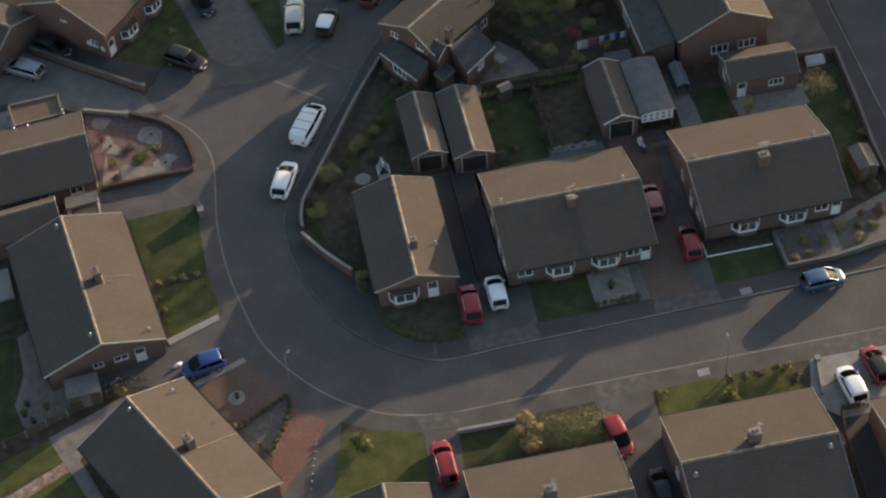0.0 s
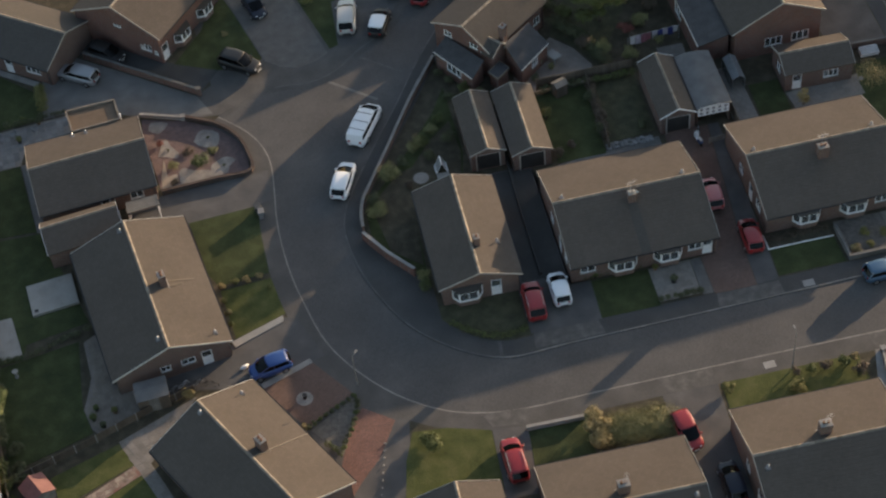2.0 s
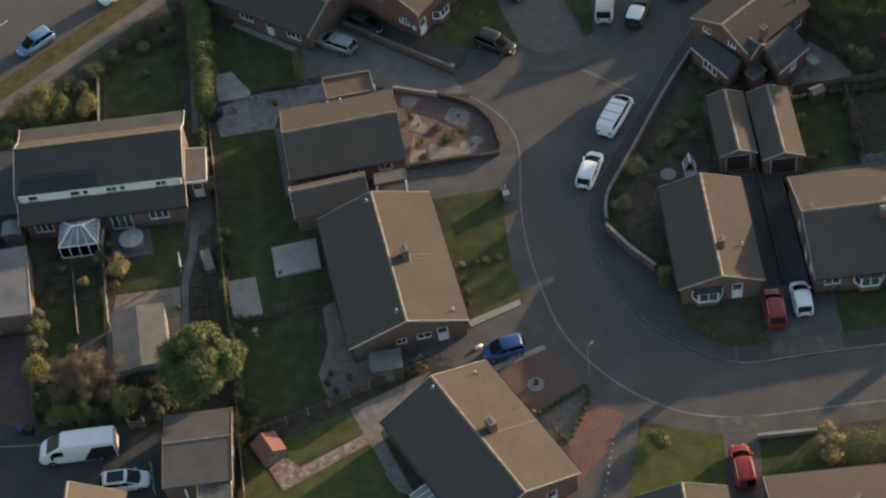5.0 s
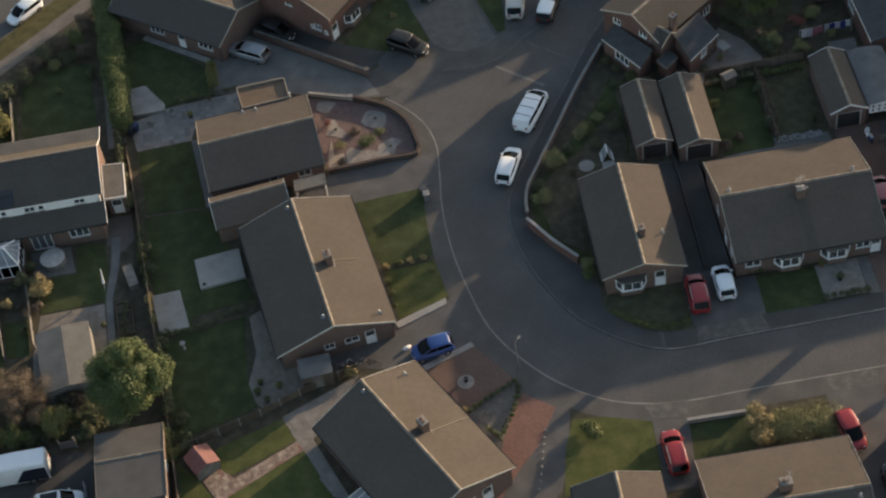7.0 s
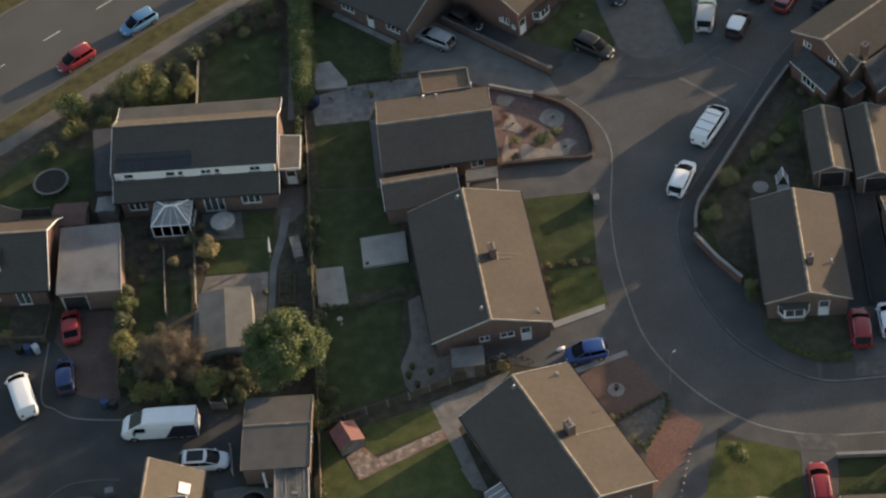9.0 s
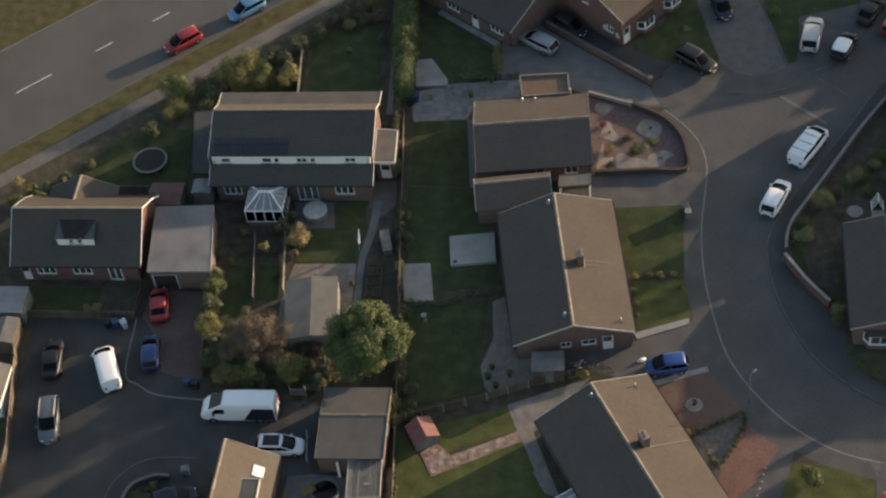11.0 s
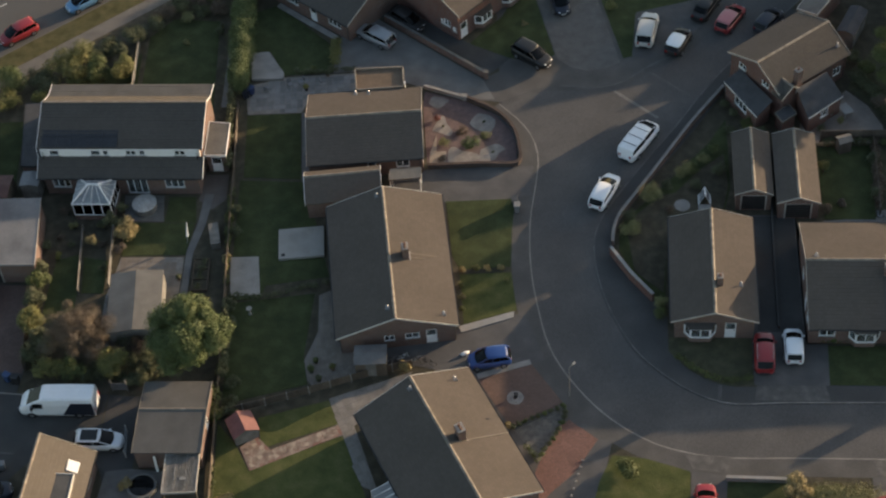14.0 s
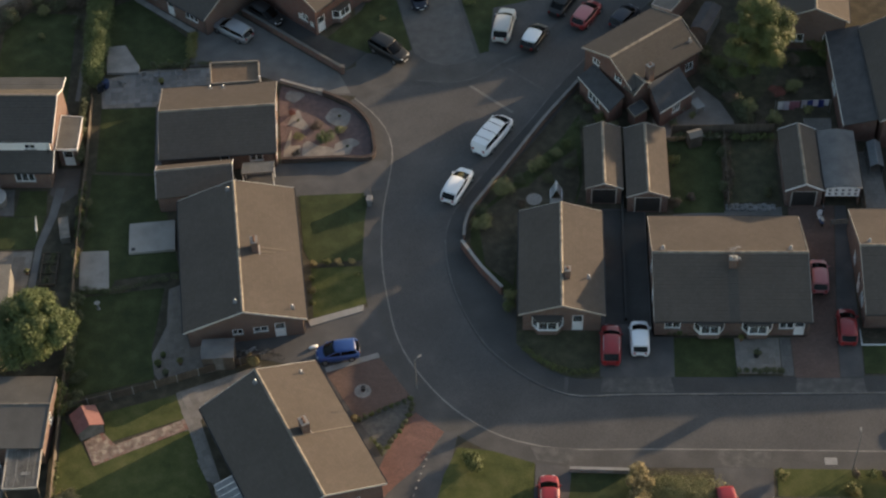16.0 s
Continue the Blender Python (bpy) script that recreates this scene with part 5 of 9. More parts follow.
patch("drive_4", [(-17.3, 50.6), (-4.4, 40.5), (-2.3, 43.1), (-6.6, 45.4), (-7.4, 45.9), (-15.8, 52.9)], CLOSE_ASPHALT, Z1, "tarmac drive in front of a brick house, darkened for shade", "drive")
patch("drive_5", [(0.25, 52.2), (2.6, 43.0), (4.0, 41.7), (5.7, 41.15), (7.5, 41.5), (9.0, 42.4), (6.65, 52), (5.0, 62), (-2.0, 62)], DRIVE_BROWN, Z1, "worn brownish concrete drive", "drive")
patch("lawn_1", [(-6.6, 45.3), (-3.3, 49.6), (-1.2, 56), (0.15, 52.0), (2.3, 43.6), (1.5, 43.0), (-2.3, 43.1)], GRASS, Z3, "short dark green front lawn", "lawn")
patch("lawn_2", [(7.0, 52), (9.3, 43.0), (10.2, 43.3), (10.6, 50), (17, 52), (16, 60), (8, 60)], GRASS, Z3, "dark green lawn beside parked cars", "lawn")
patch("drive_6", [(10.2, 43.3), (12.0, 42.8), (15.8, 45.6), (19.2, 50.6), (17, 52), (10.6, 50)], OLD_ASPHALT, Z1, "tarmac parking place", "drive")
patch("lawn_3", [(-7.6, 23.1), (-1.0, 23.5), (-1.15, 19.5), (-1.05, 15.0), (-5.8, 14.6), (-6.6, 16.3)], GRASS, Z3, "mown front lawn, half in sun", "lawn")
patch("lawn_4", [(-5.75, 14.0), (-1.0, 14.3), (-0.35, 9.85), (-5.1, 8.1)], SUNNY_GRASS, Z3, "bright sunny front lawn", "lawn")
patch("garden_path_1", [(-5.5, 7.85), (-0.6, 9.65), (-0.6, 8.95), (-5.2, 7.15)], PALE_CONCRETE, 0.09, "low pale concrete edging of a drive", "path")
patch("flower_bed_1", [(-6.7, 16.2), (-5.8, 14.55), (-1.0, 14.95), (-1.0, 14.35), (-5.75, 14.05), (-5.05, 8.2), (-5.6, 8.0), (-6.9, 15)], SOIL, 0.03, "narrow flower bed crossing the front lawn", "flower bed")
patch("pavement_6", [(-4.6, 2.0), (1.2, 4.3), (3.4, 1.5), (5.4, -1.4), (8.2, -4.3), (7.6, -7.0), (5.0, -8.2), (2.6, -10.9), (1.5, -9.6)], FOOTWAY, 0.0065, "tarmac margin of a paved front garden", "pavement")
patch("paving_1", [(-3.5, 2.0), (1.2, 3.7), (4.1, -0.5), (-0.4, -3.0)], BLOCK_BROWN, Z2, "brown block-paved front garden", "paving")
patch("paving_edge", [(-3.6, 2.55), (1.0, 4.25), (1.2, 3.72), (-3.4, 2.02)], CONCRETE, 0.05, "pale concrete strip beside the block paving", "paving")
patch("drive_7", [(4.6, -2.2), (7.1, -4.2), (5.1, -7.7), (3.2, -9.7), (-1, -15), (-3, -13.5), (1.2, -9.8), (2.2, -6.6), (3.9, -2.9)], BLOCK_RED, Z2, "red brick block drive", "drive")
patch("flower_bed_2", [(-0.1, -3.4), (4.1, -0.9), (3.9, -2.9), (2.2, -6.6), (1.2, -5.2)], GREY_GRAVEL, Z2, "grey gravel bed edged with dwarf hedging", "flower bed")
patch("drive_8", [(5.1, -7.7), (7.2, -4.2), (8.3, -4.4), (7.8, -7.2), (6.4, -12.2), (2.0, -18), (-1, -15), (3.2, -9.7)], OLD_ASPHALT, Z1, "dark tarmac drive beside a lawn", "drive")
patch("lawn_5", [(8.3, -5.8), (11.2, -6.1), (14.8, -7.3), (14.6, -13.4), (6.3, -13.2), (7.2, -8.6)], SUNNY_GRASS, Z3, "sunny rounded front lawn", "lawn", curve=False)
patch("drive_9", [(14.9, -7.3), (18.0, -7.7), (17.2, -14.4), (14.5, -14.4)], OLD_ASPHALT, Z1, "worn tarmac drive", "drive")
patch("lawn_6", [(17.9, -7.7), (22.9, -7.65), (22.7, -13.0), (17.4, -13.0)], GRASS, Z3, "small dark front lawn", "lawn")
patch("drive_10", [(29.7, -7.6), (34.6, -7.6), (34.4, -12), (34.1, -24), (30, -24), (29.6, -12)], OLD_ASPHALT, Z1, "worn tarmac drive between bungalows", "drive")
patch("lawn_7", [(34.9, -7.65), (47.0, -7.7), (47.2, -11.8), (34.7, -11.8)], SUNNY_GRASS, Z3, "sunlit front lawn with shrubs along its edge", "lawn")
patch("drive_11", [(48.6, -7.7), (56, -7.8), (56, -14), (49.4, -14.2), (47.3, -12)], CONCRETE, Z1, "pale concrete drive", "drive")
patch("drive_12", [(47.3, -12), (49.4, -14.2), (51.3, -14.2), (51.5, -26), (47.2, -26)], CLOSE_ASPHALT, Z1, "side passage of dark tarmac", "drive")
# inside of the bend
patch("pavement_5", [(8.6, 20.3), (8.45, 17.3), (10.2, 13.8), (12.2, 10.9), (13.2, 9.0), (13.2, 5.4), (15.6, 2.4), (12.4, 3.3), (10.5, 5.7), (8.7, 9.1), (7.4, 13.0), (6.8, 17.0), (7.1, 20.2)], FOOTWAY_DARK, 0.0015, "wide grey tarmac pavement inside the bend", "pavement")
patch("lawn_8", [(9.5, 21.0), (12.6, 24.5), (17.6, 31), (19.3, 34.2), (19.4, 25.0), (18.5, 20.8), (13.3, 19.5), (13.0, 9.5), (12.2, 11.3), (10.1, 14.3), (8.9, 17), (8.9, 19.4)], GRASS, Z3, "dark green side garden behind a wall", "lawn")
patch("flower_bed_7", [(9.6, 19.6), (10.4, 21.4), (12.8, 23.9), (14.2, 24.3), (16.6, 27.4), (18.9, 29.4), (19.2, 25.2), (18.4, 20.9), (13.4, 19.6), (12.9, 12.0), (10.3, 14.5)], SOIL, 0.03, "bare dark earth bed behind a garden wall", "flower bed")
patch("lawn_9", [(13.3, 6.9), (20.45, 6.9), (20.45, 1.8), (18.3, 1.6), (16.2, 2.4), (14.4, 3.9), (13.2, 5.4)], ROUGH_GRASS, Z3, "small front lawn", "lawn")
patch("drive_13", [(20.5, 1.75), (26.95, 1.75), (27.1, 6.25), (25.2, 6.25), (25.2, 21.5), (20.7, 21.5)], OLD_ASPHALT, Z1, "dark tarmac drives between two bungalows", "drive")
# overlay darker than the drive round it
patch("drive_17", [(21.1, 7.6), (25.1, 7.6), (25.1, 21.3), (21.1, 21.3)], CLOSE_ASPHALT, Z1 + 0.005, "darker tarmac lane between two bungalows", "drive")
patch("lawn_10", [(27.1, 6.1), (32.35, 6.1), (32.35, 1.8), (26.95, 1.8)], GRASS, Z3, "small shaded front lawn", "lawn")
patch("paving_2", [(32.4, 6.1), (36.3, 6.2), (36.2, 2.2), (32.4, 2.2)], SLABS, Z2, "pale paved front garden", "paving")
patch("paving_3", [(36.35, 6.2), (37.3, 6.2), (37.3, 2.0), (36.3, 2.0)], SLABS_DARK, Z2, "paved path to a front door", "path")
patch("drive_14", [(37.35, 1.8), (41.2, 1.8), (41.4, 6.5), (42.9, 22), (38.6, 22), (38.5, 6.3), (37.35, 6.3)], BLOCK_BROWN, Z2, "reddish brown block drive", "drive")
patch("drive_15", [(41.25, 1.9), (43.3, 2.0), (43.5, 7), (44, 22), (42.95, 22), (41.45, 6.5)], OLD_ASPHALT, Z1, "grey tarmac drive", "drive")
patch("lawn_11", [(43.4, 2.3), (49.7, 2.3), (49.6, 5.4), (43.6, 5.35)], GRASS, Z3, "dark front lawn", "lawn")
patch("flower_bed_3", [(43.6, 5.45), (49.6, 5.5), (49.6, 7.1), (43.7, 7.1)], SOIL, 0.05, "raised earth bed with a white edging", "flower bed")
patch("flower_bed_4", [(50.1, 7.0), (57.2, 7.0), (61, 8.5), (62.5, 4.8), (59.5, 3.4), (55, 2.7), (50.2, 2.6)], GREY_GRAVEL, Z2, "gravelled front garden with small shrubs", "flower bed")
patch("garden_path_2", [(54.6, 7.0), (55.6, 7.0), (55.4, 2.8), (54.6, 2.8)], SLABS, 0.03, "paved path to a front door", "path")
patch("garden_path_3", [(55.7, 6.9), (62, 9.2), (62, 8.2), (55.7, 6.0)], SLABS, 0.034, "paved path across a front garden", "path")
patch("lawn_12", [(27.7, 30.3), (33.0, 30.6), (32.6, 21.0), (27.9, 21.0)], GRASS, Z3, "dark back lawn", "lawn")
patch("lawn_13", [(33.3, 30.6), (38.0, 30.6), (37.9, 22.6), (33.0, 22.2)], ROUGH_GRASS, Z3, "dark back lawn", "lawn")
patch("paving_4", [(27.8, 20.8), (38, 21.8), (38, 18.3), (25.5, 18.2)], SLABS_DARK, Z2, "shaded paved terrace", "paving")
patch("paving_5", [(26.4, 33.4), (31.3, 38.2), (33.2, 36.0), (34.4, 33.2), (34.3, 30.9), (27.0, 30.9)], WARM_GRAVEL, Z2, "buff gravelled patio behind a brick house", "paving")
patch("lawn_14", [(31.4, 38.5), (34.7, 44.5), (40.3, 44.6), (39.8, 40.6), (37.2, 36.4), (34.7, 33.4), (33.4, 36.2)], ROUGH_GRASS, Z3, "dark back lawn under a tree", "lawn")
patch("lawn_31", [(40.6, 43.2), (45.6, 43.2), (45.3, 41.0), (40.4, 41.0)], GRASS, Z3, "dark strip of lawn behind a house", "lawn")
patch("paving_6", [(41.2, 31.3), (43.8, 31.3), (43.9, 33.6), (41.2, 33.6)], SLABS, Z2, "grey paved yard with a washing line", "paving")
patch("lawn_15", [(48.1, 20.0), (51.3, 19.9), (51.3, 26), (48.3, 26)], GRASS, Z3, "narrow dark back lawn", "lawn")
patch("paving_7", [(45.5, 19.9), (48.0, 19.9), (47.8, 29), (45.6, 29)], SLABS, Z2, "paved side yard", "paving")
patch("paving_8", [(51.5, 24.0), (59.5, 24.6), (59, 21.4), (51.8, 20.4)], SLABS, Z2, "pale paved terrace", "paving")
patch("lawn_16", [(59.2, 25.8), (62.6, 26), (61.6, 10.4), (57.6, 10.4), (58.2, 20.5)], GRASS, Z3, "narrow side lawn inside a wall", "lawn")
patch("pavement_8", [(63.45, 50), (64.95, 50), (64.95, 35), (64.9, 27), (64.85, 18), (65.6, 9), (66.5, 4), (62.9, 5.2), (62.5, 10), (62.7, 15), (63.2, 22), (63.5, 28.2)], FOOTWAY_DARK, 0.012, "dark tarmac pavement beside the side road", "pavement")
bm = bmesh.new()
kl = smooth_line([(65.1, 52), (65.1, 35), (65.05, 27), (65.0, 18), (65.75, 9), (66.65, 4)], 1.0)
ribbon(bm, kl, offset_line(kl, 0.14), -0.16, 0.02)
tagged(part("kerb_side", bm, KERB, None, kind="structure"), label="pale concrete kerb of the side road", category="kerb")
patch("drive_16", [(57.6, 44), (63.4, 44), (63.4, 28.4), (58.8, 28.4), (57.6, 29)], BROWN_TARMAC, Z1, "stained concrete forecourt", "drive")
# west gardens
patch("paving_9", [(-29.2, 39.0), (-25.5, 40.3), (-18.0, 41.0), (-17.8, 38.2), (-22.4, 37.4), (-23.0, 35.2), (-28.5, 34.9)], SLABS, Z2, "pale flagstone patio", "paving")
patch("garden_path_4", [(-23.0, 35.2), (-22.3, 35.2), (-20.9, 25.8), (-21.9, 25.8)], CONCRETE_DARK, Z2, "concrete path along a gable wall", "path")
patch("lawn_17", [(-28.5, 34.8), (-23.1, 35.1), (-22.0, 26.0), (-27.7, 26.2)], GRASS, Z3, "dark back lawn", "lawn")
patch("lawn_18", [(-30.3, 50), (-27.5, 51.5), (-20.6, 44.8), (-20.5, 41.2), (-25.4, 40.6), (-27.3, 44.2), (-29.4, 44.2)], GRASS, Z3, "dark back lawn beside a bungalow", "lawn")
patch("lawn_19", [(-28.0, 25.8), (-21.4, 25.6), (-20.1, 21), (-17.9, 13.6), (-23.7, 12.5), (-24.1, 10.8), (-26.9, 10.8)], GRASS, Z3, "dark back lawn", "lawn")
patch("concrete_base_1", [(-27.5, 15.85), (-24.85, 16.0), (-24.1, 11.4), (-26.85, 11.2)], DECK_CONCRETE, 0.08, "square pale concrete base on the lawn", "concrete base")
patch("lawn_20", [(-26.8, 10.3), (-19.0, 11.6), (-19.2, 4.3), (-18.5, 1.2), (-25.8, -1.1)], GRASS, Z3, "dark mown back lawn", "lawn")
patch("paving_10", [(-18.6, 11.4), (-17.5, 12.0), (-16.3, 6.0), (-12.9, 4.4), (-13.2, 2.1), (-17.9, 0.8), (-18.6, 1.7), (-19.1, 3.9), (-18.6, 5.6), (-18.2, 7.2)], WARM_GRAVEL, Z2, "curving pale patio behind a bungalow", "paving")
patch("lawn_21", [(-22.4, -2.5), (-16.4, -0.5), (-15.3, -3.0), (-21.7, -5.7)], SUNNY_GRASS, Z3, "strip of sunny back lawn", "lawn")
patch("lawn_22", [(-25.9, -3.1), (-24.1, -5.2), (-22.5, -8.0), (-14.8, -4.2), (-12.4, -10), (-9, -19), (-24.4, -19)], SUNNY_GRASS, Z3, "back lawn, part in sun", "lawn")
patch("garden_path_8", [(-27.6, 51.3), (-20.75, 45.95), (-20.4, 46.55), (-27.25, 51.9)], CONCRETE, 0.03, "concrete path along a bungalow wall", "path")
patch("garden_path_5", [(-23.6, -5.6), (-22.3, -4.4), (-20.9, -5.8), (-15.3, -3.1), (-14.8, -4.1), (-22.4, -8.0)], PINK_SLABS, 0.028, "crazy path of pink and buff slabs", "path")
patch("paving_11", [(-16.4, -0.3), (-9.2, 2.8), (-13.9, -3.2), (-11.2, -10), (-12.9, -9.2), (-15.4, -3.6)], SLABS, Z2, "pale grey paved patio", "paving")
patch("paving_15", [(-31.6, 26.6), (-29.2, 26.6), (-29.0, 23.3), (-30.2, 22.0), (-31.7, 23.2)], BROWN_TARMAC, Z1, "brownish worn paving beside a porch", "paving")
patch("garden_path_6", [(-31.2, 24.0), (-30.3, 24.0), (-30.55, 20.0), (-31.2, 16.4), (-30.95, 10.9), (-31.05, 6.5), (-31.75, 6.5), (-31.65, 10.9), (-31.85, 16.6), (-31.3, 20.4)], CONCRETE_DARK, Z2, "narrow concrete garden path", "path")
patch("paving_12", [(-38.0, 15.8), (-31.95, 15.9), (-31.75, 10.6), (-31.8, 6), (-38.3, 5), (-38.6, 11)], SLABS, Z2, "paved standing round a garden shed", "paving")
patch("paving_13", [(-38.6, 20.4), (-34.7, 20.4), (-35.2, 23.8), (-39.1, 23.8)], SLABS_DARK, Z2, "paved square under a round tub", "paving")
patch("lawn_23", [(-38.4, 20.2), (-31.6, 20.2), (-31.9, 16.2), (-38.0, 16.0)], GRASS, Z3, "dark back lawn", "lawn")
patch("lawn_24", [(-34.6, 23.6), (-32.0, 23.6), (-31.5, 20.3), (-34.6, 20.3)], GRASS, Z3, "dark back lawn", "lawn")
patch("lawn_30", [(-44.2, 15.4), (-42.1, 16.2), (-41.4, 11.4), (-41.2, 7.5), (-44.2, 7.5)], GRASS, Z3, "overgrown dark back garden grass", "lawn")
patch("lawn_25", [(-41.6, 15.8), (-39.2, 15.4), (-38.9, 11.4), (-41.0, 11.4)], GRASS, Z3, "overgrown dark back garden grass", "lawn")
patch("lawn_26", [(-58, 33.5), (-51.4, 34), (-50.4, 25.2), (-62, 25.2), (-62.5, 28)], GRASS, Z3, "dark lawn behind shrubs", "lawn")
patch("lawn_27", [(-47, 40), (-41.0, 44), (-40.5, 36), (-47.5, 36)], GRASS, Z3, "dark back lawn among shrubs", "lawn")
patch("lawn_28", [(-40.6, 46.5), (-38.4, 49.4), (-33.4, 49.0), (-32.2, 36), (-40.0, 36)], GRASS, Z3, "dark back lawn", "lawn")
patch("garden_path_7", [(-31.9, 46), (-31.2, 46), (-30.6, 36), (-31.4, 36)], CONCRETE_DARK, Z2, "narrow concrete path beside a hedge", "path")
patch("road_2", [(-62.2, 8.7), (-52.3, 8.7), (-51.9, 2.6), (-50.4, 1.2), (-48.4, 0.1), (-44.6, -0.35), (-36.2, -0.2), (-36.2, -7.0), (-41.0, -6.4), (-43, -9), (-48, -20), (-62, -20), (-60.5, -6)], CLOSE_ASPHALT, 0.006, "tarmac turning head of a close, darkened for shade", "road")
patch("pavement_4", [(-51.85, 2.65), (-50.35, 1.25), (-48.3, 0.15), (-44.6, -0.3), (-44.4, 2.6), (-46.0, 12.4), (-51.3, 12.4), (-52.2, 9.0)], CLOSE_ASPHALT, 0.024, "dark tarmac strip behind a curved kerb", "pavement")
patch("drive_18", [(-48.9, 3.0), (-47.0, 2.2), (-44.6, 2.0), (-44.5, 2.7), (-46.1, 12.3), (-51.3, 12.3), (-51.6, 9.0), (-49.4, 6.4)], BLOCK_BROWN, 0.031, "brown block-paved drive", "drive")
patch("drive_17", [(-36.1, -0.2), (-32.9, -0.4), (-32.6, -8), (-33, -12), (-34.3, -12), (-35.3, -8.6), (-36.1, -7)], CLOSE_ASPHALT, Z1, "tarmac parking bay", "drive")
patch("lawn_29", [(-63.2, 12.6), (-56.4, 12.6), (-56.2, 9.3), (-62.6, 9.3)], GRASS, Z3, "small dark front lawn", "lawn")
patch("flower_bed_6", [(-56.2, 12.9), (-52.3, 12.9), (-52.2, 9.2), (-56.1, 9.2)], SOIL, Z2, "dark planted front garden", "flower bed")
bm = bmesh.new()
kl = smooth_line([(-52.2, 9.0), (-51.9, 2.6), (-50.4, 1.2), (-48.4, 0.1), (-44.6, -0.35), (-43.4, -0.33)], 0.4)
ribbon(bm, kl, offset_line(kl, 0.14), -0.05, 0.06)
tagged(part("kerb_close", bm, KERB, None, kind="structure"), label="pale curved kerb of the close", category="kerb")
bm = bmesh.new()
kl = smooth_line([(-51.0, -14.5), (-50.7, -10.9), (-49.9, -8.7), (-48.1, -7.1), (-45.8, -6.65), (-43.4, -6.7)], 0.4)
ribbon(bm, kl, offset_line(kl, 0.13), -0.05, 0.05)
tagged(part("kerb_close", bm, DARK_KERB, None, kind="structure"), label="dark curved kerb round a corner of the close", category="kerb")
low_wall("low dark curving wall with a pale coping at a corner", [(-49.1, -13.0), (-48.9, -10.9), (-48.4, -9.8), (-47.6, -9.25), (-46.5, -8.8), (-45.3, -8.85)], 0.6, BRICK_DARK, coping=CONCRETE_DARK, curve=True)

# slate and pebble front garden with a low wall
patch("flower_bed_5", [(-9.7, 27.6), (-1.0, 28.0), (-1.1, 30.5), (-1.8, 32.7), (-3.6, 35.0), (-6.5, 36.8), (-10.7, 38.2), (-10.8, 36.5)], GRAVEL, Z2, "plum slate chippings with pale stone islands", "flower bed")
for island in ([(-5.92, 33.7), (-5.4, 34.8), (-4.6, 35.0), (-3.4, 34.2), (-3.6, 32.7), (-4.4, 32.4), (-5.5, 33.0)], [(-4.6, 30.0), (-3.7, 30.6), (-2.95, 30.75), (-2.2, 30.1), (-2.9, 29.5), (-3.2, 28.6), (-4.8, 28.4)], [(-9.6, 32.6), (-9.0, 34.4), (-8.5, 34.6), (-8.2, 33.6), (-7.5, 32.5), (-7.9, 31.9), (-8.7, 32.3)], [(-10.2, 36.5), (-9.8, 37.5), (-8.2, 37.0), (-8.6, 36.3), (-9.3, 35.7)], [(-7.8, 28.2), (-7.8, 30.0), (-7.2, 30.4), (-6.4, 29.8), (-4.9, 29.5), (-5.0, 28.4), (-7.1, 28.0)]):
    patch("stone_island", island, STONE_CHIPS, 0.035, "pale stone chipping island in the slate bed", "gravel bed", curve=True)
patch("stone_island", [(-9.6, 28.0), (-9.6, 29.5), (-9.1, 32.0), (-8.95, 29.7), (-8.0, 29.8), (-7.9, 28.0)], PAVER_BUFF, 0.04, "buff paved corner beside the front door", "paving")
low_wall("dark brick garden wall curving round a corner", [(-9.7, 27.5), (-4.5, 27.8), (-0.95, 27.95), (-0.9, 30.4), (-1.6, 32.9), (-3.4, 35.2), (-6.45, 37.0)], 0.5, BRICK_DARK, coping=BRICK_DARK, curve=True)
low_wall("low rendered wall beside a drive", [(-6.5, 37.0), (-10.8, 38.7)], 0.4, PALE_CONCRETE, piers=((-6.6, 37.05),))
low_wall("long low brick wall with a pale coping and end pier", [(-15.7, 48.97), (-4.7, 40.2)], 0.8, BRICK_BROWN, coping=DARK_KERB, piers=((-4.6, 40.1),))
low_wall("tall brick garden wall round the inside of the bend", [(19.2, 38.2), (15.75, 32.9), (12.5, 27.2), (10.35, 23.5), (8.85, 20.8), (8.35, 18.8), (8.3, 17.5)], 0.75, BRICK_BROWN, coping=KERB, curve=True)
low_wall("red-brown brick wall with a pale coping on the bend", [(8.1, 16.6), (9.9, 13.6), (11.9, 11.0)], 1.05, BRICK_RED, coping=PALE_CONCRETE)
low_wall("narrow dwarf wall between two drives", [(23.2, 31.0), (22.95, 8.0)], 0.35, BRICK_DARK, t=0.15, coping=CLOSE_ASPHALT)
low_wall("rendered front garden wall with pale coping", [(50.0, 6.3), (50.05, 2.4), (54.5, 2.45), (59.4, 3.2), (62.8, 4.6)], 0.55, CONCRETE_DARK, coping=CONCRETE_DARK)
low_wall("brick boundary wall of a corner garden", [(58.8, 28.0), (63.35, 27.8), (62.9, 20), (62.4, 14.6), (62.3, 9.5)], 0.8, BRICK_BROWN, coping=CONCRETE_DARK)
low_wall("low wall in front of a lawn", [(17.7, -8.1), (22.7, -8.2)], 0.5, CONCRETE)
low_wall("brick wall with a pier beside a pale drive", [(49.1, -8.1), (48.4, -11.6)], 0.35, BRICK_BROWN, t=0.12, piers=((49.15, -8.0),))
bm = bmesh.new()
box(bm, 43.45, 49.6, 5.37, 5.45, -0.03, 0.14)
box(bm, 43.45, 43.53, 5.45, 7.1, -0.03, 0.14)
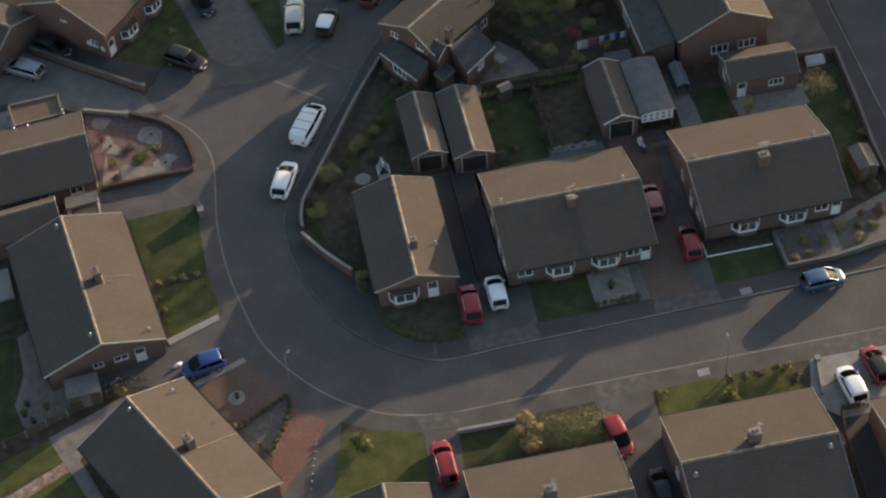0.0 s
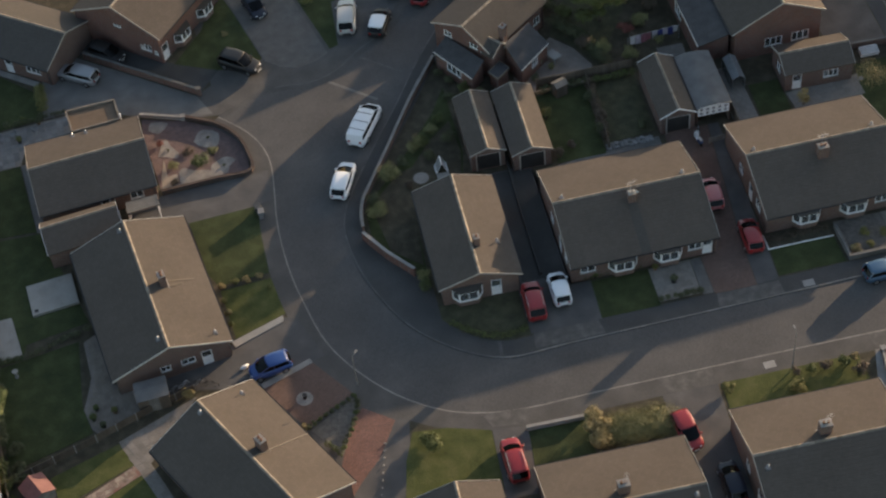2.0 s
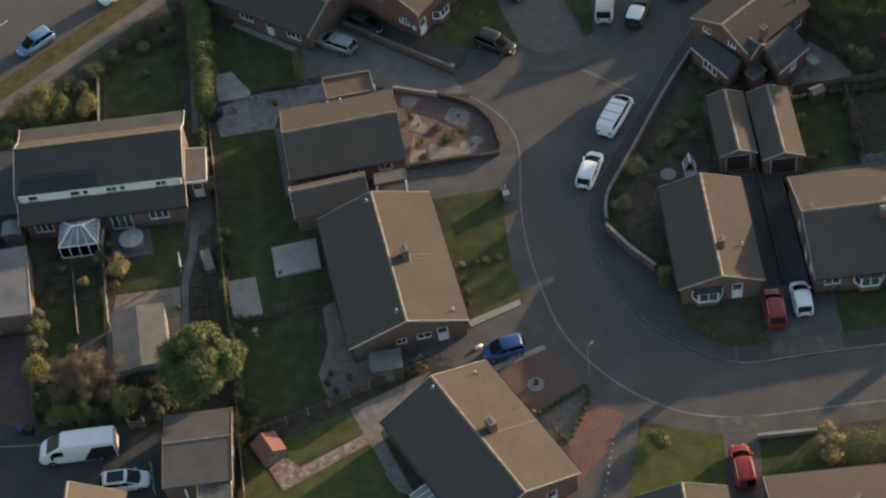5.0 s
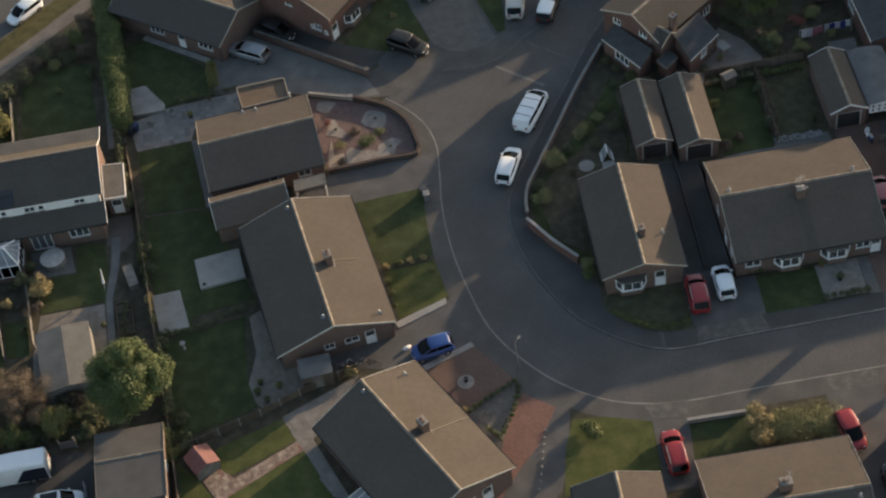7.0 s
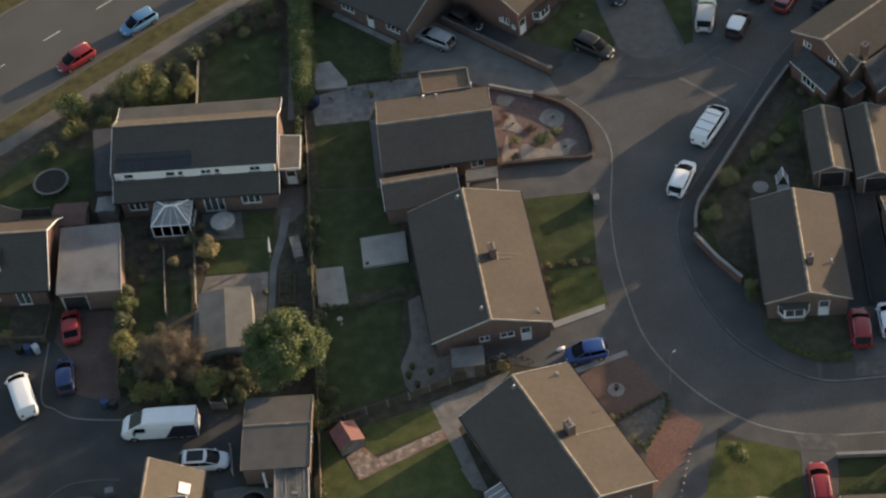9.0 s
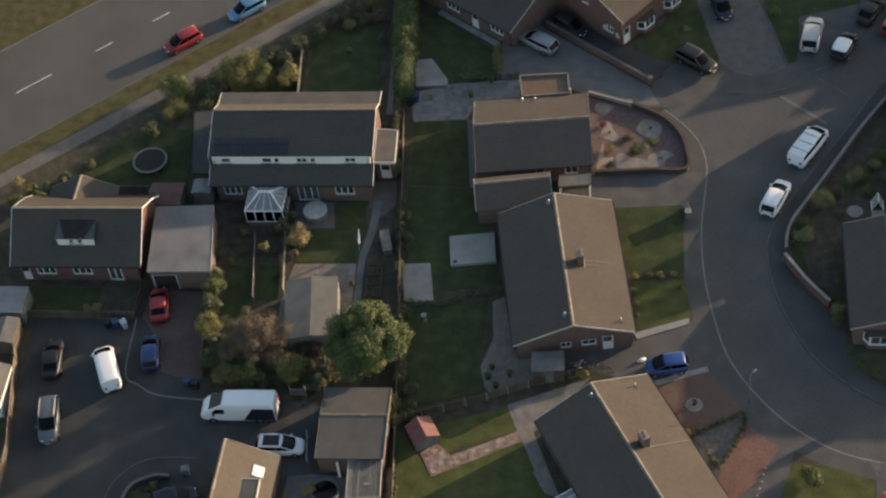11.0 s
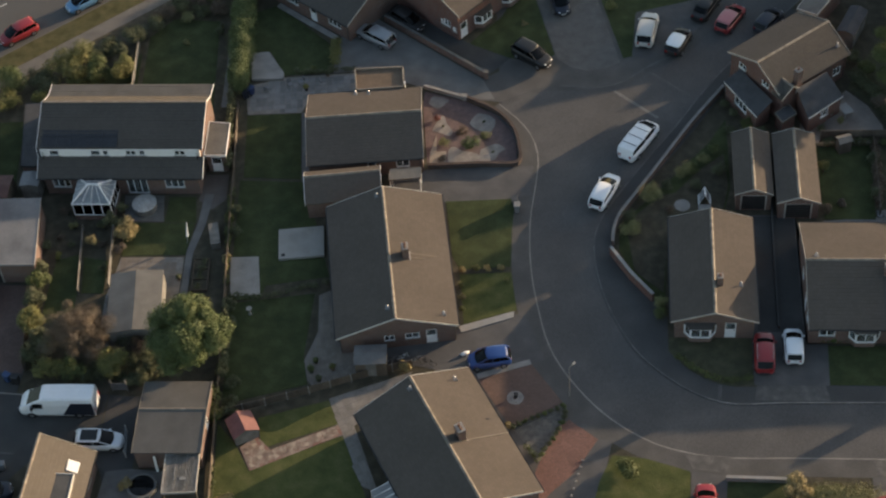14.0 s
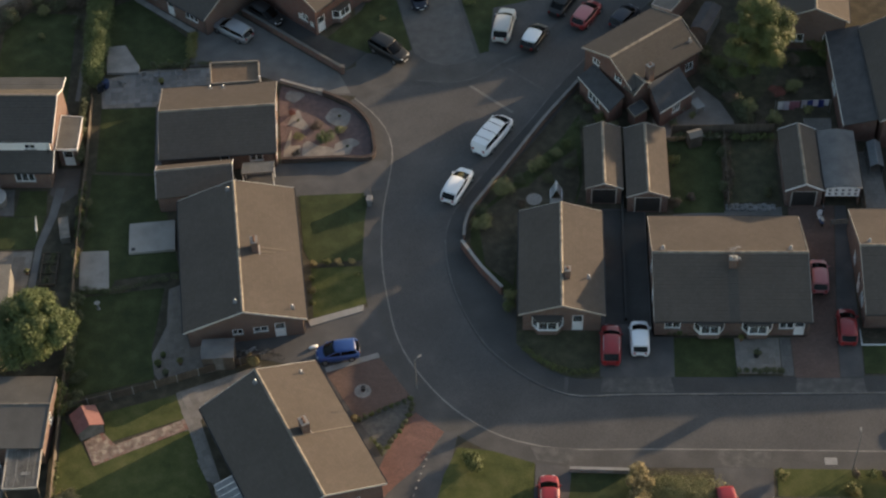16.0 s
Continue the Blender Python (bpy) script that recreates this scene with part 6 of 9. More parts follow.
tagged(part("bed_edging", bm, WHITE, None), label="white painted edging round a raised bed", category="edging")
fence("brown timber fence beside a dark passage", [(49.3, -13.6), (48.7, -16.0), (48.0, -26.0)], 1.1)
fence("brown timber fence across the end of a drive", [(49.35, -13.5), (50.9, -13.5)], 0.8)
fence("dark timber back garden fence", [(28.2, 31.0), (38.0, 31.2)], 1.6)
fence("dark timber back garden fence", [(33.0, 21.5), (33.2, 31.0)], 1.2)
fence("dark timber back garden fence", [(45.5, 20.0), (45.6, 29.0)], 1.5)
fence("weathered timber fence between back gardens", [(-29.5, 36.0), (-28.6, 26.4), (-27.2, 10.5), (-26.2, -0.8), (-25.4, -10.3), (-24.6, -19)], 1.15)
fence("post-and-board fence between two back gardens", [(-25.7, -2.4), (-18.2, 0.2), (-12.8, 2.3), (-9.3, 3.3)], 1.0, posts=CONCRETE)
fence("timber fence between back gardens", [(-39.8, 23.4), (-38.9, 16), (-38.4, 12.0)], 0.95, GREY_WOOD)
fence("thin timber fence between back gardens", [(-42.3, 19.2), (-41.2, 11.3)], 0.8, GREY_WOOD)
fence("timber fence beside a brown drive", [(-46.0, 15.4), (-44.4, 2.4)], 1.5)
fence("slim timber fence between back gardens", [(-41.5, 46.4), (-40.7, 35.2)], 1.1, GREY_WOOD)
hedge("dark straggling hedge between two back lawns", [(-26.6, 11.0), (-24.0, 10.9), (-19.0, 12.4), (-17.9, 12.6)], 0.7, 0.7, LEAF_DARK, 31, 130, 0.08)
fence("tall timber fence beside a close", [(-64.0, 8.9), (-62.4, 3.5), (-60.6, -6.3), (-60.0, -18)], 1.4)
fence("dark timber fence across a front garden", [(-62.6, 8.95), (-52.3, 8.95)], 1.1)
fence("timber fence beside a front garden", [(-52.25, 13.0), (-52.3, 9.1)], 0.9)
fence("timber fence behind a lawn", [(-61.0, 24.9), (-54.2, 24.9)], 1.2, GREY_WOOD)

# ---------- houses ----------
W_ = lambda u, w=1.4, z=0.95, h=1.05: (u, w, z, h, "window")
hl = house("bungalow", "large brown-tiled bungalow with its gable to a drive", -11.95, 13.3, 99.2 - 180, 16.0, 10.95, 2.2, 4.2,
      {"e": [(-0.75, 0.95, 1.0, 0.75, "window"), (1.3, 1.3, 1.0, 0.75, "window"), (3.0, 0.95, 0.1, 1.85, "door")], "n": [W_(-4, 2.0), W_(3, 2.0), W_(6.2, 1.0)], "s": [W_(-5, 1.8), W_(0, 1.5), (4, 1.5, 0.1, 1.9, "window")]},
      [(0.4, 1.5, 3.1, 5.0, 0.85, 0.6)], [(-7.0, -0.6), (6.6, -0.6), (6.9, 4.3)], verge=PALE_VERGE)
for xa, xb, yb in ((0.02, 0.20, 4.3), (0.52, 0.66, 3.3), (0.74, 0.84, 2.7)):
    bm = bmesh.new()
    slope(bm, xa, xb, yb, 4.23 - 0.365 * yb, 1.9, 4.23 - 0.365 * 1.9, thick=0.04, lap=0.006)
    part("lichen_streak", bm, TILE_BUFF, hl, "pale washed streak below the chimney")
hb = house("bungalow", "large brown-tiled bungalow set at an angle to the bend", -5.45, -7.35, -61.4, 14.3, 10.8, 2.4, 4.5,
      {"w": [W_(0, 1.0)], "e": [W_(0.8, 0.9), (2.5, 1.0, 0.1, 1.95, "door"), W_(-2.5, 1.6)], "n": [W_(-4, 2.2), W_(1.5, 2.2), (-0.8, 1.0, 0.1, 1.95, "door")], "s": [W_(-3, 1.6), W_(3, 1.6)]},
      [(0.2, 1.3, 3.4, 5.3, 0.9, 0.65)], [(-6.0, 3.6), (-6.0, -0.5)], verge=PALE_VERGE)
bm = bmesh.new()
slope(bm, 0.62, 0.72, 5.4, 2.45, 0.0, 4.55)
part("party_strip", bm, RIDGE_TILE, hb, "mortar-bedded strip down the tiles")
house("bungalow", "small bungalow with a bay window and white front door", 17.2, 12.9, 90, 12.3, 7.65, 2.36, 3.66,
      {"w": [(-1.25, 2.7, 0.85, 1.2, "bay"), (1.4, 0.95, 0.1, 2.05, "door")], "e": [W_(-1.5, 1.6), W_(1.6, 1.2)], "n": [W_(-3, 1.4), W_(2, 1.0)], "s": [W_(-2, 1.2), W_(3.6, 0.8)]},
      [(-2.6, -0.5, 2.9, 4.5, 0.6, 0.5, 1)], [(-2.3, -2.4)])
he = house("semi_detached_bungalow", "pair of semi-detached bungalows under one brown-tiled roof", 32.1, 12.25, 0.2, 13.75, 12.4, 2.4, 4.55,
      {"s": [(-2.0, 2.6, 0.98, 1.2, "bay"), (2.2, 2.6, 0.98, 1.2, "bay"), (4.75, 1.3, 0.95, 1.0, "window"), (5.9, 0.9, 0.1, 2.0, "door"), (-5.2, 1.4, 1.0, 0.9, "window")], "n": [W_(-4, 1.8), W_(3.6, 1.8)], "w": [(2, 0.9, 0.1, 2.0, "door"), W_(-1, 1.0), W_(4, 0.9)], "e": [W_(-2, 1.2), W_(2.4, 0.9)]},
      [(0.15, -1.2, 3.5, 5.15, 0.7, 0.6, 2, True)], [(-5.9, 0.5), (5.4, 0.5)], verge=CREAM)
bm = bmesh.new()
slope(bm, -0.3, 0.6, -6.1, 2.46, -1.55, 4.04, thick=0.04, lap=0.006)
part("washed_tiles", bm, TILE_GREY, he, "greyer washed tiles below the chimney")
house("semi_detached_bungalow", "pair of semi-detached bungalows under one brown-tiled roof", 50.45, 13.2, 0.5, 13.6, 12.4, 2.4, 4.55,
      {"s": [(-2.9, 2.6, 0.98, 1.2, "bay"), (1.6, 2.6, 0.98, 1.2, "bay"), (4.3, 1.3, 0.95, 1.0, "window"), (5.7, 0.9, 0.1, 2.0, "door")], "n": [W_(-4, 1.8), W_(3.6, 1.8)], "w": [(1.5, 0.9, 0.1, 2.0, "door"), W_(-1.2, 1.0), W_(3.6, 1.2)], "e": [W_(-2, 1.2), W_(2.4, 0.9)]},
      [(-0.05, -1.5, 3.4, 5.3, 0.95, 0.7, 2)], [(-5.9, 0.5), (5.4, 0.5)], verge=CREAM)
house("semi_detached_bungalow", "pair of semi-detached bungalows beside a sunny lawn", 40.45, -18.15, -0.5, 12.95, 12.1, 2.4, 4.5,
      {"n": [W_(-4, 2.0), W_(0.5, 1.2), W_(4, 2.0)], "w": [(2.0, 0.9, 0.1, 2.0, "door"), W_(-1, 1.0), W_(4, 1.4)], "s": [W_(-3, 1.6), W_(3, 1.6)]},
      [(-0.2, 0.9, 3.6, 5.5, 0.95, 0.7, 2)], [(-5.6, -1.2), (5.5, -1.0)], verge=CREAM)
house("semi_detached_bungalow", "pair of semi-detached bungalows behind a clipped hedge", 23.4, -19.5, -0.6, 12.6, 12.1, 2.4, 4.5,
      {"n": [W_(-4, 2.0), W_(0.5, 1.2), W_(4, 2.0)], "e": [(2.0, 0.9, 0.1, 2.0, "door"), W_(-1, 1.0)], "s": [W_(-3, 1.6), W_(3, 1.6)]},
      [(-0.2, 0.9, 3.6, 5.5, 0.95, 0.7, 2)], [(5.3, -0.8)], verge=CREAM)
house("bungalow", "small gabled bungalow behind a rounded lawn", 10.5, -20.2, 90, 12.6, 7.4, 2.4, 3.65, {"e": [(1.6, 2.0, 0.8, 1.1, "window"), (-1.4, 0.95, 0.1, 2.0, "door")], "s": [W_(0, 1.2)]}, [(2.6, -0.5, 2.9, 4.5, 0.6, 0.5, 1)])
house("semi_detached_bungalow", "pair of semi-detached bungalows beside a pale drive", 57.3, -20.6, -0.5, 12.6, 12.0, 2.4, 4.5, {"n": [W_(-4, 2.0), W_(3, 2.0)], "w": [W_(-1, 1.0), W_(3, 1.2)]}, [(0, 0.9, 3.6, 5.5, 0.95, 0.7, 2)], verge=CREAM)
house("bungalow", "brown-tiled bungalow facing a slate front garden", -15.95, 31.0, 5.4, 11.3, 9.85, 2.35, 4.0,
      {"e": [(-0.6, 2.0, 0.8, 1.1, "window"), (-3.4, 0.95, 0.1, 1.95, "door"), W_(2.6, 1.3)], "s": [W_(3.6, 1.3), (0.6, 0.9, 0.1, 1.95, "door")], "n": [W_(-2, 1.2)], "w": [W_(-2, 1.6), W_(2, 1.6)]}, (), [(-0.9, 4.3), (0.4, 4.2)])
house("garage", "attached garage with a shallow tiled roof", -17.35, 23.3, 7.4, 7.3, 4.3, 2.15, 3.2, {"e": [(0, 2.3, 0.02, 1.95, "garage")], "w": [W_(0, 0.9)]}, category="garage", roff=0.5, over=0.2, verge=WHITE, gutters=False)
house("garage", "detached brick garage with a brown-tiled roof", 21.35, 26.1, 90, 8.1, 3.6, 2.2, 2.95, {"w": [(0, 2.3, 0.02, 1.95, "garage")], "e": []}, category="garage", over=0.18, verge=CREAM, gutters=False, group="pair of detached garages")
house("garage", "detached brick garage with a brown-tiled roof", 25.4, 25.5, 90, 9.0, 4.05, 2.2, 3.0, {"w": [(0, 2.4, 0.02, 1.95, "garage")], "e": []}, category="garage", over=0.18, verge=CREAM, gutters=False, group="pair of detached garages")
house("garage", "detached garage with white verges beside an annex", 39.95, 25.8, 90, 8.0, 3.7, 2.25, 3.15, {"w": [(0, 2.3, 0.02, 1.95, "garage")], "s": []}, category="garage", over=0.18, verge=WHITE, gutters=False)
house("house", "two-storey brick house with a brown-tiled roof and low side room", 52.2, 36.2, 92, 13.2, 9.6, 4.4, 6.5, {"w": [W_(-0.4, 1.8, 1.0, 1.1), W_(2.4, 1.8, 1.0, 1.1)], "n": []}, [], roff=-0.3, ez2=3.7, brick=BRICK_RED, verge=CREAM)
house("garage", "brick outbuilding with a tiled roof and white windows", 54.8, 26.1, -1.0, 7.0, 4.4, 2.3, 3.3, {"s": [(-2.2, 0.9, 0.1, 1.9, "door"), (1.2, 1.5, 0.9, 0.9, "window")], "w": [W_(0, 1.0)]}, category="outbuilding", over=0.2, brick=BRICK_BROWN, verge=CREAM, gutters=False)
house("house", "tiled house roof beyond the back gardens", 43.2, 48.4, 86, 10.0, 7.0, 4.0, 5.6, {"w": [W_(-1.5, 1.4, 1.0), W_(1.8, 1.4, 1.0)]}, brick=BRICK_BROWN)
# TILE_GREY puts the softer light here into a brown roof's colour
house("house", "brick chalet house with a brown-tiled roof and low lean-tos", 25.55, 39.9, 39, 9.3, 7.5, 3.4, 5.3,
      {"w": [W_(-1.7, 1.0, 2.75, 0.75), W_(1.6, 1.0, 2.85, 0.75)], "s": [W_(3.4, 1.0, 1.0, 1.0)], "n": [W_(0, 1.6, 1.0, 1.1)]}, [(-2.3, -3.65, 2.6, 5.3, 0.65, 0.55, 1)], [(3.9, -2.6)], roff=-0.35, ez2=3.7, tile=TILE_GREY, brick=BRICK_RED, verge=CREAM)


def lean_to_room(label, o0, o1, i1, i0, zo, zi, win=2.0):
    """A single-storey room with a roof falling from the house wall (i0, i1) to its outer wall (o0, o1)."""
    root = thing("extension", label, "extension", o0[0], o0[1])
    P = [Vector((p[0] - o0[0], p[1] - o0[1], 0)) for p in (o0, o1, i1, i0)]
    zs = (zo, zo, zi, zi)
    bm = bmesh.new()
    hi = [bm.verts.new(p + Vector((0, 0, z))) for p, z in zip(P, zs)]
    lo = [bm.verts.new(p + Vector((0, 0, z - 0.12))) for p, z in zip(P, zs)]
    bm.faces.new(hi)
    bm.faces.new(lo[::-1])
    for k in range(4):
        bm.faces.new((lo[k], lo[(k + 1) % 4], hi[(k + 1) % 4], hi[k]))
    part("roof", bm, DARK_SLATE, root)
    c = sum(P, Vector()) / 4
    Q = [c + (p - c) * 0.93 for p in P]
    d = (Q[1] - Q[0]).normalized()
    ln = (Q[1] - Q[0]).length
    m = Matrix.Translation((Q[0] + Q[1]) / 2) @ Matrix.Rotation(math.atan2(d.y, d.x), 4, "Z")
    bm = bmesh.new()
    box(bm, -ln / 2, ln / 2, 0, 0.2, 0, 0.9, m)
    box(bm, -ln / 2, -win / 2, 0, 0.2, 0.9, zo - 0.13, m)
    box(bm, win / 2, ln / 2, 0, 0.2, 0.9, zo - 0.13, m)
    bmesh.ops.remove_doubles(bm, verts=bm.verts[:], dist=0.0005)
    part("wall", bm, BRICK_RED, root)
    window_unit(root, m @ pose(0, 0.05, 0.9), win, zo - 1.04, 2)
    for p, q in ((Q[1], Q[2]), (Q[3], Q[0])):
        t = (q - p).normalized()
        nrm = Vector((-t.y, t.x, 0)) * 0.2
        zp, zq = (zo, zi) if p is Q[1] else (zi, zo)
        bm = bmesh.new()
        e = t * 0.21
        pa, qa = (p + e, q) if p is Q[1] else (p, q - e)
        v = [bm.verts.new(w) for w in (pa, qa, qa + Vector((0, 0, zq - 0.14)), pa + Vector((0, 0, zp - 0.14)), pa + nrm, qa + nrm, qa + nrm + Vector((0, 0, zq - 0.14)), pa + nrm + Vector((0, 0, zp - 0.14)))]
        for f in ((0, 1, 2, 3), (7, 6, 5, 4), (0, 4, 5, 1), (1, 5, 6, 2), (2, 6, 7, 3), (3, 7, 4, 0)):
            bm.faces.new([v[i] for i in f])
        part("side_wall", bm, BRICK_RED, root)
    bm = bmesh.new()
    m2 = Matrix.Translation((P[0] + P[1]) / 2) @ Matrix.Rotation(math.atan2(d.y, d.x), 4, "Z")
    l2 = (P[1] - P[0]).length
    box(bm, -l2 / 2, l2 / 2, -0.06, -0.004, zo - 0.13, zo + 0.01, m2)
    part("fascia", bm, PALE_VERGE, root)
    return root


lean_to_room("dark-roofed front lean-to in red brick with a white window", (19.2, 37.2), (22.1, 32.3), (23.65, 33.95), (20.75, 38.5), 2.2, 2.75)
# lengthened to y 43.3 to block a streak of sun
lean_to_room("dark-roofed side room along a red brick house", (44.1, 43.3), (44.4, 30.0), (47.75, 30.0), (47.35, 43.3), 2.6, 3.5)
lean_to_room("dark-roofed rear lean-to in red brick", (27.0, 32.05), (30.5, 35.1), (29.05, 37.4), (25.95, 35.0), 2.25, 3.38, 1.0)
# TILE_GREY again, matching the house's dimmed roof colour
house("cross_gable", "small brick cross gable under a chimney", 25.1, 35.2, -51, 1.5, 2.7, 2.95, 4.0, {}, category="extension", over=0.12, tile=TILE_GREY, brick=BRICK_RED, verge=CREAM, gutters=False)
flat_roofed("porch", "small brick porch with a dark roof", "porch", [(23.9, 33.2), (24.6, 32.0), (26.0, 33.2), (25.3, 34.4)], 1.8, BRICK_RED, DARK_SLATE, RIDGE_TILE)
shed("dark slate-grey roofed shed behind a brick house", 32.4, 46.3, 66, 4.2, 1.9, 2.0, 2.3, DARK_SLATE, GREY_WOOD, door=False)
flat_roofed("garage", "low garage with a flat brown roof behind a house", "garage", [(26.9, 47.6), (28.8, 46.6), (31.8, 51.2), (29.6, 52.6)], 2.5, BRICK_BROWN, SHED_FELT, CREAM)
house("house", "red brick house with white bay windows and tall gable", -8.3, 53.1, 50, 10.6, 11.2, 3.5, 6.0,
      {"w": [W_(0.2, 0.9, 3.2, 1.0), W_(3.6, 0.9, 1.1, 0.9), W_(2.9, 0.5, 1.1, 0.6), W_(4.6, 0.5, 0.9, 0.6)], "s": [(-4.4, 1.0, 0.1, 2.0, "door"), (-1.6, 2.4, 0.75, 1.1, "bay"), (2.6, 2.4, 0.75, 1.1, "bay")]}, tile=TILE_BROWN, brick=BRICK_RED, verge=CREAM)
house("bungalow", "low brick bungalow with white windows beyond a lawn", -22.5, 53.05, -37, 14.5, 8.2, 2.4, 4.1, {"s": [W_(-1.2, 1.8), W_(5.0, 1.8), (1.9, 0.9, 0.1, 2.0, "door")], "e": []}, tile=TILE_GREY, brick=BRICK_BROWN, verge=CREAM)
house("house", "rendered house with a sunlit roof, skylight and dormer", -37.9, -13.75, 88, 12.0, 4.9, 2.4, 4.7, {"e": [W_(-1.0, 1.4)], "s": [W_(0, 1.6), W_(3.6, 1.2)]}, verge=CREAM, tile=TILE_BUFF, roff=2.0)

# taller houses added out of view beyond the gardens, to cast long shadows across them
# these two are placed from gable-shaped shadows on the tarmac
house("house", "two-storey brick house beyond the parking court", 33.5, 58.8, 34, 5.0, 8.5, 4.2, 6.5, {"w": [W_(0, 1.6, 3.2)], "s": [W_(0, 1.6, 3.2)]})
house("house", "two-storey brick house beyond the parking court", 46.1, 60.4, 34, 10.0, 8.5, 4.6, 6.5, {"w": [W_(0, 1.6, 3.2)], "s": [W_(0, 1.6, 3.2)]})
house("house", "unseen two-storey terrace added to shade the parking court", 37.2, 66.9, -6, 16.0, 8.0, 5.0, 7.4, {"s": [W_(-5, 1.6, 3.2), W_(0, 1.6, 3.2), W_(5, 1.6, 3.2)]})
house("house", "unseen tall house added to shade a brick front", 25.5, 68.0, -6, 6.8, 8.0, 6.2, 9.2, {"s": [W_(-1.6, 1.4, 3.2), W_(1.6, 1.4, 3.2)]})
house("house", "unseen two-storey house added to shade the side road", 85.0, 31.5, 90, 13.0, 8.5, 4.9, 7.0, {"n": [W_(-3, 1.6, 3.2), W_(3, 1.6, 3.2)]})
house("house", "unseen two-storey house added to shade the side road", 85.5, 48.0, 90, 14.0, 8.5, 4.9, 7.0, {"n": [W_(-3, 1.6, 3.2), W_(3, 1.6, 3.2)]})

# chalet house with a long white dormer band
def boarded_face(bm, x0, x1, windows, y, z0, z1, sill, h):
    """An upright boarded front with openings (centre, width) left in it."""
    box(bm, x0, x1, y, y + 0.12, z0, sill)
    box(bm, x0, x1, y, y + 0.12, sill + h, z1)
    a = x0
    for u, w in sorted(windows):
        if u - w / 2 > a:
            box(bm, a, u - w / 2, y, y + 0.12, sill, sill + h)
        a = max(a, u + w / 2)
    box(bm, a, x1, y, y + 0.12, sill, sill + h)


def chalet(name, label, x0, x1, prof, band_i, windows, lower, brick, rear_mats):
    """prof: cross-section (y, z) from the front eave over the ridge to the rear eave; band_i: index of the upright dormer face in it."""
    cx, cy = (x0 + x1) / 2, prof[0][0]
    root = thing(name, label, "house", cx, cy)
    h = (x1 - x0) / 2
    P = [(y - cy, z) for y, z in prof]
    for i in range(len(P) - 1):
        bm = bmesh.new()
        (ya, za), (yb, zb) = P[i], P[i + 1]
        if i == band_i:
            boarded_face(bm, -h + 0.3, h - 0.3, windows, ya, za, zb, za + 0.16, max(0.5, zb - za - 0.3))
            part("dormer_face", bm, WHITE, root, "white boarded dormer front")
            for u, w in windows:
                window_unit(root, pose(u, ya + 0.03, za + 0.16), w - 0.006, max(0.5, zb - za - 0.3), 1 if w > 1 else 0)
        else:
            slope(bm, -h, h, ya, za, yb, zb)
            part("roof_slope", bm, rear_mats.get(i, TILE_GREY), root)
    for s in (-1, 1):
        bm = bmesh.new()
        pts = [(P[0][0] + 0.35, 0)] + [(y, z - 0.12) for y, z in P[:band_i + 1]] + [(y, z - 0.12) for y, z in P[band_i + 1:]] + [(P[-1][0] - 0.3, 0)]
        pts[1] = (P[0][0] + 0.35, P[0][1] + 0.05)
        pts[-2] = (P[-1][0] - 0.3, P[-1][1] - 0.12)
        va = [bm.verts.new((s * (h - 0.55), y, z)) for y, z in pts]
        vb = [bm.verts.new((s * (h - 0.83), y, z)) for y, z in pts]
        fa, fb = bm.faces.new(va), bm.faces.new(vb[::-1])
        for i in range(len(pts)):
            bm.faces.new((va[i], vb[i], vb[(i + 1) % len(pts)], va[(i + 1) % len(pts)]))
        bmesh.ops.triangulate(bm, faces=[fa, fb])
        part("gable_wall", bm, brick, root)
        bm = bmesh.new()
        for (ya, za), (yb, zb) in zip(P[:-1], P[1:]):
            v = [bm.verts.new((s * (h + dx), y, z)) for dx in (0.003, 0.04) for y, z in ((ya, za - 0.1), (ya, za + 0.06), (yb, zb + 0.06), (yb, zb - 0.1))]
            for f in ((0, 1, 2, 3), (7, 6, 5, 4), (0, 4, 5, 1), (1, 5, 6, 2), (2, 6, 7, 3), (3, 7, 4, 0)):
                bm.faces.new([v[i] for i in f])
        part("bargeboard", bm, WHITE, root)
    wall_run(root, 0, -(P[0][0] + 0.35), h - 0.835, P[0][1] + 0.05, lower, brick)
    wall_run(root, 180, P[-1][0] - 0.3, h - 0.835, P[-1][1] - 0.12, [W_(-4, 1.6), W_(3, 1.6)], brick)
    bm = bmesh.new()
    ry, rz_ = max(P, key=lambda p: p[1])
    n = int(2 * h / 0.45)
    for i in range(n):
        a = -h + 2 * h * i / n
        box(bm, a, a + 2 * h / n - 0.01, ry - 0.13, ry + 0.13, rz_ - 0.02, rz_ + 0.07)
    part("ridge_tiles", bm, RIDGE_TILE, root)
    bm = bmesh.new()
    box(bm, -h, h, P[0][0] - 0.115, P[0][0] - 0.004, P[0][1] - 0.1, P[0][1] - 0.02)
    part("gutter", bm, BLACK, root)
    return root


# TILE_BUFF on the strip behind the ridge puts sun into its colour
chalet("chalet_house", "pair of chalet houses with a long white dormer band", -47.3, -31.0, [(23.7, 2.5), (25.6, 3.62), (25.61, 4.62), (30.3, 6.4), (32.1, 5.4), (33.9, 5.3)], 1,
       [(-6.5, 1.0), (-2.4, 1.0), (-1.4, 0.6), (1.1, 1.1), (2.2, 0.6), (5.9, 1.1)], [(-6.0, 1.8, 0.9, 1.1, "window"), (1.5, 2.0, 0.1, 2.0, "window"), (5.2, 1.9, 0.9, 1.1, "window")], BRICK_BROWN, {3: TILE_BUFF, 4: WORK_FELT})
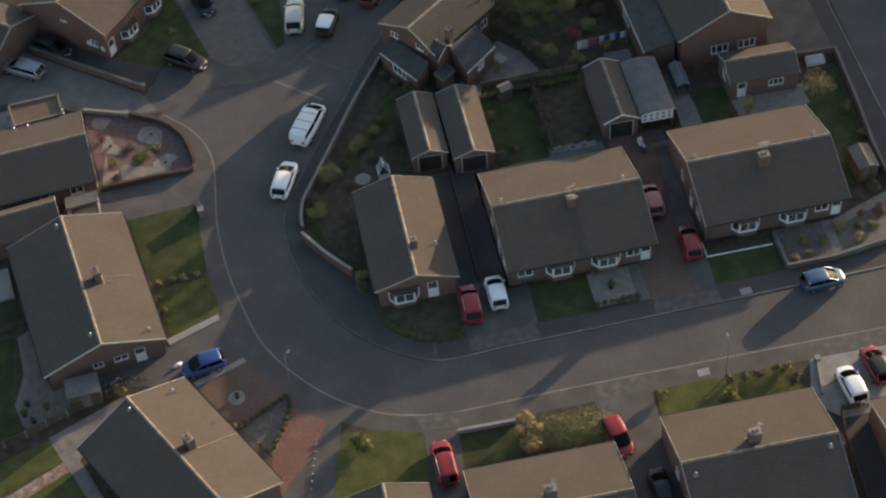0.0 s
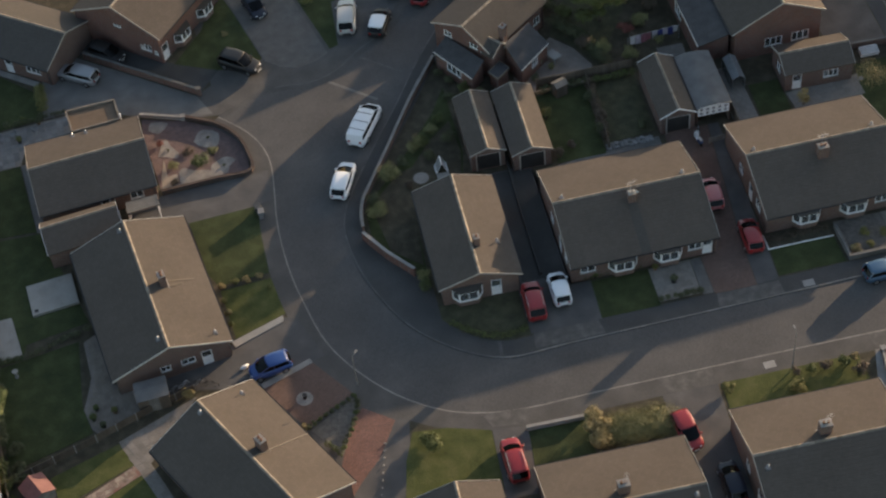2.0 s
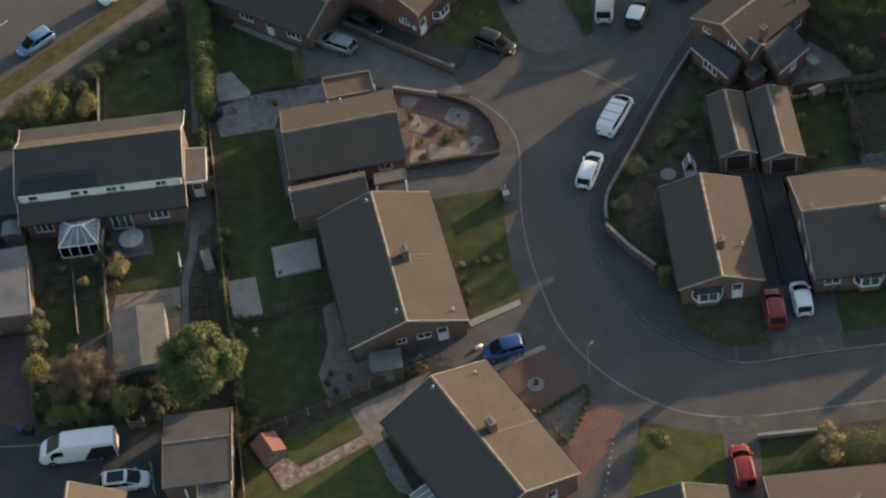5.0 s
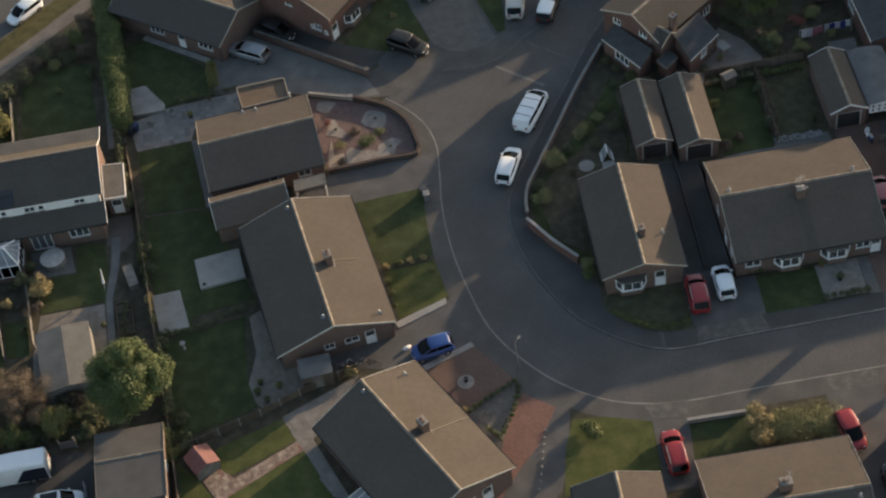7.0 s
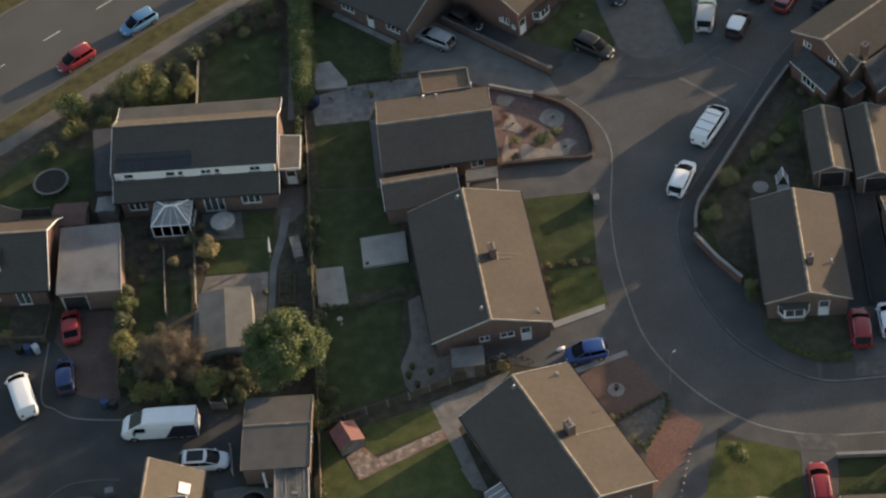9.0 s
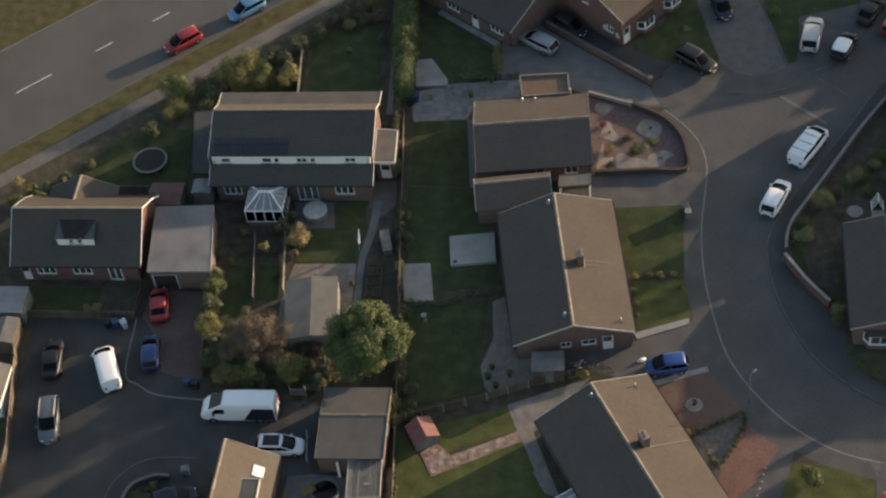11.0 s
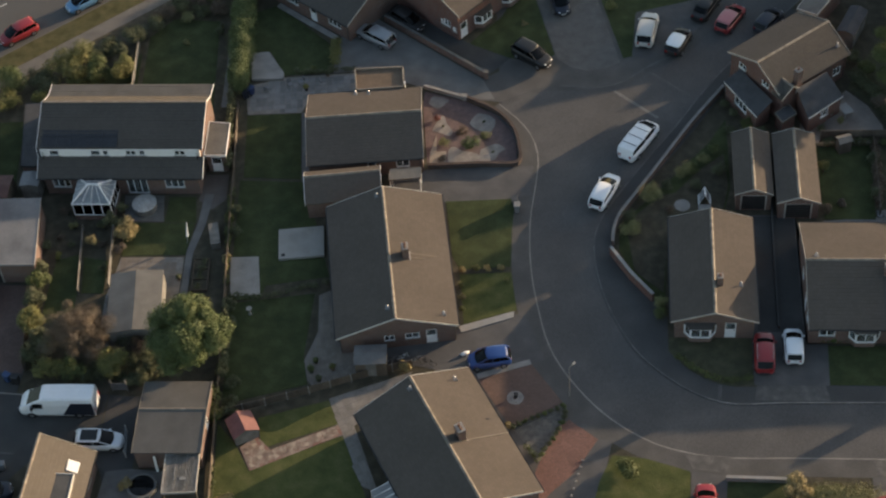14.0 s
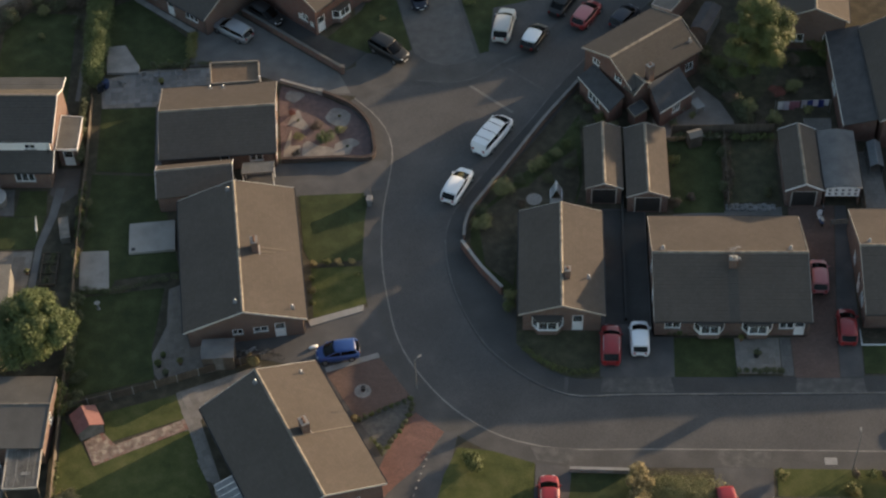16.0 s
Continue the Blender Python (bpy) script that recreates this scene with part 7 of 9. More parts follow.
flat_roofed("extension", "low side extension with a dark roof", "extension", [(-50.8, 34.1), (-49.3, 25.4), (-47.45, 25.4), (-47.45, 34.3)], 2.45, BRICK_BROWN, DARK_SLATE, BLACK)
flat_roofed("porch", "side porch with a brown roof and white edges", "porch", [(-31.5, 31.4), (-31.3, 26.8), (-29.2, 26.8), (-29.4, 31.2)], 2.5, BRICK_BROWN, SHED_FELT, WHITE, doors=[(1, 0.0, 1.0, 0.05, 1.95, "door")])
chalet("chalet_house", "chalet bungalow with steep dark tiles beside a flat garage", -65.0, -52.1, [(13.3, 2.4), (17.8, 5.8), (20.8, 3.9), (22.3, 2.6)], -1,
       [], [(-3.2, 1.9, 0.9, 1.1, "window"), (0.4, 1.9, 0.9, 1.1, "window"), (3.6, 1.3, 0.1, 1.95, "window"), (-5.3, 0.9, 0.1, 1.95, "door")], BRICK_RED, {1: TILE_BROWN, 2: TILE_BROWN})
dm = thing("dormer_window", "white boarded dormer window with slate-grey cheeks on a dark tiled roof", "dormer window", -58.45, 14.95, 3.62)
bm = bmesh.new()
boarded_face(bm, -1.8, 1.8, [(-0.42, 0.5), (0.42, 0.6)], 0, -0.12, 0.95, 0.25, 0.6)
part("dormer_face", bm, WHITE, dm)
bm = bmesh.new()
box(bm, -1.72, 1.72, 0.13, 1.35, -0.1, 0.93)
part("cheek", bm, LEAD, dm)
for sx in (-1, 1):
    bm = bmesh.new()
    bm.faces.new([bm.verts.new(p) for p in ((sx * 1.95, -0.12, 1.0), (sx * 0.95, -0.12, 1.0), (sx * 1.9, 2.1, 1.55))])
    bmesh.ops.solidify(bm, geom=bm.faces[:], thickness=0.06)
    part("side_roof", bm, LEAD, dm, "slate-grey triangular roof flank")
bm = bmesh.new()
bm.faces.new([bm.verts.new(p) for p in ((-0.95, -0.12, 0.99), (0.95, -0.12, 0.99), (1.9, 2.1, 1.54), (-1.9, 2.1, 1.54))])
bmesh.ops.solidify(bm, geom=bm.faces[:], thickness=0.06)
part("roof", bm, DARK_SLATE, dm)
for u, w in ((-0.42, 0.494), (0.42, 0.594)):
    window_unit(dm, pose(u, 0.05, 0.25), w, 0.594, 0)
house("rear_wing", "gabled rear wing of a chalet bungalow", -59.9, 20.8, 90, 5.6, 7.0, 2.4, 4.2, {}, category="extension", tile=TILE_GREY, brick=BRICK_RED, gutters=False)
flat_roofed("garage", "wide flat-roofed double garage with a pale membrane", "garage", [(-52.0, 20.7), (-51.2, 12.5), (-45.1, 12.6), (-46.3, 20.9)], 2.7, BRICK_BROWN, GARAGE_FELT, PALE_FELT, doors=[(1, -1.6, 2.3, 0.0, 2.0, "garage")])
# workshop, lean-to and small sheds
house("workshop", "low garage workshop with a shallow grey felt roof", -29.3, -4.2, 1.0, 5.9, 7.5, 2.45, 2.75, {"w": [(0.4, 2.4, 0.02, 2.0, "garage")], "e": [W_(0, 0.9)]}, category="garage", tile=WORK_FELT, over=0.12, gutters=False, roff=0.6, verge=GREY_WOOD, course=4.0)
lt = thing("lean_to", "lean-to of old patched clear sheets in a white frame", "lean-to", -27.75, -9.55, 0, 4)
OLD_SHEET = material("stained_clear_sheet", (0.17, 0.16, 0.145), (0.31, 0.30, 0.28), 0.5, 0.9, 8, 0.1, per=0.22)
for k in range(6):
    bm = bmesh.new()
    x0 = -1.38 + 0.46 * k
    rows = [(x0 + 0.45 * i / 8, 2.13 + 0.025 * (i % 2) + 0.01 * (k % 2)) for i in range(9)]
    fa, fb = [[bm.verts.new((x, y, z)) for x, z in rows] for y in (-2.1, 2.05)]
    for i in range(8):
        bm.faces.new((fa[i], fa[i + 1], fb[i + 1], fb[i]))
    bmesh.ops.solidify(bm, geom=bm.faces[:], thickness=0.01)
    part("sheet", bm, OLD_SHEET, lt)
for px, py, w, d in ((-1.0, 1.8, 0.8, 0.35), (0.35, -0.75, 0.75, 0.3), (-0.5, -0.1, 0.07, 1.6), (0.62, -0.9, 0.08, 0.7)):
    bm = bmesh.new()
    box(bm, px - w / 2, px + w / 2, py - d / 2, py + d / 2, 2.17, 2.19)
    part("patch", bm, PALE_CONCRETE, lt, "pale repair patch")
for x0, x1, y0, y1 in ((-1.48, -1.39, -2.1, 2.05), (1.39, 1.48, -2.1, 2.05), (-1.38, 1.38, -2.17, -2.1)):
    bm = bmesh.new()
    box(bm, x0, x1, y0, y1, 2.0, 2.2)
    part("edge_board", bm, CREAM, lt)
for sx in (-1.4, -0.46, 0.46, 1.4):
    bm = bmesh.new()
    box(bm, sx - 0.04, sx + 0.04, -2.05, 2.0, 1.98, 2.118)
    part("rafter", bm, WHITE, lt)
for sx in (-1.4, 1.4):
    bm = bmesh.new()
    box(bm, sx - 0.05, sx + 0.05, -2.0, -1.9, 0, 1.979)
    part("post", bm, FENCE_WOOD, lt)
patch("paving_14", [(-34.9, -8.3), (-32.8, -8.0), (-29.7, -8.2), (-29.4, -15), (-35.4, -15)], CONCRETE_DARK, Z2, "stained concrete yard beside a workshop", "paving")
wb = thing("white_board", "white board leaning on a workshop wall", "board", -30.35, -8.0, 0.016, 8)
bm = bmesh.new()
box(bm, -0.1, 0.1, -0.35, -0.31, 0.06, 1.9, pose(0, 0, 0, -10, 0, 0))
part("plank", bm, WHITE, wb)
shed("pale felt-roofed garden shed", -35.0, 8.8, 97, 7.0, 4.9, 2.1, 2.4, SHED_FELT, GREY_WOOD)
patch("raised_patio", [(-29.3, 43.7), (-27.45, 43.95), (-25.5, 40.8), (-25.5, 39.9), (-28.7, 39.85)], CONCRETE, 0.3, "raised pale concrete terrace with an angled corner", "terrace")
shed("grey-roofed timber shed beside a bungalow wall", -12.9, 3.2, 4, 2.9, 2.2, 1.85, 2.1, FELT, FENCE_WOOD)
shed("small play house with a bright red roof and white windows", -23.45, -4.0, -62, 2.3, 2.4, 1.1, 1.75, material("red_play_roof", (0.155, 0.066, 0.058), (0.21, 0.09, 0.08), 0.7, 0.6, 10, 0.1), GREY_WOOD, "e", name="play_house")
shed("low brown shed roof behind a garage", -51.8, 23.4, 0, 3.4, 3.0, 1.7, 1.95, material("red_brown_felt", (0.10, 0.055, 0.048), (0.15, 0.085, 0.072), 0.9, 0.8, 16, 0.3), FENCE_WOOD)
shed("pale shed roof beside a side extension", -48.25, 24.25, 90, 1.9, 1.9, 1.9, 2.05, PALE_FELT, GREY_WOOD, door=False)
shed("pale flat-topped shed in a front garden", -64.2, 9.6, 0, 3.0, 3.2, 1.95, 2.05, PALE_FELT, GREY_WOOD, door=False)
shed("small timber shed with a light roof", -63.9, 6.0, 90, 3.0, 2.4, 1.8, 2.1, SHED_FELT, FENCE_WOOD, door=False)
shed("timber shed with a white gable beside a fence", -63.0, -0.4, 90, 4.6, 2.0, 1.9, 2.3, SHED_FELT, WHITE, door=False)
shed("pale felt-roofed shed in a side garden", 60.4, 12.1, 92, 3.0, 2.0, 1.9, 2.2, SHED_FELT, FENCE_WOOD)
shed("tiny bird-table shed roof in a back garden", 30.3, 30.0, 20, 1.4, 1.1, 1.5, 1.8, SHED_FELT, FENCE_WOOD, door=False)
flat_roofed("canopy", "small grey-brown canopy roof over a side entrance", "canopy", [(-13.0, 25.35), (-13.0, 23.95), (-10.0, 24.3), (-10.05, 25.6)], 2.1, GREY_WOOD, SHED_FELT, GREY_WOOD, open_sides=True)
flat_roofed("extension", "rear extension with a flat brown roof", "extension", [(-17.75, 39.0), (-17.3, 35.9), (-12.5, 36.4), (-12.85, 39.3)], 2.3, BRICK_BROWN, RUST_FELT, RIDGE_TILE, parapet=0.24)
pw = thing("post", "white-painted post at the edge of a flat-roofed extension", "post", -12.45, 36.7)
bm = bmesh.new()
box(bm, -0.05, 0.05, -0.05, 0.05, 0, 2.75)
part("shaft", bm, WHITE, pw)
bm = bmesh.new()
box(bm, -0.09, 0.09, -0.09, 0.09, 2.751, 2.8)
part("cap", bm, WHITE, pw)

# annex with a shallow curved grey roof and patterned white front
an = thing("annex", "annex with a curved grey sheet roof and patterned white front", "annex", 43.5, 25.7)
bm = bmesh.new()
rows = [(-1.75 + 3.5 * i / 12, 2.45 + 0.32 * math.sin(math.pi * i / 12)) for i in range(13)]
a = [bm.verts.new((x, -3.8, z)) for x, z in rows] + [bm.verts.new((x, -3.8, z - 0.06)) for x, z in rows[::-1]]
b = [bm.verts.new((x, 3.7, z)) for x, z in rows] + [bm.verts.new((x, 3.7, z - 0.06)) for x, z in rows[::-1]]
for i in range(26):
    bm.faces.new((a[i], a[(i + 1) % 26], b[(i + 1) % 26], b[i]))
bmesh.ops.triangulate(bm, faces=[bm.faces.new(a[::-1]), bm.faces.new(b)])
part("roof", bm, FELT, an, smooth=False)
for x in (-1.65, 1.55):
    bm = bmesh.new()
    box(bm, x, x + 0.1, -3.6, 3.6, 0, 2.40)
    part("wall", bm, BRICK_BROWN, an)
bm = bmesh.new()
box(bm, -1.54, 1.54, -3.62, -3.55, 1.2, 2.42)
part("front_board", bm, WHITE, an)
for i in range(5):
    for j in range(2):
        bm = bmesh.new()
        box(bm, -1.2 + i * 0.6 - 0.13, -1.2 + i * 0.6 + 0.13, -3.635, -3.622, 1.42 + j * 0.48, 1.68 + j * 0.48)
        part("dark_square", bm, LEAD, an)

# conservatory
co = thing("conservatory", "white-framed conservatory with a glazed hipped roof", "conservatory", -41.45, 22.3)
X0, X1, Y0, Y1, ZE = -1.85, 1.85, -1.6, 1.7, 2.2
hub_w, hub_e = Vector((-0.5, 0.2, 2.95)), Vector((0.5, 0.2, 2.95))
corners = [Vector((X0, Y1, ZE)), Vector((X0, Y0, ZE)), Vector((X1, Y0, ZE)), Vector((X1, Y1, ZE))]
for ci in range(4):
    c0, c1 = corners[ci], corners[(ci + 1) % 4]
    h0, h1 = ((hub_w, hub_w), (hub_w, hub_e), (hub_e, hub_e), (hub_e, hub_w))[ci]
    n = 4
    for k in range(n):
        p, q = c0.lerp(c1, k / n), c0.lerp(c1, (k + 1) / n)
        hp, hq = h0.lerp(h1, k / n), h0.lerp(h1, (k + 1) / n)
        bm = bmesh.new()
        bm.faces.new([bm.verts.new(v) for v in ((p, q, hp) if h0 is h1 else (p, q, hq, hp))])
        bmesh.ops.solidify(bm, geom=bm.faces[:], thickness=0.015)
        part("roof_pane", bm, CLEAR_SHEET, co)
        bm = bmesh.new()
        r = 0.075 if k == 0 else 0.028
        tube(bm, r, r, p + Vector((0, 0, 0.03)), (p.lerp(hp, 1.0 if k == 0 else 0.95)) + Vector((0, 0, 0.04)), 6)
        part("glazing_bar", bm, WHITE, co)
        if ci < 3:
            bm = bmesh.new()
            v = [bm.verts.new(c) for c in ((p.x, p.y, 0.65), (q.x, q.y, 0.65), (q.x, q.y, 2.08), (p.x, p.y, 2.08))]
            bm.faces.new(v)
            bmesh.ops.solidify(bm, geom=bm.faces[:], thickness=0.02)
            part("pane", bm, GLASS, co)
            bm = bmesh.new()
            tube(bm, 0.05, 0.05, (p.x, p.y, 0.6), (p.x, p.y, 2.12), 6)
            tube(bm, 0.07, 0.07, (p.x, p.y, 2.12), (q.x, q.y, 2.12), 6)
            tube(bm, 0.045, 0.045, (p.x, p.y, 0.64), (q.x, q.y, 0.64), 6)
            part("frame", bm, WHITE, co)
    if ci < 3:
        bm = bmesh.new()
        dd = (c1 - c0).normalized()
        mm = pose((c0.x + c1.x) / 2, (c0.y + c1.y) / 2, 0, 0, 0, math.degrees(math.atan2(dd.y, dd.x)))
        ln = (c1 - c0).length
        box(bm, -ln / 2 + 0.1, ln / 2 - 0.1, -0.09, 0.09, 0, 0.6, mm)
        part("base_wall", bm, BRICK_BROWN, co)
bm = bmesh.new()
tube(bm, 0.09, 0.09, hub_w + Vector((0, 0, 0.05)), hub_e + Vector((0, 0, 0.05)), 8)
for hb_ in (hub_w, hub_e):
    tube(bm, 0.17, 0.10, hb_ - Vector((0, 0, 0.02)), hb_ + Vector((0, 0, 0.14)), 10)
part("ridge_bar", bm, WHITE, co)

gl = thing("glazed_lean_to", "lean-to sunroom with a pale clear roof and white bars", "sunroom", -5.45, -7.35, 0, -61.4)
for k in range(6):
    x0 = 0.45 + 0.62 * k
    bm = bmesh.new()
    bm.faces.new([bm.verts.new(p) for p in ((x0 + 0.03, -7.2, 2.05), (x0 + 0.59, -7.2, 2.05), (x0 + 0.59, -5.55, 2.32), (x0 + 0.03, -5.55, 2.32))])
    bmesh.ops.solidify(bm, geom=bm.faces[:], thickness=0.02)
    part("roof_pane", bm, POLY, gl)
    bm = bmesh.new()
    tube(bm, 0.035, 0.035, (x0, -7.2, 2.07), (x0, -5.55, 2.34), 6)
    part("glazing_bar", bm, WHITE, gl)
    bm = bmesh.new()
    box(bm, x0 + 0.04, x0 + 0.58, -7.13, -7.11, 0.7, 1.98)
    part("pane", bm, GLASS, gl)
    bm = bmesh.new()
    box(bm, x0 - 0.03, x0 + 0.03, -7.16, -7.08, 0.7, 2.0)
    part("mullion", bm, WHITE, gl)
bm = bmesh.new()
box(bm, 0.4, 4.2, -7.18, -7.06, 0.0, 0.69)
part("base_wall", bm, BRICK_BROWN, gl)
for bx in ((0.4, 0.5, -7.05, -5.2), (4.1, 4.2, -7.05, -5.2)):
    bm = bmesh.new()
    box(bm, *bx, 0.0, 2.02)
    part("side_wall", bm, BRICK_BROWN, gl)

# pale edging stones beside the red brick drive
for k in range(9):
    es = thing("edging_stone", "small pale edging stone beside a red brick drive", "edging stone", 5.83 - 1.42 * k / 8, -6.4 - 5.7 * k / 8, 0.01, 14 * k, "pale edging stones")
    bm = bmesh.new()
    bmesh.ops.create_icosphere(bm, subdivisions=1, radius=0.10, matrix=Matrix.Diagonal((1.5, 0.9, 0.8, 1)) @ Matrix.Translation((0, 0, 0.12)))
    part("stone", bm, CONCRETE, es)
# round tub, trampoline, planter, slab bench
tb = thing("hot_tub", "round tub with a pale grey cover", "hot tub", -36.75, 22.1)
bm = bmesh.new()
tube(bm, 1.10, 1.15, (0, 0, 0), (0, 0, 0.72), 32)
part("tub", bm, GREY_WOOD, tb)
bm = bmesh.new()
tube(bm, 1.19, 1.19, (0, 0, 0.722), (0, 0, 0.80), 32)
tube(bm, 1.15, 0.15, (0, 0, 0.80), (0, 0, 0.90), 32)
part("cover", bm, FLASH, tb, "pale grey padded cover")
tp = thing("trampoline", "round trampoline with a pale padded rim and black mat", "trampoline", -54.8, 28.9)
bm = bmesh.new()
tube(bm, 1.57, 1.57, (0, 0, 0.70), (0, 0, 0.72), 32)
part("mat", bm, TYRE, tp)
bm = bmesh.new()
for i in range(32):
    a0, a1 = 2 * math.pi * i / 32, 2 * math.pi * (i + 1) / 32
    pts = [(r * math.cos(a), r * math.sin(a)) for r, a in ((1.58, a0), (1.80, a0), (1.80, a1), (1.58, a1))]
    prism(bm, pts, 0.69, 0.77)
part("padding", bm, GREY_WOOD, tp)
for i in range(6):
    bm = bmesh.new()
    a = 2 * math.pi * i / 6
    tube(bm, 0.025, 0.025, (1.65 * math.cos(a), 1.65 * math.sin(a), 0), (1.65 * math.cos(a), 1.65 * math.sin(a), 0.69), 6)
    part("leg", bm, GALV, tp)
pc = thing("paving_circle", "round pale stone circle with a small dark planter", "paving circle", -0.1, 0.05)
for k, (r0, r1, n) in enumerate(((0.18, 0.42, 8), (0.44, 0.74, 14))):
    for i in range(n):
        a0, a1 = 2 * math.pi * i / n + 0.02, 2 * math.pi * (i + 1) / n - 0.02
        bm = bmesh.new()
        prism(bm, [(r * math.cos(a), r * math.sin(a)) for r, a in ((r0, a0), (r1, a0), (r1, (a0 + a1) / 2), (r1, a1), (r0, a1))], 0.0, 0.03)
        part("stone", bm, CONCRETE, pc)
bm = bmesh.new()
tube(bm, 0.16, 0.22, (0.05, 0.1, 0.031), (0.05, 0.1, 0.42), 12)
part("planter", bm, BLACK, pc)
dk = thing("garden_deck", "pale raised deck slab on the back lawn", "deck", -20.95, 17.6, 0, 7)
bm = bmesh.new()
box(bm, -2.15, 2.15, -1.85, 1.85, 0, 0.32)
bmesh.ops.bevel(bm, geom=bm.edges[:], offset=0.02, segments=1, affect="EDGES")
part("slab", bm, DECK_CONCRETE, dk)
bm = bmesh.new()
box(bm, -1.9, -1.55, -1.6, -1.25, 0.322, 0.34)
part("drain_cover", bm, BLACK, dk)
for (mx, my, ma) in ((45.65, 0.82, 0), (39.45, -6.85, 0)):
    mh = thing("access_cover", "pale concrete access cover let into the pavement", "access cover", mx, my, 0, ma)
    bm = bmesh.new()
    box(bm, -0.52, 0.52, -0.36, 0.36, -0.02, 0.014)
    part("cover", bm, PALE_CONCRETE, mh)
gt = thing("gate", "low grey metal gate beside a parking bay", "gate", -33.55, -5.5, 0, 98)
bm = bmesh.new()
for z in (0.15, 0.9):
    box(bm, -1.25, 1.25, -0.02, 0.02, z, z + 0.05)
for i in range(11):
    x = -1.2 + 0.24 * i
    box(bm, x - 0.012, x + 0.012, -0.012, 0.012, 0.2, 0.9)
part("gate_leaf", bm, GALV, gt)
for s in (-1, 1):
    bm = bmesh.new()
    box(bm, s * 1.33 - 0.05, s * 1.33 + 0.05, -0.05, 0.05, 0, 1.05)
    part("post", bm, CREAM, gt)
street_lamp(4.6, 0.25, 45, 4.2)
street_lamp(41.1, -7.85, 90, 5.2)

# ---------- vehicles in place ----------
RD = -0.055
car("red hatchback parked at the kerb of the main road", -54.9, 46.9, 221, "hatch", P_RED, length=4.4, wide=1.04, z=-0.098)
car("light blue hatchback parked at the kerb of the main road", -48.7, 52.0, 221, "hatch", P_SKY, length=4.4, wide=1.04, z=-0.098)
car("white hatchback parked at the kerb of the main road", -40.3, 58.6, 221, "hatch", P_WHITE, length=4.3, wide=1.04, z=-0.098)
car("white people carrier parked in the close", -53.4, 2.6, 114, "carrier", P_WHITE, length=5.2, wide=1.03, tailgate=True)
car("dark blue hatchback on a brown drive", -49.7, 4.5, 101, "hatch", P_INK, roof_mat=P_ROYAL, z=0.03)
car("red car with dark glass on a brown drive", -50.0, 10.2, 101, "saloon", P_RED, length=4.1, z=0.03)
car("black saloon parked beside a fence", -58.9, 3.7, 97, "saloon", P_BLACK)
car("silver off-road car with roof rails beside a fence", -57.5, -3.3, -80, "suv", P_GREY, length=4.9, rails=True)
panel_van("long white panel van with a dark slanting side panel", -40.2, -1.75, 181, (1.12, 1.03, 1.0), livery=True)
car("white car with a dark glass roof in a parking bay", -35.9, -5.55, 1, "hatch", P_WHITE, dark_roof=True, length=4.3, z=0.01)
car("bright blue hatchback on a concrete drive", -2.5, 3.85, 190, "hatch", P_BLUE, length=3.85, z=0.012)
car("white hatchback parked along the bend", 7.5, 24.0, 67, "hatch", P_WHITE, length=4.7, wide=1.04, z=RD)
car("white people carrier with grey roof bars parked along the bend", 10.8, 30.7, 59.5, "carrier", P_WHITE, length=5.6, wide=1.05, z=RD, bars=3, tailgate=True)
car("red off-road car with pale roof rails on a dark drive", 21.5, 4.8, 88, "suv", P_RED, length=4.3, z=0.012, rails=True)
car("white hatchback on a dark drive", 24.05, 5.6, 89, "hatch", P_WHITE, length=3.8, z=0.012)
car("faded red hatchback beside a bungalow", 40.45, 12.8, 87, "hatch", P_PINK, length=3.9, z=0.018)
car("dark red hatchback on a grey drive", 42.3, 7.0, 87, "hatch", P_DARKRED, z=0.018)
car("steel-blue hatchback parked at the kerb", 52.4, 0.0, 4, "hatch", P_STEEL, z=-0.05)
car("white hatchback on a pale drive", 50.9, -11.5, 93, "hatch", P_WHITE, length=4.0, z=0.012)
car("dark red hatchback on a pale drive", 53.6, -10.0, 94, "hatch", P_DARKRED, roof_mat=P_BLACK, z=0.012)
car("red hatchback on a tarmac drive", 30.5, -12.0, -82, "hatch", P_RED, length=3.9, z=0.012)
car("red estate car on a concrete drive", 15.95, -11.1, 91, "estate", P_RED, rails=True, length=4.4, z=0.012)
car("silver estate car on a concrete drive", -16.4, 46.0, 145, "estate", P_SILVER, length=4.7, z=0.012)
# navy car given black paint, so its shade is in the colour
car("dark navy car in the shade of a brick house", -13.2, 48.4, -40, "hatch", P_BLACK, z=0.012)
car("black off-road car at the cul-de-sac head", 0.0, 42.9, -38, "suv", P_BLACK)
car("silver off-road car with roof rails on a parking place", 11.75, 46.6, 80, "suv", P_SUNLIT, rails=True, length=5.0, wide=1.08, z=0.012)
car("dark small car with a white roof on a parking place", 14.9, 44.8, 66, "hatch", P_BLACK, roof_mat=P_WHITE, length=4.1, wide=1.08, z=0.012)
car("red hatchback beside a brick house", 20.3, 48.3, 60, "hatch", P_RED, roof_mat=P_PINK, length=4.4, wide=1.06)
car("dark car beside the wall of a brick house", 24.2, 47.9, 55, "hatch", P_NAVY)
car("black car beside a red hatchback", 17.9, 50.2, 62, "saloon", P_BLACK, z=0.0)
car("dark car on a pale concrete drive", 2.6, 51.2, -75, "hatch", P_NAVY, z=0.012)
car("dark car in the shade of a drive", 32.65, -17.7, 90, "hatch", P_NAVY, z=0.012)
car("dark car behind a low curving wall", -44.3, -11.2, 20, "hatch", P_NAVY, z=0.01)

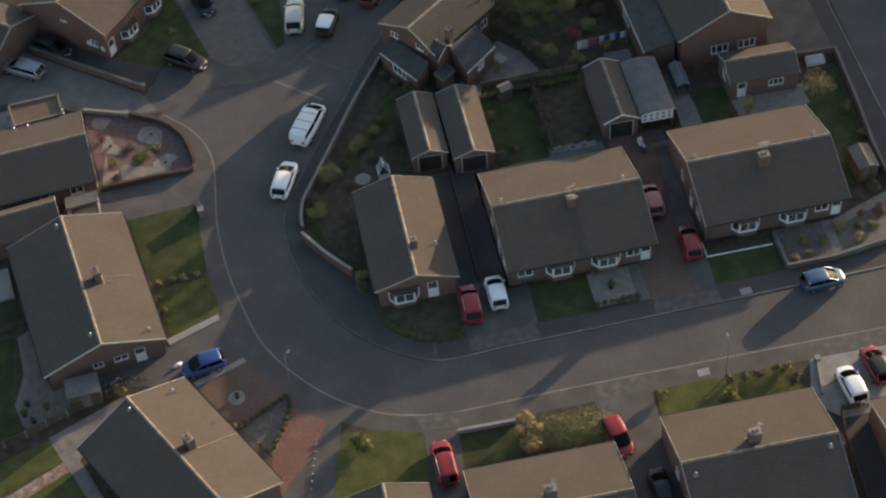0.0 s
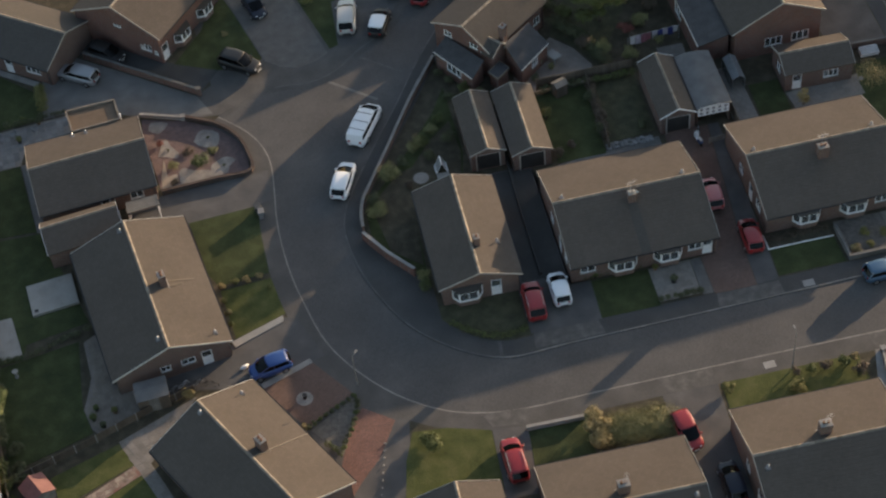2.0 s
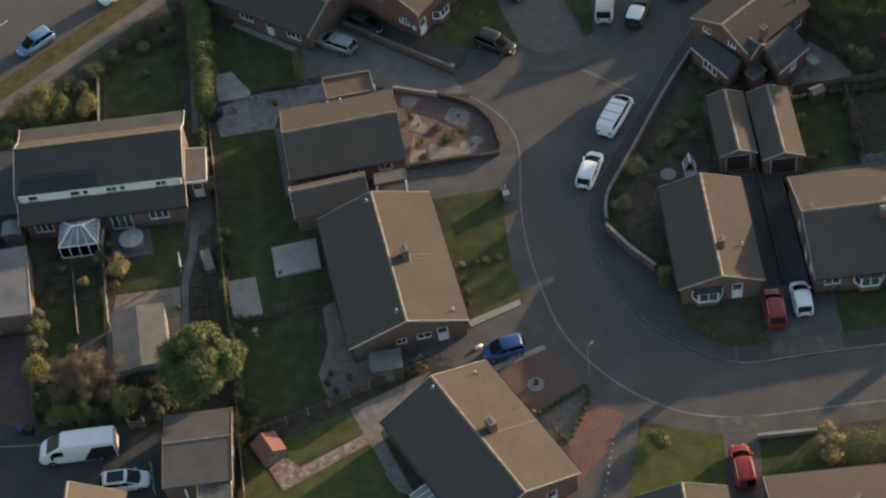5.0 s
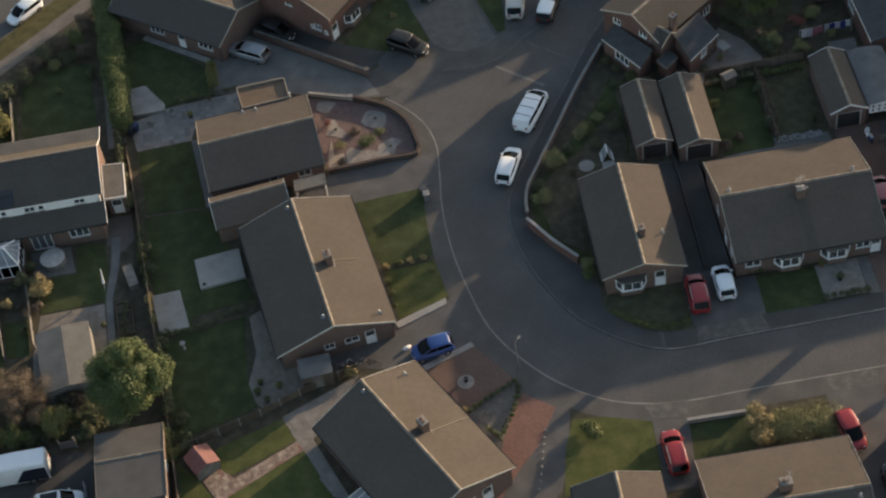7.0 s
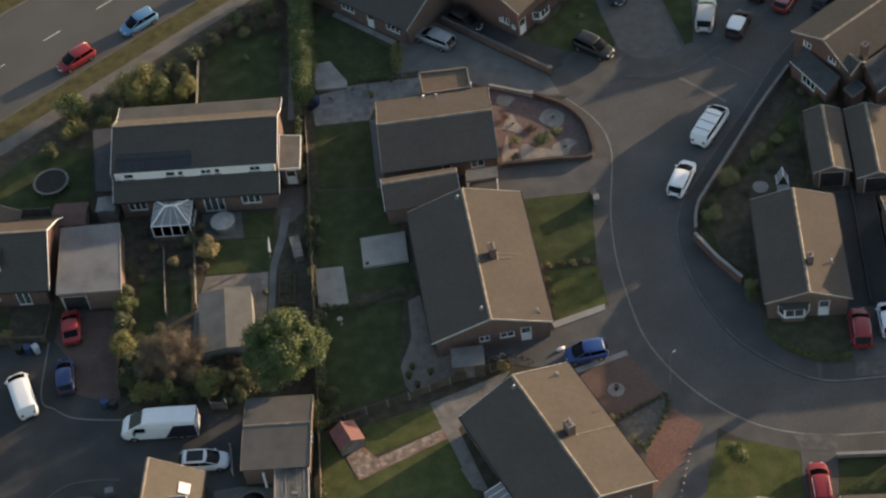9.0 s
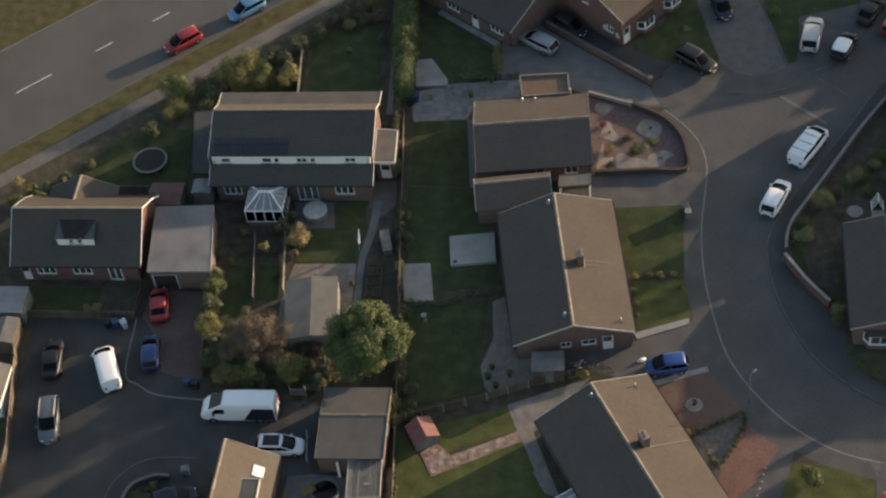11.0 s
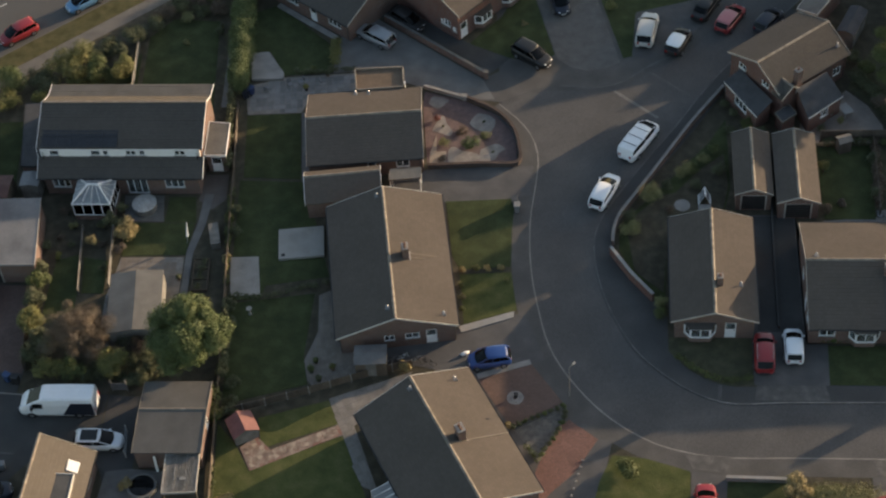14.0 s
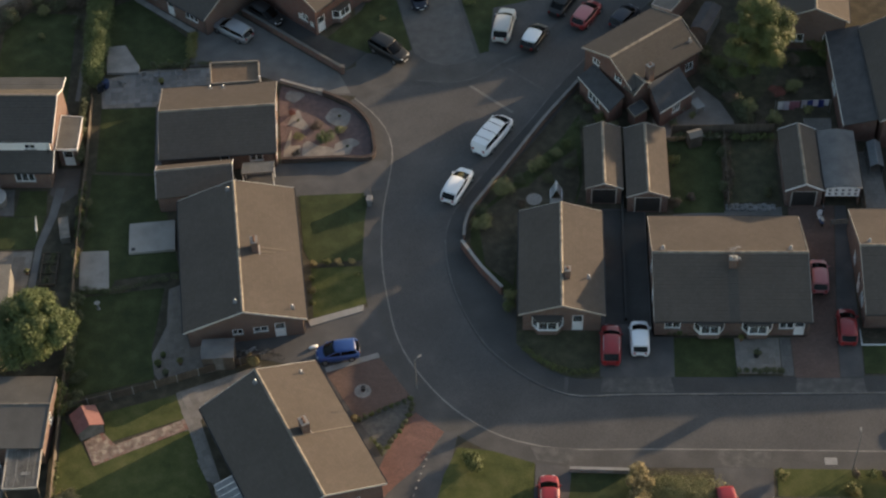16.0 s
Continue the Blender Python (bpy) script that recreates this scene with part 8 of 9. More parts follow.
# ---------- trees, shrubs, hedges ----------
tree("broad green tree with a dense rounded crown", -28.6, 3.3, 7.9, 4.2, LEAF_BRIGHT, 1, 46000, 0.095, 0.2, lumps_n=34, low=0.36, shell=0.55)
tree("bare reddish-brown tree with fine twigs", -39.4, 4.6, 5.3, 3.4, LEAF_RUST, 2, 30000, 0.048, 0.12, low=0.2, bare=True)
tree("tall yellowing tree over dark back gardens", 36.8, 39.2, 10.6, 3.5, LEAF_GREEN, 3, 46000, 0.085, 0.18, low=0.2, shell=0.45)
shrub("rounded golden shrub beside a fence", -44.6, 6.9, 1.8, 2.9, LEAF_YELLOW, 1, size=0.11)
# LEAF_DARK shrubs round x -38 to -32 are added for the shadow there
# LEAF_YELLOW at x -36.3 puts sunlight into a bush's leaves
# those near x -44.8 are raised to block sun from the close
for i, (x, y, r, h, m) in enumerate(((-42.7, 1.9, 1.4, 1.8, LEAF_YELLOW), (-41.3, 1.8, 1.4, 1.7, LEAF_YELLOW), (-39.7, 1.8, 1.5, 1.9, LEAF_BRIGHT), (-36.3, 2.4, 1.9, 3.2, LEAF_YELLOW), (-43.5, 3.3, 1.3, 2.0, LEAF_DARK), (-43.4, 5.6, 1.2, 2.2, LEAF_DARK), (-42.2, 4.4, 1.2, 2.4, LEAF_DARK), (-35.4, 5.2, 1.6, 1.8, LEAF_DARK), (-34.0, 3.4, 1.4, 1.6, LEAF_DARK), (-37.8, 5.6, 1.2, 1.6, LEAF_DARK), (-32.6, 2.9, 1.3, 1.5, LEAF_DARK), (-38.4, 1.2, 0.9, 1.1, LEAF_DARK), (-34.4, 1.0, 0.9, 1.0, LEAF_DARK), (-33.2, 1.2, 1.0, 1.4, LEAF_DARK), (-44.7, 9.6, 1.25, 2.9, LEAF_DARK), (-44.9, 11.8, 1.2, 2.9, LEAF_GREEN), (-45.0, 13.4, 1.0, 2.7, LEAF_DARK), (-43.6, 4.6, 1.1, 1.8, LEAF_DARK))):
    shrub("green shrub in a border behind a van", x, y, r, h, m, 10 + i)
for i, (x, y, r, h, m) in enumerate(((-53.9, 38.6, 2.5, 2.5, LEAF_BRIGHT), (-53.6, 36.2, 1.9, 1.8, LEAF_YELLOW), (-51.0, 39.6, 1.6, 1.7, LEAF_DARK), (-47.9, 41.2, 2.9, 2.8, LEAF_YELLOW), (-45.8, 42.6, 1.7, 1.7, LEAF_DARK), (-44.5, 40.0, 1.9, 2.8, LEAF_GREEN), (-41.9, 40.4, 1.8, 3.0, LEAF_YELLOW), (-43.9, 44.0, 1.8, 1.7, LEAF_DARK), (-41.7, 46.0, 1.7, 1.9, LEAF_DARK), (-49.6, 38.4, 1.5, 1.8, LEAF_DARK), (-46.8, 39.2, 1.4, 1.6, LEAF_GREEN), (-55.6, 33.0, 1.3, 1.6, LEAF_DARK), (-40.0, 47.4, 1.4, 1.8, LEAF_DARK), (-50.2, 36.4, 1.1, 1.7, LEAF_GREEN))):
    shrub("overgrown shrub along a back boundary", x, y, r, h, m, 30 + i)
for i, (x, y, r, m) in enumerate(((-68.0, 25.7, 0.85, LEAF_GOLD), (-66.4, 24.9, 0.95, LEAF_YELLOW), (-64.6, 24.8, 1.0, LEAF_DARK), (-67.5, 23.4, 1.05, LEAF_GREEN), (-65.3, 23.8, 0.9, LEAF_GREEN), (-63.2, 26.6, 1.0, LEAF_DARK), (-61.0, 28.4, 0.9, LEAF_DARK))):
    shrub("rounded clipped shrub behind a house", x, y, r, 1.4, m, 50 + i)
hedge("tall narrow evergreen hedge between gardens", [(-31.4, 57), (-30.4, 47), (-29.7, 38.0)], 2.5, 2.5, LEAF_BRIGHT, 1, 240, 0.09)
for i, (x, y, r, h, m) in enumerate(((-39.4, 49.4, 1.5, 1.6, LEAF_RUST), (-37.8, 50.6, 1.5, 1.7, LEAF_DARK), (-36.2, 51.8, 1.6, 1.8, LEAF_RUST), (-34.6, 52.4, 1.5, 1.8, LEAF_GREEN), (-33.6, 50.2, 1.2, 1.7, LEAF_RUST), (-33.6, 54.2, 1.4, 1.8, LEAF_RUST), (-35.3, 49.9, 1.1, 1.3, LEAF_DARK), (-36.9, 49.2, 1.0, 1.1, LEAF_OLIVE), (-33.0, 47.0, 0.8, 1.3, LEAF_DARK))):
    shrub("dark brown-green bush along a back boundary", x, y, r, h, m, 810 + i)
shrub("small pale bush on a dark lawn", -36.4, 45.4, 0.5, 0.7, LEAF_OLIVE, 830)
hedge("dark ivy on a garden fence", [(-30.4, 38), (-29.6, 30), (-29.2, 27)], 0.9, 1.6, LEAF_DARK, 2, 120)
hedge("scruffy border shrubs along a fence", [(-28.4, 24), (-27.9, 17)], 0.7, 0.9, LEAF_GREEN, 3, 90)
hedge("scruffy border shrubs along a fence", [(-27.6, 15), (-27.4, 12.5)], 0.6, 0.9, LEAF_YELLOW, 4, 90)
hedge("dark ivy and shrubs along a fence", [(-26.6, 0.0), (-26.3, -3.0)], 1.2, 1.3, LEAF_GREEN, 5, 120)
for i, (x, y, r, h) in enumerate(((-26.6, 9.6, 0.7, 1.3), (-26.5, 7.6, 0.9, 1.5), (-26.3, 5.4, 0.7, 1.2), (-26.1, 2.2, 0.8, 1.3), (-27.3, 18.6, 0.7, 1.1), (-27.9, 21.5, 0.8, 1.3))):
    shrub("dark self-sown shrub against a fence", x, y, r, h, LEAF_DARK, 770 + i)
# dark leaves laid here in place of the shadow on the ground
hedge("low leafy cover added to darken the ground behind a parking bay", [(-38.6, 2.4), (-35.0, 2.3), (-32.4, 2.2)], 2.6, 0.7, LEAF_DARK, 14, 110)
shrub("green shrub beside a play house", -25.0, -1.9, 1.2, 1.3, LEAF_DARK, 70)
shrub("pale feathery grass clump beside a fence", -37.9, 18.5, 1.6, 1.6, LEAF_GOLD, 71)
shrub("golden shrub in a dark back garden", -41.0, 17.4, 0.75, 1.3, LEAF_GOLD, 72)
shrub("dark green shrub beside a conservatory", -39.5, 19.8, 0.9, 2.0, LEAF_DARK, 73)
shrub("rusty shrub beside a fence", -38.2, 16.6, 0.8, 1.0, LEAF_RUST, 74)
for i, (x, y, r, h, m) in enumerate(((-44.6, 21.4, 0.7, 0.7, LEAF_RUST), (-43.4, 19.6, 0.6, 0.6, LEAF_OLIVE), (-44.3, 18.2, 0.5, 0.5, LEAF_RUST), (-43.1, 17.2, 0.5, 0.5, LEAF_DARK), (-40.6, 19.6, 0.6, 0.9, LEAF_DARK), (-40.0, 17.2, 0.5, 0.6, LEAF_RUST), (-39.4, 14.2, 0.5, 0.9, LEAF_DARK), (-45.3, 17.0, 0.6, 0.9, LEAF_DARK), (-38.9, 21.6, 0.7, 1.5, LEAF_DARK))):
    shrub("straggling plant in a dug-over back garden", x, y, r, h, m, 840 + i, size=0.08)
shrub("dark copper-leaved bush behind a parking bay", -34.9, 4.4, 2.2, 2.0, LEAF_COPPER, 860, size=0.08)
bx_ = thing("storage_box", "pale garden storage box beside a fence", "storage box", -29.3, 18.2, 0, 14)
bm = bmesh.new()
box(bm, -0.42, 0.42, -1.3, 1.3, 0, 0.78)
part("box_body", bm, GREY_WOOD, bx_)
bm = bmesh.new()
box(bm, -0.47, 0.47, -1.36, 1.36, 0.782, 0.85)
bmesh.ops.bevel(bm, geom=bm.edges[:], offset=0.02, segments=1, affect="EDGES")
part("lid", bm, GREY_WOOD, bx_)
shrub("small plant in a dark garden", -44.0, 15.8, 0.5, 0.6, LEAF_GREEN, 75)
shrub("orange shrub in a front garden", -56.2, 9.9, 0.6, 0.8, LEAF_GOLD, 76)
shrub("gold shrub at the corner of a bungalow", -10.0, 2.9, 0.7, 1.0, LEAF_GOLD, 77)
ball = 0
for line in ([(-0.2, -3.2), (2.0, -1.95), (4.15, -0.9)], [(4.25, -1.5), (3.75, -3.4), (2.2, -6.2)]):
    for bx, by in thin(smooth_line(line, 0.1), 0.56):
        ball += 1
        shrub("small clipped box ball edging a gravel bed", bx, by, 0.34, 0.5, LEAF_DARK if ball % 3 else LEAF_GREEN, 600 + ball, count=260, size=0.07, name="box_ball", lumps_n=3)
hedge("small shrubs at the end of a gravel bed", [(1.2, -5.3), (2.0, -6.5)], 0.6, 0.5, LEAF_GREEN, 8, 120, 0.07)
shrub("yellow tuft at the corner of the paving", -0.6, -3.0, 0.45, 0.5, LEAF_GOLD, 78, size=0.07)
for i, (x, y, r, m) in enumerate(((-5.6, 14.4, 0.5, LEAF_GOLD), (-4.3, 14.6, 0.45, LEAF_YELLOW), (-3.2, 14.65, 0.5, LEAF_GOLD), (-2.0, 14.75, 0.45, LEAF_GOLD), (-5.5, 12.6, 0.4, LEAF_YELLOW), (-5.35, 11.2, 0.45, LEAF_GOLD), (-5.2, 9.8, 0.4, LEAF_YELLOW), (-1.3, 13.2, 0.3, LEAF_YELLOW))):
    shrub("small golden bedding plant on the lawn edge", x, y, r, 0.45, m, 80 + i, size=0.07, name="bedding_plant")
shrub("clipped round shrub on a slate bed", -5.7, 30.3, 1.15, 1.2, LEAF_BRIGHT, 90, size=0.08)
shrub("low brown heather on a slate bed", -8.3, 30.8, 0.75, 0.6, LEAF_OLIVE, 91, size=0.07)
shrub("low plant on a slate bed", -4.2, 31.7, 0.75, 0.6, LEAF_OLIVE, 92, size=0.07)
shrub("low brown heather on a slate bed", -8.4, 28.5, 0.6, 0.5, LEAF_RUST, 94, size=0.07)
shrub("low brown heather on a slate bed", -6.4, 32.4, 0.9, 0.4, LEAF_RUST, 95, size=0.07)
for i, (x, y) in enumerate(((-4.5, 33.8), (-3.4, 29.6), (-8.5, 33.2))):
    shrub("small dark plant on a stone island", x, y, 0.22, 0.3, LEAF_DARK, 96 + i, count=120, size=0.05, name="bedding_plant", lumps_n=3)
shrub("low rusty plant on a slate bed", -9.2, 34.2, 0.5, 0.5, LEAF_RED, 93, size=0.07)
for i, (x, y, r, h, m) in enumerate(((10.0, 19.0, 1.3, 1.5, LEAF_OLIVE), (9.8, 20.8, 0.9, 1.2, LEAF_DARK), (11.8, 23.3, 1.45, 1.6, LEAF_OLIVE), (13.4, 24.9, 0.8, 1.0, LEAF_DARK), (14.9, 26.4, 1.1, 1.4, LEAF_OLIVE), (15.9, 27.0, 0.9, 1.2, LEAF_GREEN), (16.9, 28.4, 0.8, 1.0, LEAF_OLIVE), (17.9, 29.6, 0.7, 0.9, LEAF_GREEN), (12.6, 10.3, 0.8, 1.6, LEAF_OLIVE), (12.5, 9.0, 0.8, 1.3, LEAF_GREEN), (18.4, 26.8, 1.0, 1.5, LEAF_DARK), (19.6, 32.4, 0.7, 0.8, LEAF_DARK), (28.2, 27.0, 0.7, 1.6, LEAF_YELLOW), (28.0, 21.6, 0.8, 1.5, LEAF_RUST), (16.0, 25.0, 0.8, 0.9, LEAF_DARK), (13.6, 22.0, 0.6, 0.6, LEAF_RUST))):
    shrub("straggling garden shrub behind the wall", x, y, r, h, m, 100 + i, size=0.075, lumps_n=10)
# the last two are added to darken the rear lean-to wall
for i, (x, y, r, h, m) in enumerate(((19.2, 35.9, 0.6, 1.1, LEAF_DARK), (20.1, 34.5, 0.7, 1.2, LEAF_DARK), (21.2, 32.9, 0.9, 1.3, LEAF_GREEN), (22.4, 31.9, 0.8, 1.2, LEAF_DARK), (28.4, 32.5, 0.6, 1.0, LEAF_DARK), (30.3, 33.6, 0.5, 0.9, LEAF_OLIVE))):
    shrub("dark shrub growing against a lean-to wall", x, y, r, h, m, 870 + i, size=0.075)
hedge("low flowering border in front of a bungalow", [(14.0, 4.6), (16.0, 2.9), (18.2, 2.1), (20.2, 2.4)], 0.7, 0.5, LEAF_GREEN, 9, 110, 0.08)
for i, (x, y, r, m) in enumerate(((32.9, 28.2, 0.8, LEAF_DARK), (33.4, 25.6, 0.7, LEAF_RUST), (32.7, 23.6, 0.7, LEAF_DARK), (38.9, 36.6, 0.9, LEAF_RED), (36.0, 34.6, 1.2, LEAF_OLIVE), (34.2, 36.0, 1.1, LEAF_RUST), (33.4, 40.6, 1.2, LEAF_GREEN), (32.2, 42.2, 1.0, LEAF_DARK), (38.4, 33.0, 1.0, LEAF_OLIVE), (44.6, 42.0, 1.2, LEAF_GREEN), (43.4, 43.0, 0.8, LEAF_YELLOW), (46.2, 31.5, 0.8, LEAF_DARK), (40.4, 37.6, 1.1, LEAF_OLIVE), (39.4, 35.0, 0.8, LEAF_RUST), (41.6, 34.2, 0.7, LEAF_OLIVE), (37.0, 32.0, 0.8, LEAF_RUST), (42.2, 39.4, 0.9, LEAF_RUST))):
    shrub("dark shrub in a shady back garden", x, y, r, 1.4, m, 130 + i)
shrub("spreading straw-coloured shrub in a corner garden", 60.2, 23.3, 2.2, 2.0, LEAF_GOLD, 150, count=1100)
shrub("tall yellow grass beside a terrace", 52.5, 21.9, 0.8, 2.2, LEAF_GOLD, 151)
for i, (x, y, r, m) in enumerate(((50.9, 3.2, 0.6, LEAF_GOLD), (52.4, 3.4, 0.5, LEAF_YELLOW), (52.3, 4.9, 0.7, LEAF_YELLOW), (53.9, 4.4, 0.6, LEAF_YELLOW), (55.9, 5.9, 0.8, LEAF_GOLD), (57.2, 4.2, 0.6, LEAF_GOLD), (58.9, 5.2, 0.8, LEAF_YELLOW), (60.4, 6.6, 1.0, LEAF_RED), (58.4, 6.6, 0.5, LEAF_RED), (57.6, 5.4, 0.5, LEAF_DARK))):
    shrub("small colourful shrub in a gravel garden", x, y, r, 0.7, m, 160 + i, size=0.08)
hedge("broad clipped green hedge", [(24.6, -10.4), (27.0, -10.5), (29.0, -10.6)], 3.4, 1.25, LEAF_OLIVE, 10, 420, 0.055)
shrub("tall straw-coloured grass clump beside a hedge", 23.4, -9.3, 1.45, 1.7, LEAF_GOLD, 180)
shrub("tall straw-coloured grass clump beside a hedge", 23.7, -11.2, 1.4, 1.5, LEAF_GOLD, 181)
shrub("round clipped shrub on a sunny lawn", 9.7, -7.6, 1.35, 1.3, LEAF_GREEN, 182)
for i, (x, y, r, m) in enumerate(((35.2, -8.6, 0.7, LEAF_YELLOW), (40.9, -10.0, 1.0, LEAF_YELLOW), (41.2, -8.5, 0.5, LEAF_RUST), (42.6, -8.4, 0.7, LEAF_GREEN), (44.0, -8.4, 0.8, LEAF_RUST), (45.4, -8.4, 0.7, LEAF_GREEN), (46.6, -9.6, 0.9, LEAF_RUST), (46.4, -8.2, 0.5, LEAF_GOLD))):
    shrub("small rounded shrub along the lawn edge", x, y, r, 0.9, m, 190 + i, size=0.08)
hedge("yellow-green corner hedge beside a drive", [(-20.4, 45.2), (-20.3, 42.2)], 1.2, 1.2, LEAF_YELLOW, 12, 110)
for i, (x, y) in enumerate(((-22.4, 41.1), (-20.6, 41.4), (-24.2, 41.0))):
    shrub("potted plant on the patio", x, y, 0.45, 0.8, LEAF_DARK if i else LEAF_GREEN, 210 + i, size=0.08)
shrub("low tuft on a front lawn", -1.0, 48.2, 0.45, 0.35, LEAF_GOLD, 220, size=0.07)
shrub("yellow shrub beside a concrete drive", 8.0, 50.4, 0.9, 1.2, LEAF_YELLOW, 221)
for i, (x, y, r) in enumerate(((-46.6, -10.0, 0.8), (-46.9, -11.2, 0.9), (-47.8, -10.9, 0.7))):
    shrub("dark plant behind a low curving wall", x, y, r, 0.7, LEAF_DARK, 230 + i)
wheelie_bin(-1.0, 22.6, 10, material("grey_bin_plastic", (0.035, 0.038, 0.042), (0.055, 0.06, 0.065), 0.5, 0.4, 8, 0.03), "grey wheelie bin on the pavement edge")
wheelie_bin(-0.75, 21.9, 0, PALE_FELT, "pale grey bin beside a wheelie bin")
BIN_BLUE = material("blue_bin_plastic", (0.018, 0.045, 0.11), (0.03, 0.06, 0.14), 0.5, 0.4, 8, 0.03)
for i, (x, y, m) in enumerate(((-54.6, 7.9, BLACK), (-53.8, 7.9, BIN_BLUE), (-53.0, 7.85, material("pale_blue_bin", (0.3, 0.36, 0.42), (0.36, 0.42, 0.48), 0.5, 0.4, 8, 0.03)), (-45.6, 1.2, BIN_BLUE), (-44.8, 1.0, BLACK), (-43.9, -8.3, PALE_FELT), (-29.0, 37.4, P_NAVY), (-28.5, 37.9, P_INK))):
    wheelie_bin(x, y, i * 20, m, "wheelie bin standing beside a fence")

# ---------- small things ----------
# skylight and flat dormer on the sunlit roof
sk = thing("skylight", "bright roof window in a tiled roof", "skylight", -36.7, -9.95, 3.13, 88)
bm = bmesh.new()
box(bm, -0.52, 0.52, -0.5, 0.5, -0.05, 0.1, pose(0, 0, 0, 27, 0, 0))
part("frame", bm, WHITE, sk)
bm = bmesh.new()
box(bm, -0.45, 0.45, -0.43, 0.43, 0.102, 0.112, pose(0, 0, 0, 27, 0, 0))
part("pane", bm, LAMP_LENS, sk)
fd = thing("dormer_window", "flat-roofed dark dormer with white edges on a tiled roof", "dormer window", -37.25, -13.5, 2.6)
bm = bmesh.new()
box(bm, -0.9, 0.9, -2.4, 2.4, 0.0, 0.95)
part("dormer_body", bm, GREY_WOOD, fd)
bm = bmesh.new()
box(bm, -0.9, 0.9, -2.45, 2.45, 0.952, 1.05)
part("roof", bm, WORK_FELT, fd)
for bx in ((-0.99, -0.905, -2.45, 2.53), (0.905, 0.99, -2.45, 2.53), (-0.904, 0.904, 2.452, 2.53)):
    bm = bmesh.new()
    box(bm, *bx, 0.85, 1.09)
    part("edge_trim", bm, PALE_VERGE, fd)

# solar panels on the chalet roof
for i in range(5):
    for j in range(2):
        t0 = (25.75 + j * 1.05 - 25.61) / (30.7 - 25.61)
        z0 = 4.62 + (6.35 - 4.62) * t0
        sp = thing("solar_panel", "dark flush solar panel on a tiled roof", "solar panel", -46.1 + i * 1.5, 25.8 + j * 1.05, z0 + 0.05, 0, "solar panels on a roof")
        sp.matrix_basis = pose(-46.1 + i * 1.5, 25.8 + j * 1.05, z0 + 0.06, math.degrees(math.atan2(6.35 - 4.62, 30.7 - 25.61)), 0, 0)
        bm = bmesh.new()
        box(bm, -0.73, 0.73, 0.0, 1.02, 0.0, 0.035)
        part("cell_sheet", bm, SOLAR, sp)
        bm = bmesh.new()
        for a in ((-0.74, 0.74, -0.012, 0.0), (-0.74, 0.74, 1.02, 1.032), (-0.74, -0.731, 0.0, 1.02), (0.731, 0.74, 0.0, 1.02)):
            box(bm, *a, 0.0, 0.045)
        part("frame", bm, SOLAR, sp)


def aerial(x, y, z, rz):
    root = thing("tv_aerial", "television aerial on a chimney", "aerial", x, y, z, rz, "aerials on chimneys")
    bm = bmesh.new()
    tube(bm, 0.02, 0.02, (0, 0, 0), (0, 0, 1.3), 6)
    part("mast", bm, GALV, root)
    bm = bmesh.new()
    tube(bm, 0.015, 0.015, (-0.5, 0, 1.2), (0.6, 0, 1.2), 6)
    for i in range(8):
        tube(bm, 0.009, 0.009, (-0.4 + i * 0.13, -0.22, 1.2), (-0.4 + i * 0.13, 0.22, 1.2), 5)
    part("boom", bm, GALV, root)


aerial(32.25, 11.35, 4.9, 20)
aerial(50.5, 12.3, 4.8, 10)
aerial(40.4, -17.3, 4.9, 40)
aerial(23.4, -18.7, 4.9, 70)

sd = thing("satellite_dish", "white satellite dish on a chimney", "satellite dish", 32.55, 11.1, 4.55, 60)
bm = bmesh.new()
tube(bm, 0.05, 0.36, (0.1, 0, 0.25), (0.26, 0, 0.33), 16)
part("dish", bm, WHITE, sd)
bm = bmesh.new()
tube(bm, 0.025, 0.025, (-0.25, 0, 0.1), (0.12, 0, 0.27), 6)
tube(bm, 0.015, 0.015, (0.1, 0, 0.05), (0.5, 0, 0.28), 6)
part("bracket", bm, GALV, sd)
wl = thing("washing_line", "washing line hung with pale lilac, pink and blue clothes", "washing line", 38.4, 34.0)
for x in (0, 5.4):
    bm = bmesh.new()
    tube(bm, 0.035, 0.03, (x, 0.07 * x, 0), (x, 0.07 * x, 1.9), 8)
    part("post", bm, GALV, wl)
bm = bmesh.new()
tube(bm, 0.008, 0.008, (0, 0, 1.85), (5.4, 0.38, 1.85), 5)
part("line", bm, WHITE, wl)
rgc = random.Random(5)
CLOTH = [material(nm, tuple(v * 0.85 for v in c), c, 0.9, 2.0, 20, 0.2) for nm, c in (("lilac_cotton", (0.52, 0.49, 0.56)), ("pink_cotton", (0.36, 0.16, 0.20)), ("blue_cotton", (0.05, 0.07, 0.24)), ("white_cotton", (0.66, 0.66, 0.68)))]
for i in range(9):
    x0 = 0.2 + i * 0.57 + rgc.uniform(-0.06, 0.06)
    bm = bmesh.new()
    n = 6
    hh = rgc.uniform(0.7, 1.2)
    va = [[bm.verts.new((x0 + 0.54 * k / n, 0.07 * x0 + 0.05 * math.sin(k * 1.9 + i), z)) for k in range(n + 1)] for z in (1.84, 1.84 - hh)]
    for k in range(n):
        bm.faces.new((va[0][k], va[0][k + 1], va[1][k + 1], va[1][k]))
    bmesh.ops.solidify(bm, geom=bm.faces[:], thickness=0.01)
    part("garment", bm, CLOTH[(3, 0, 1, 1, 0, 2, 0, 2, 3)[i]], wl)

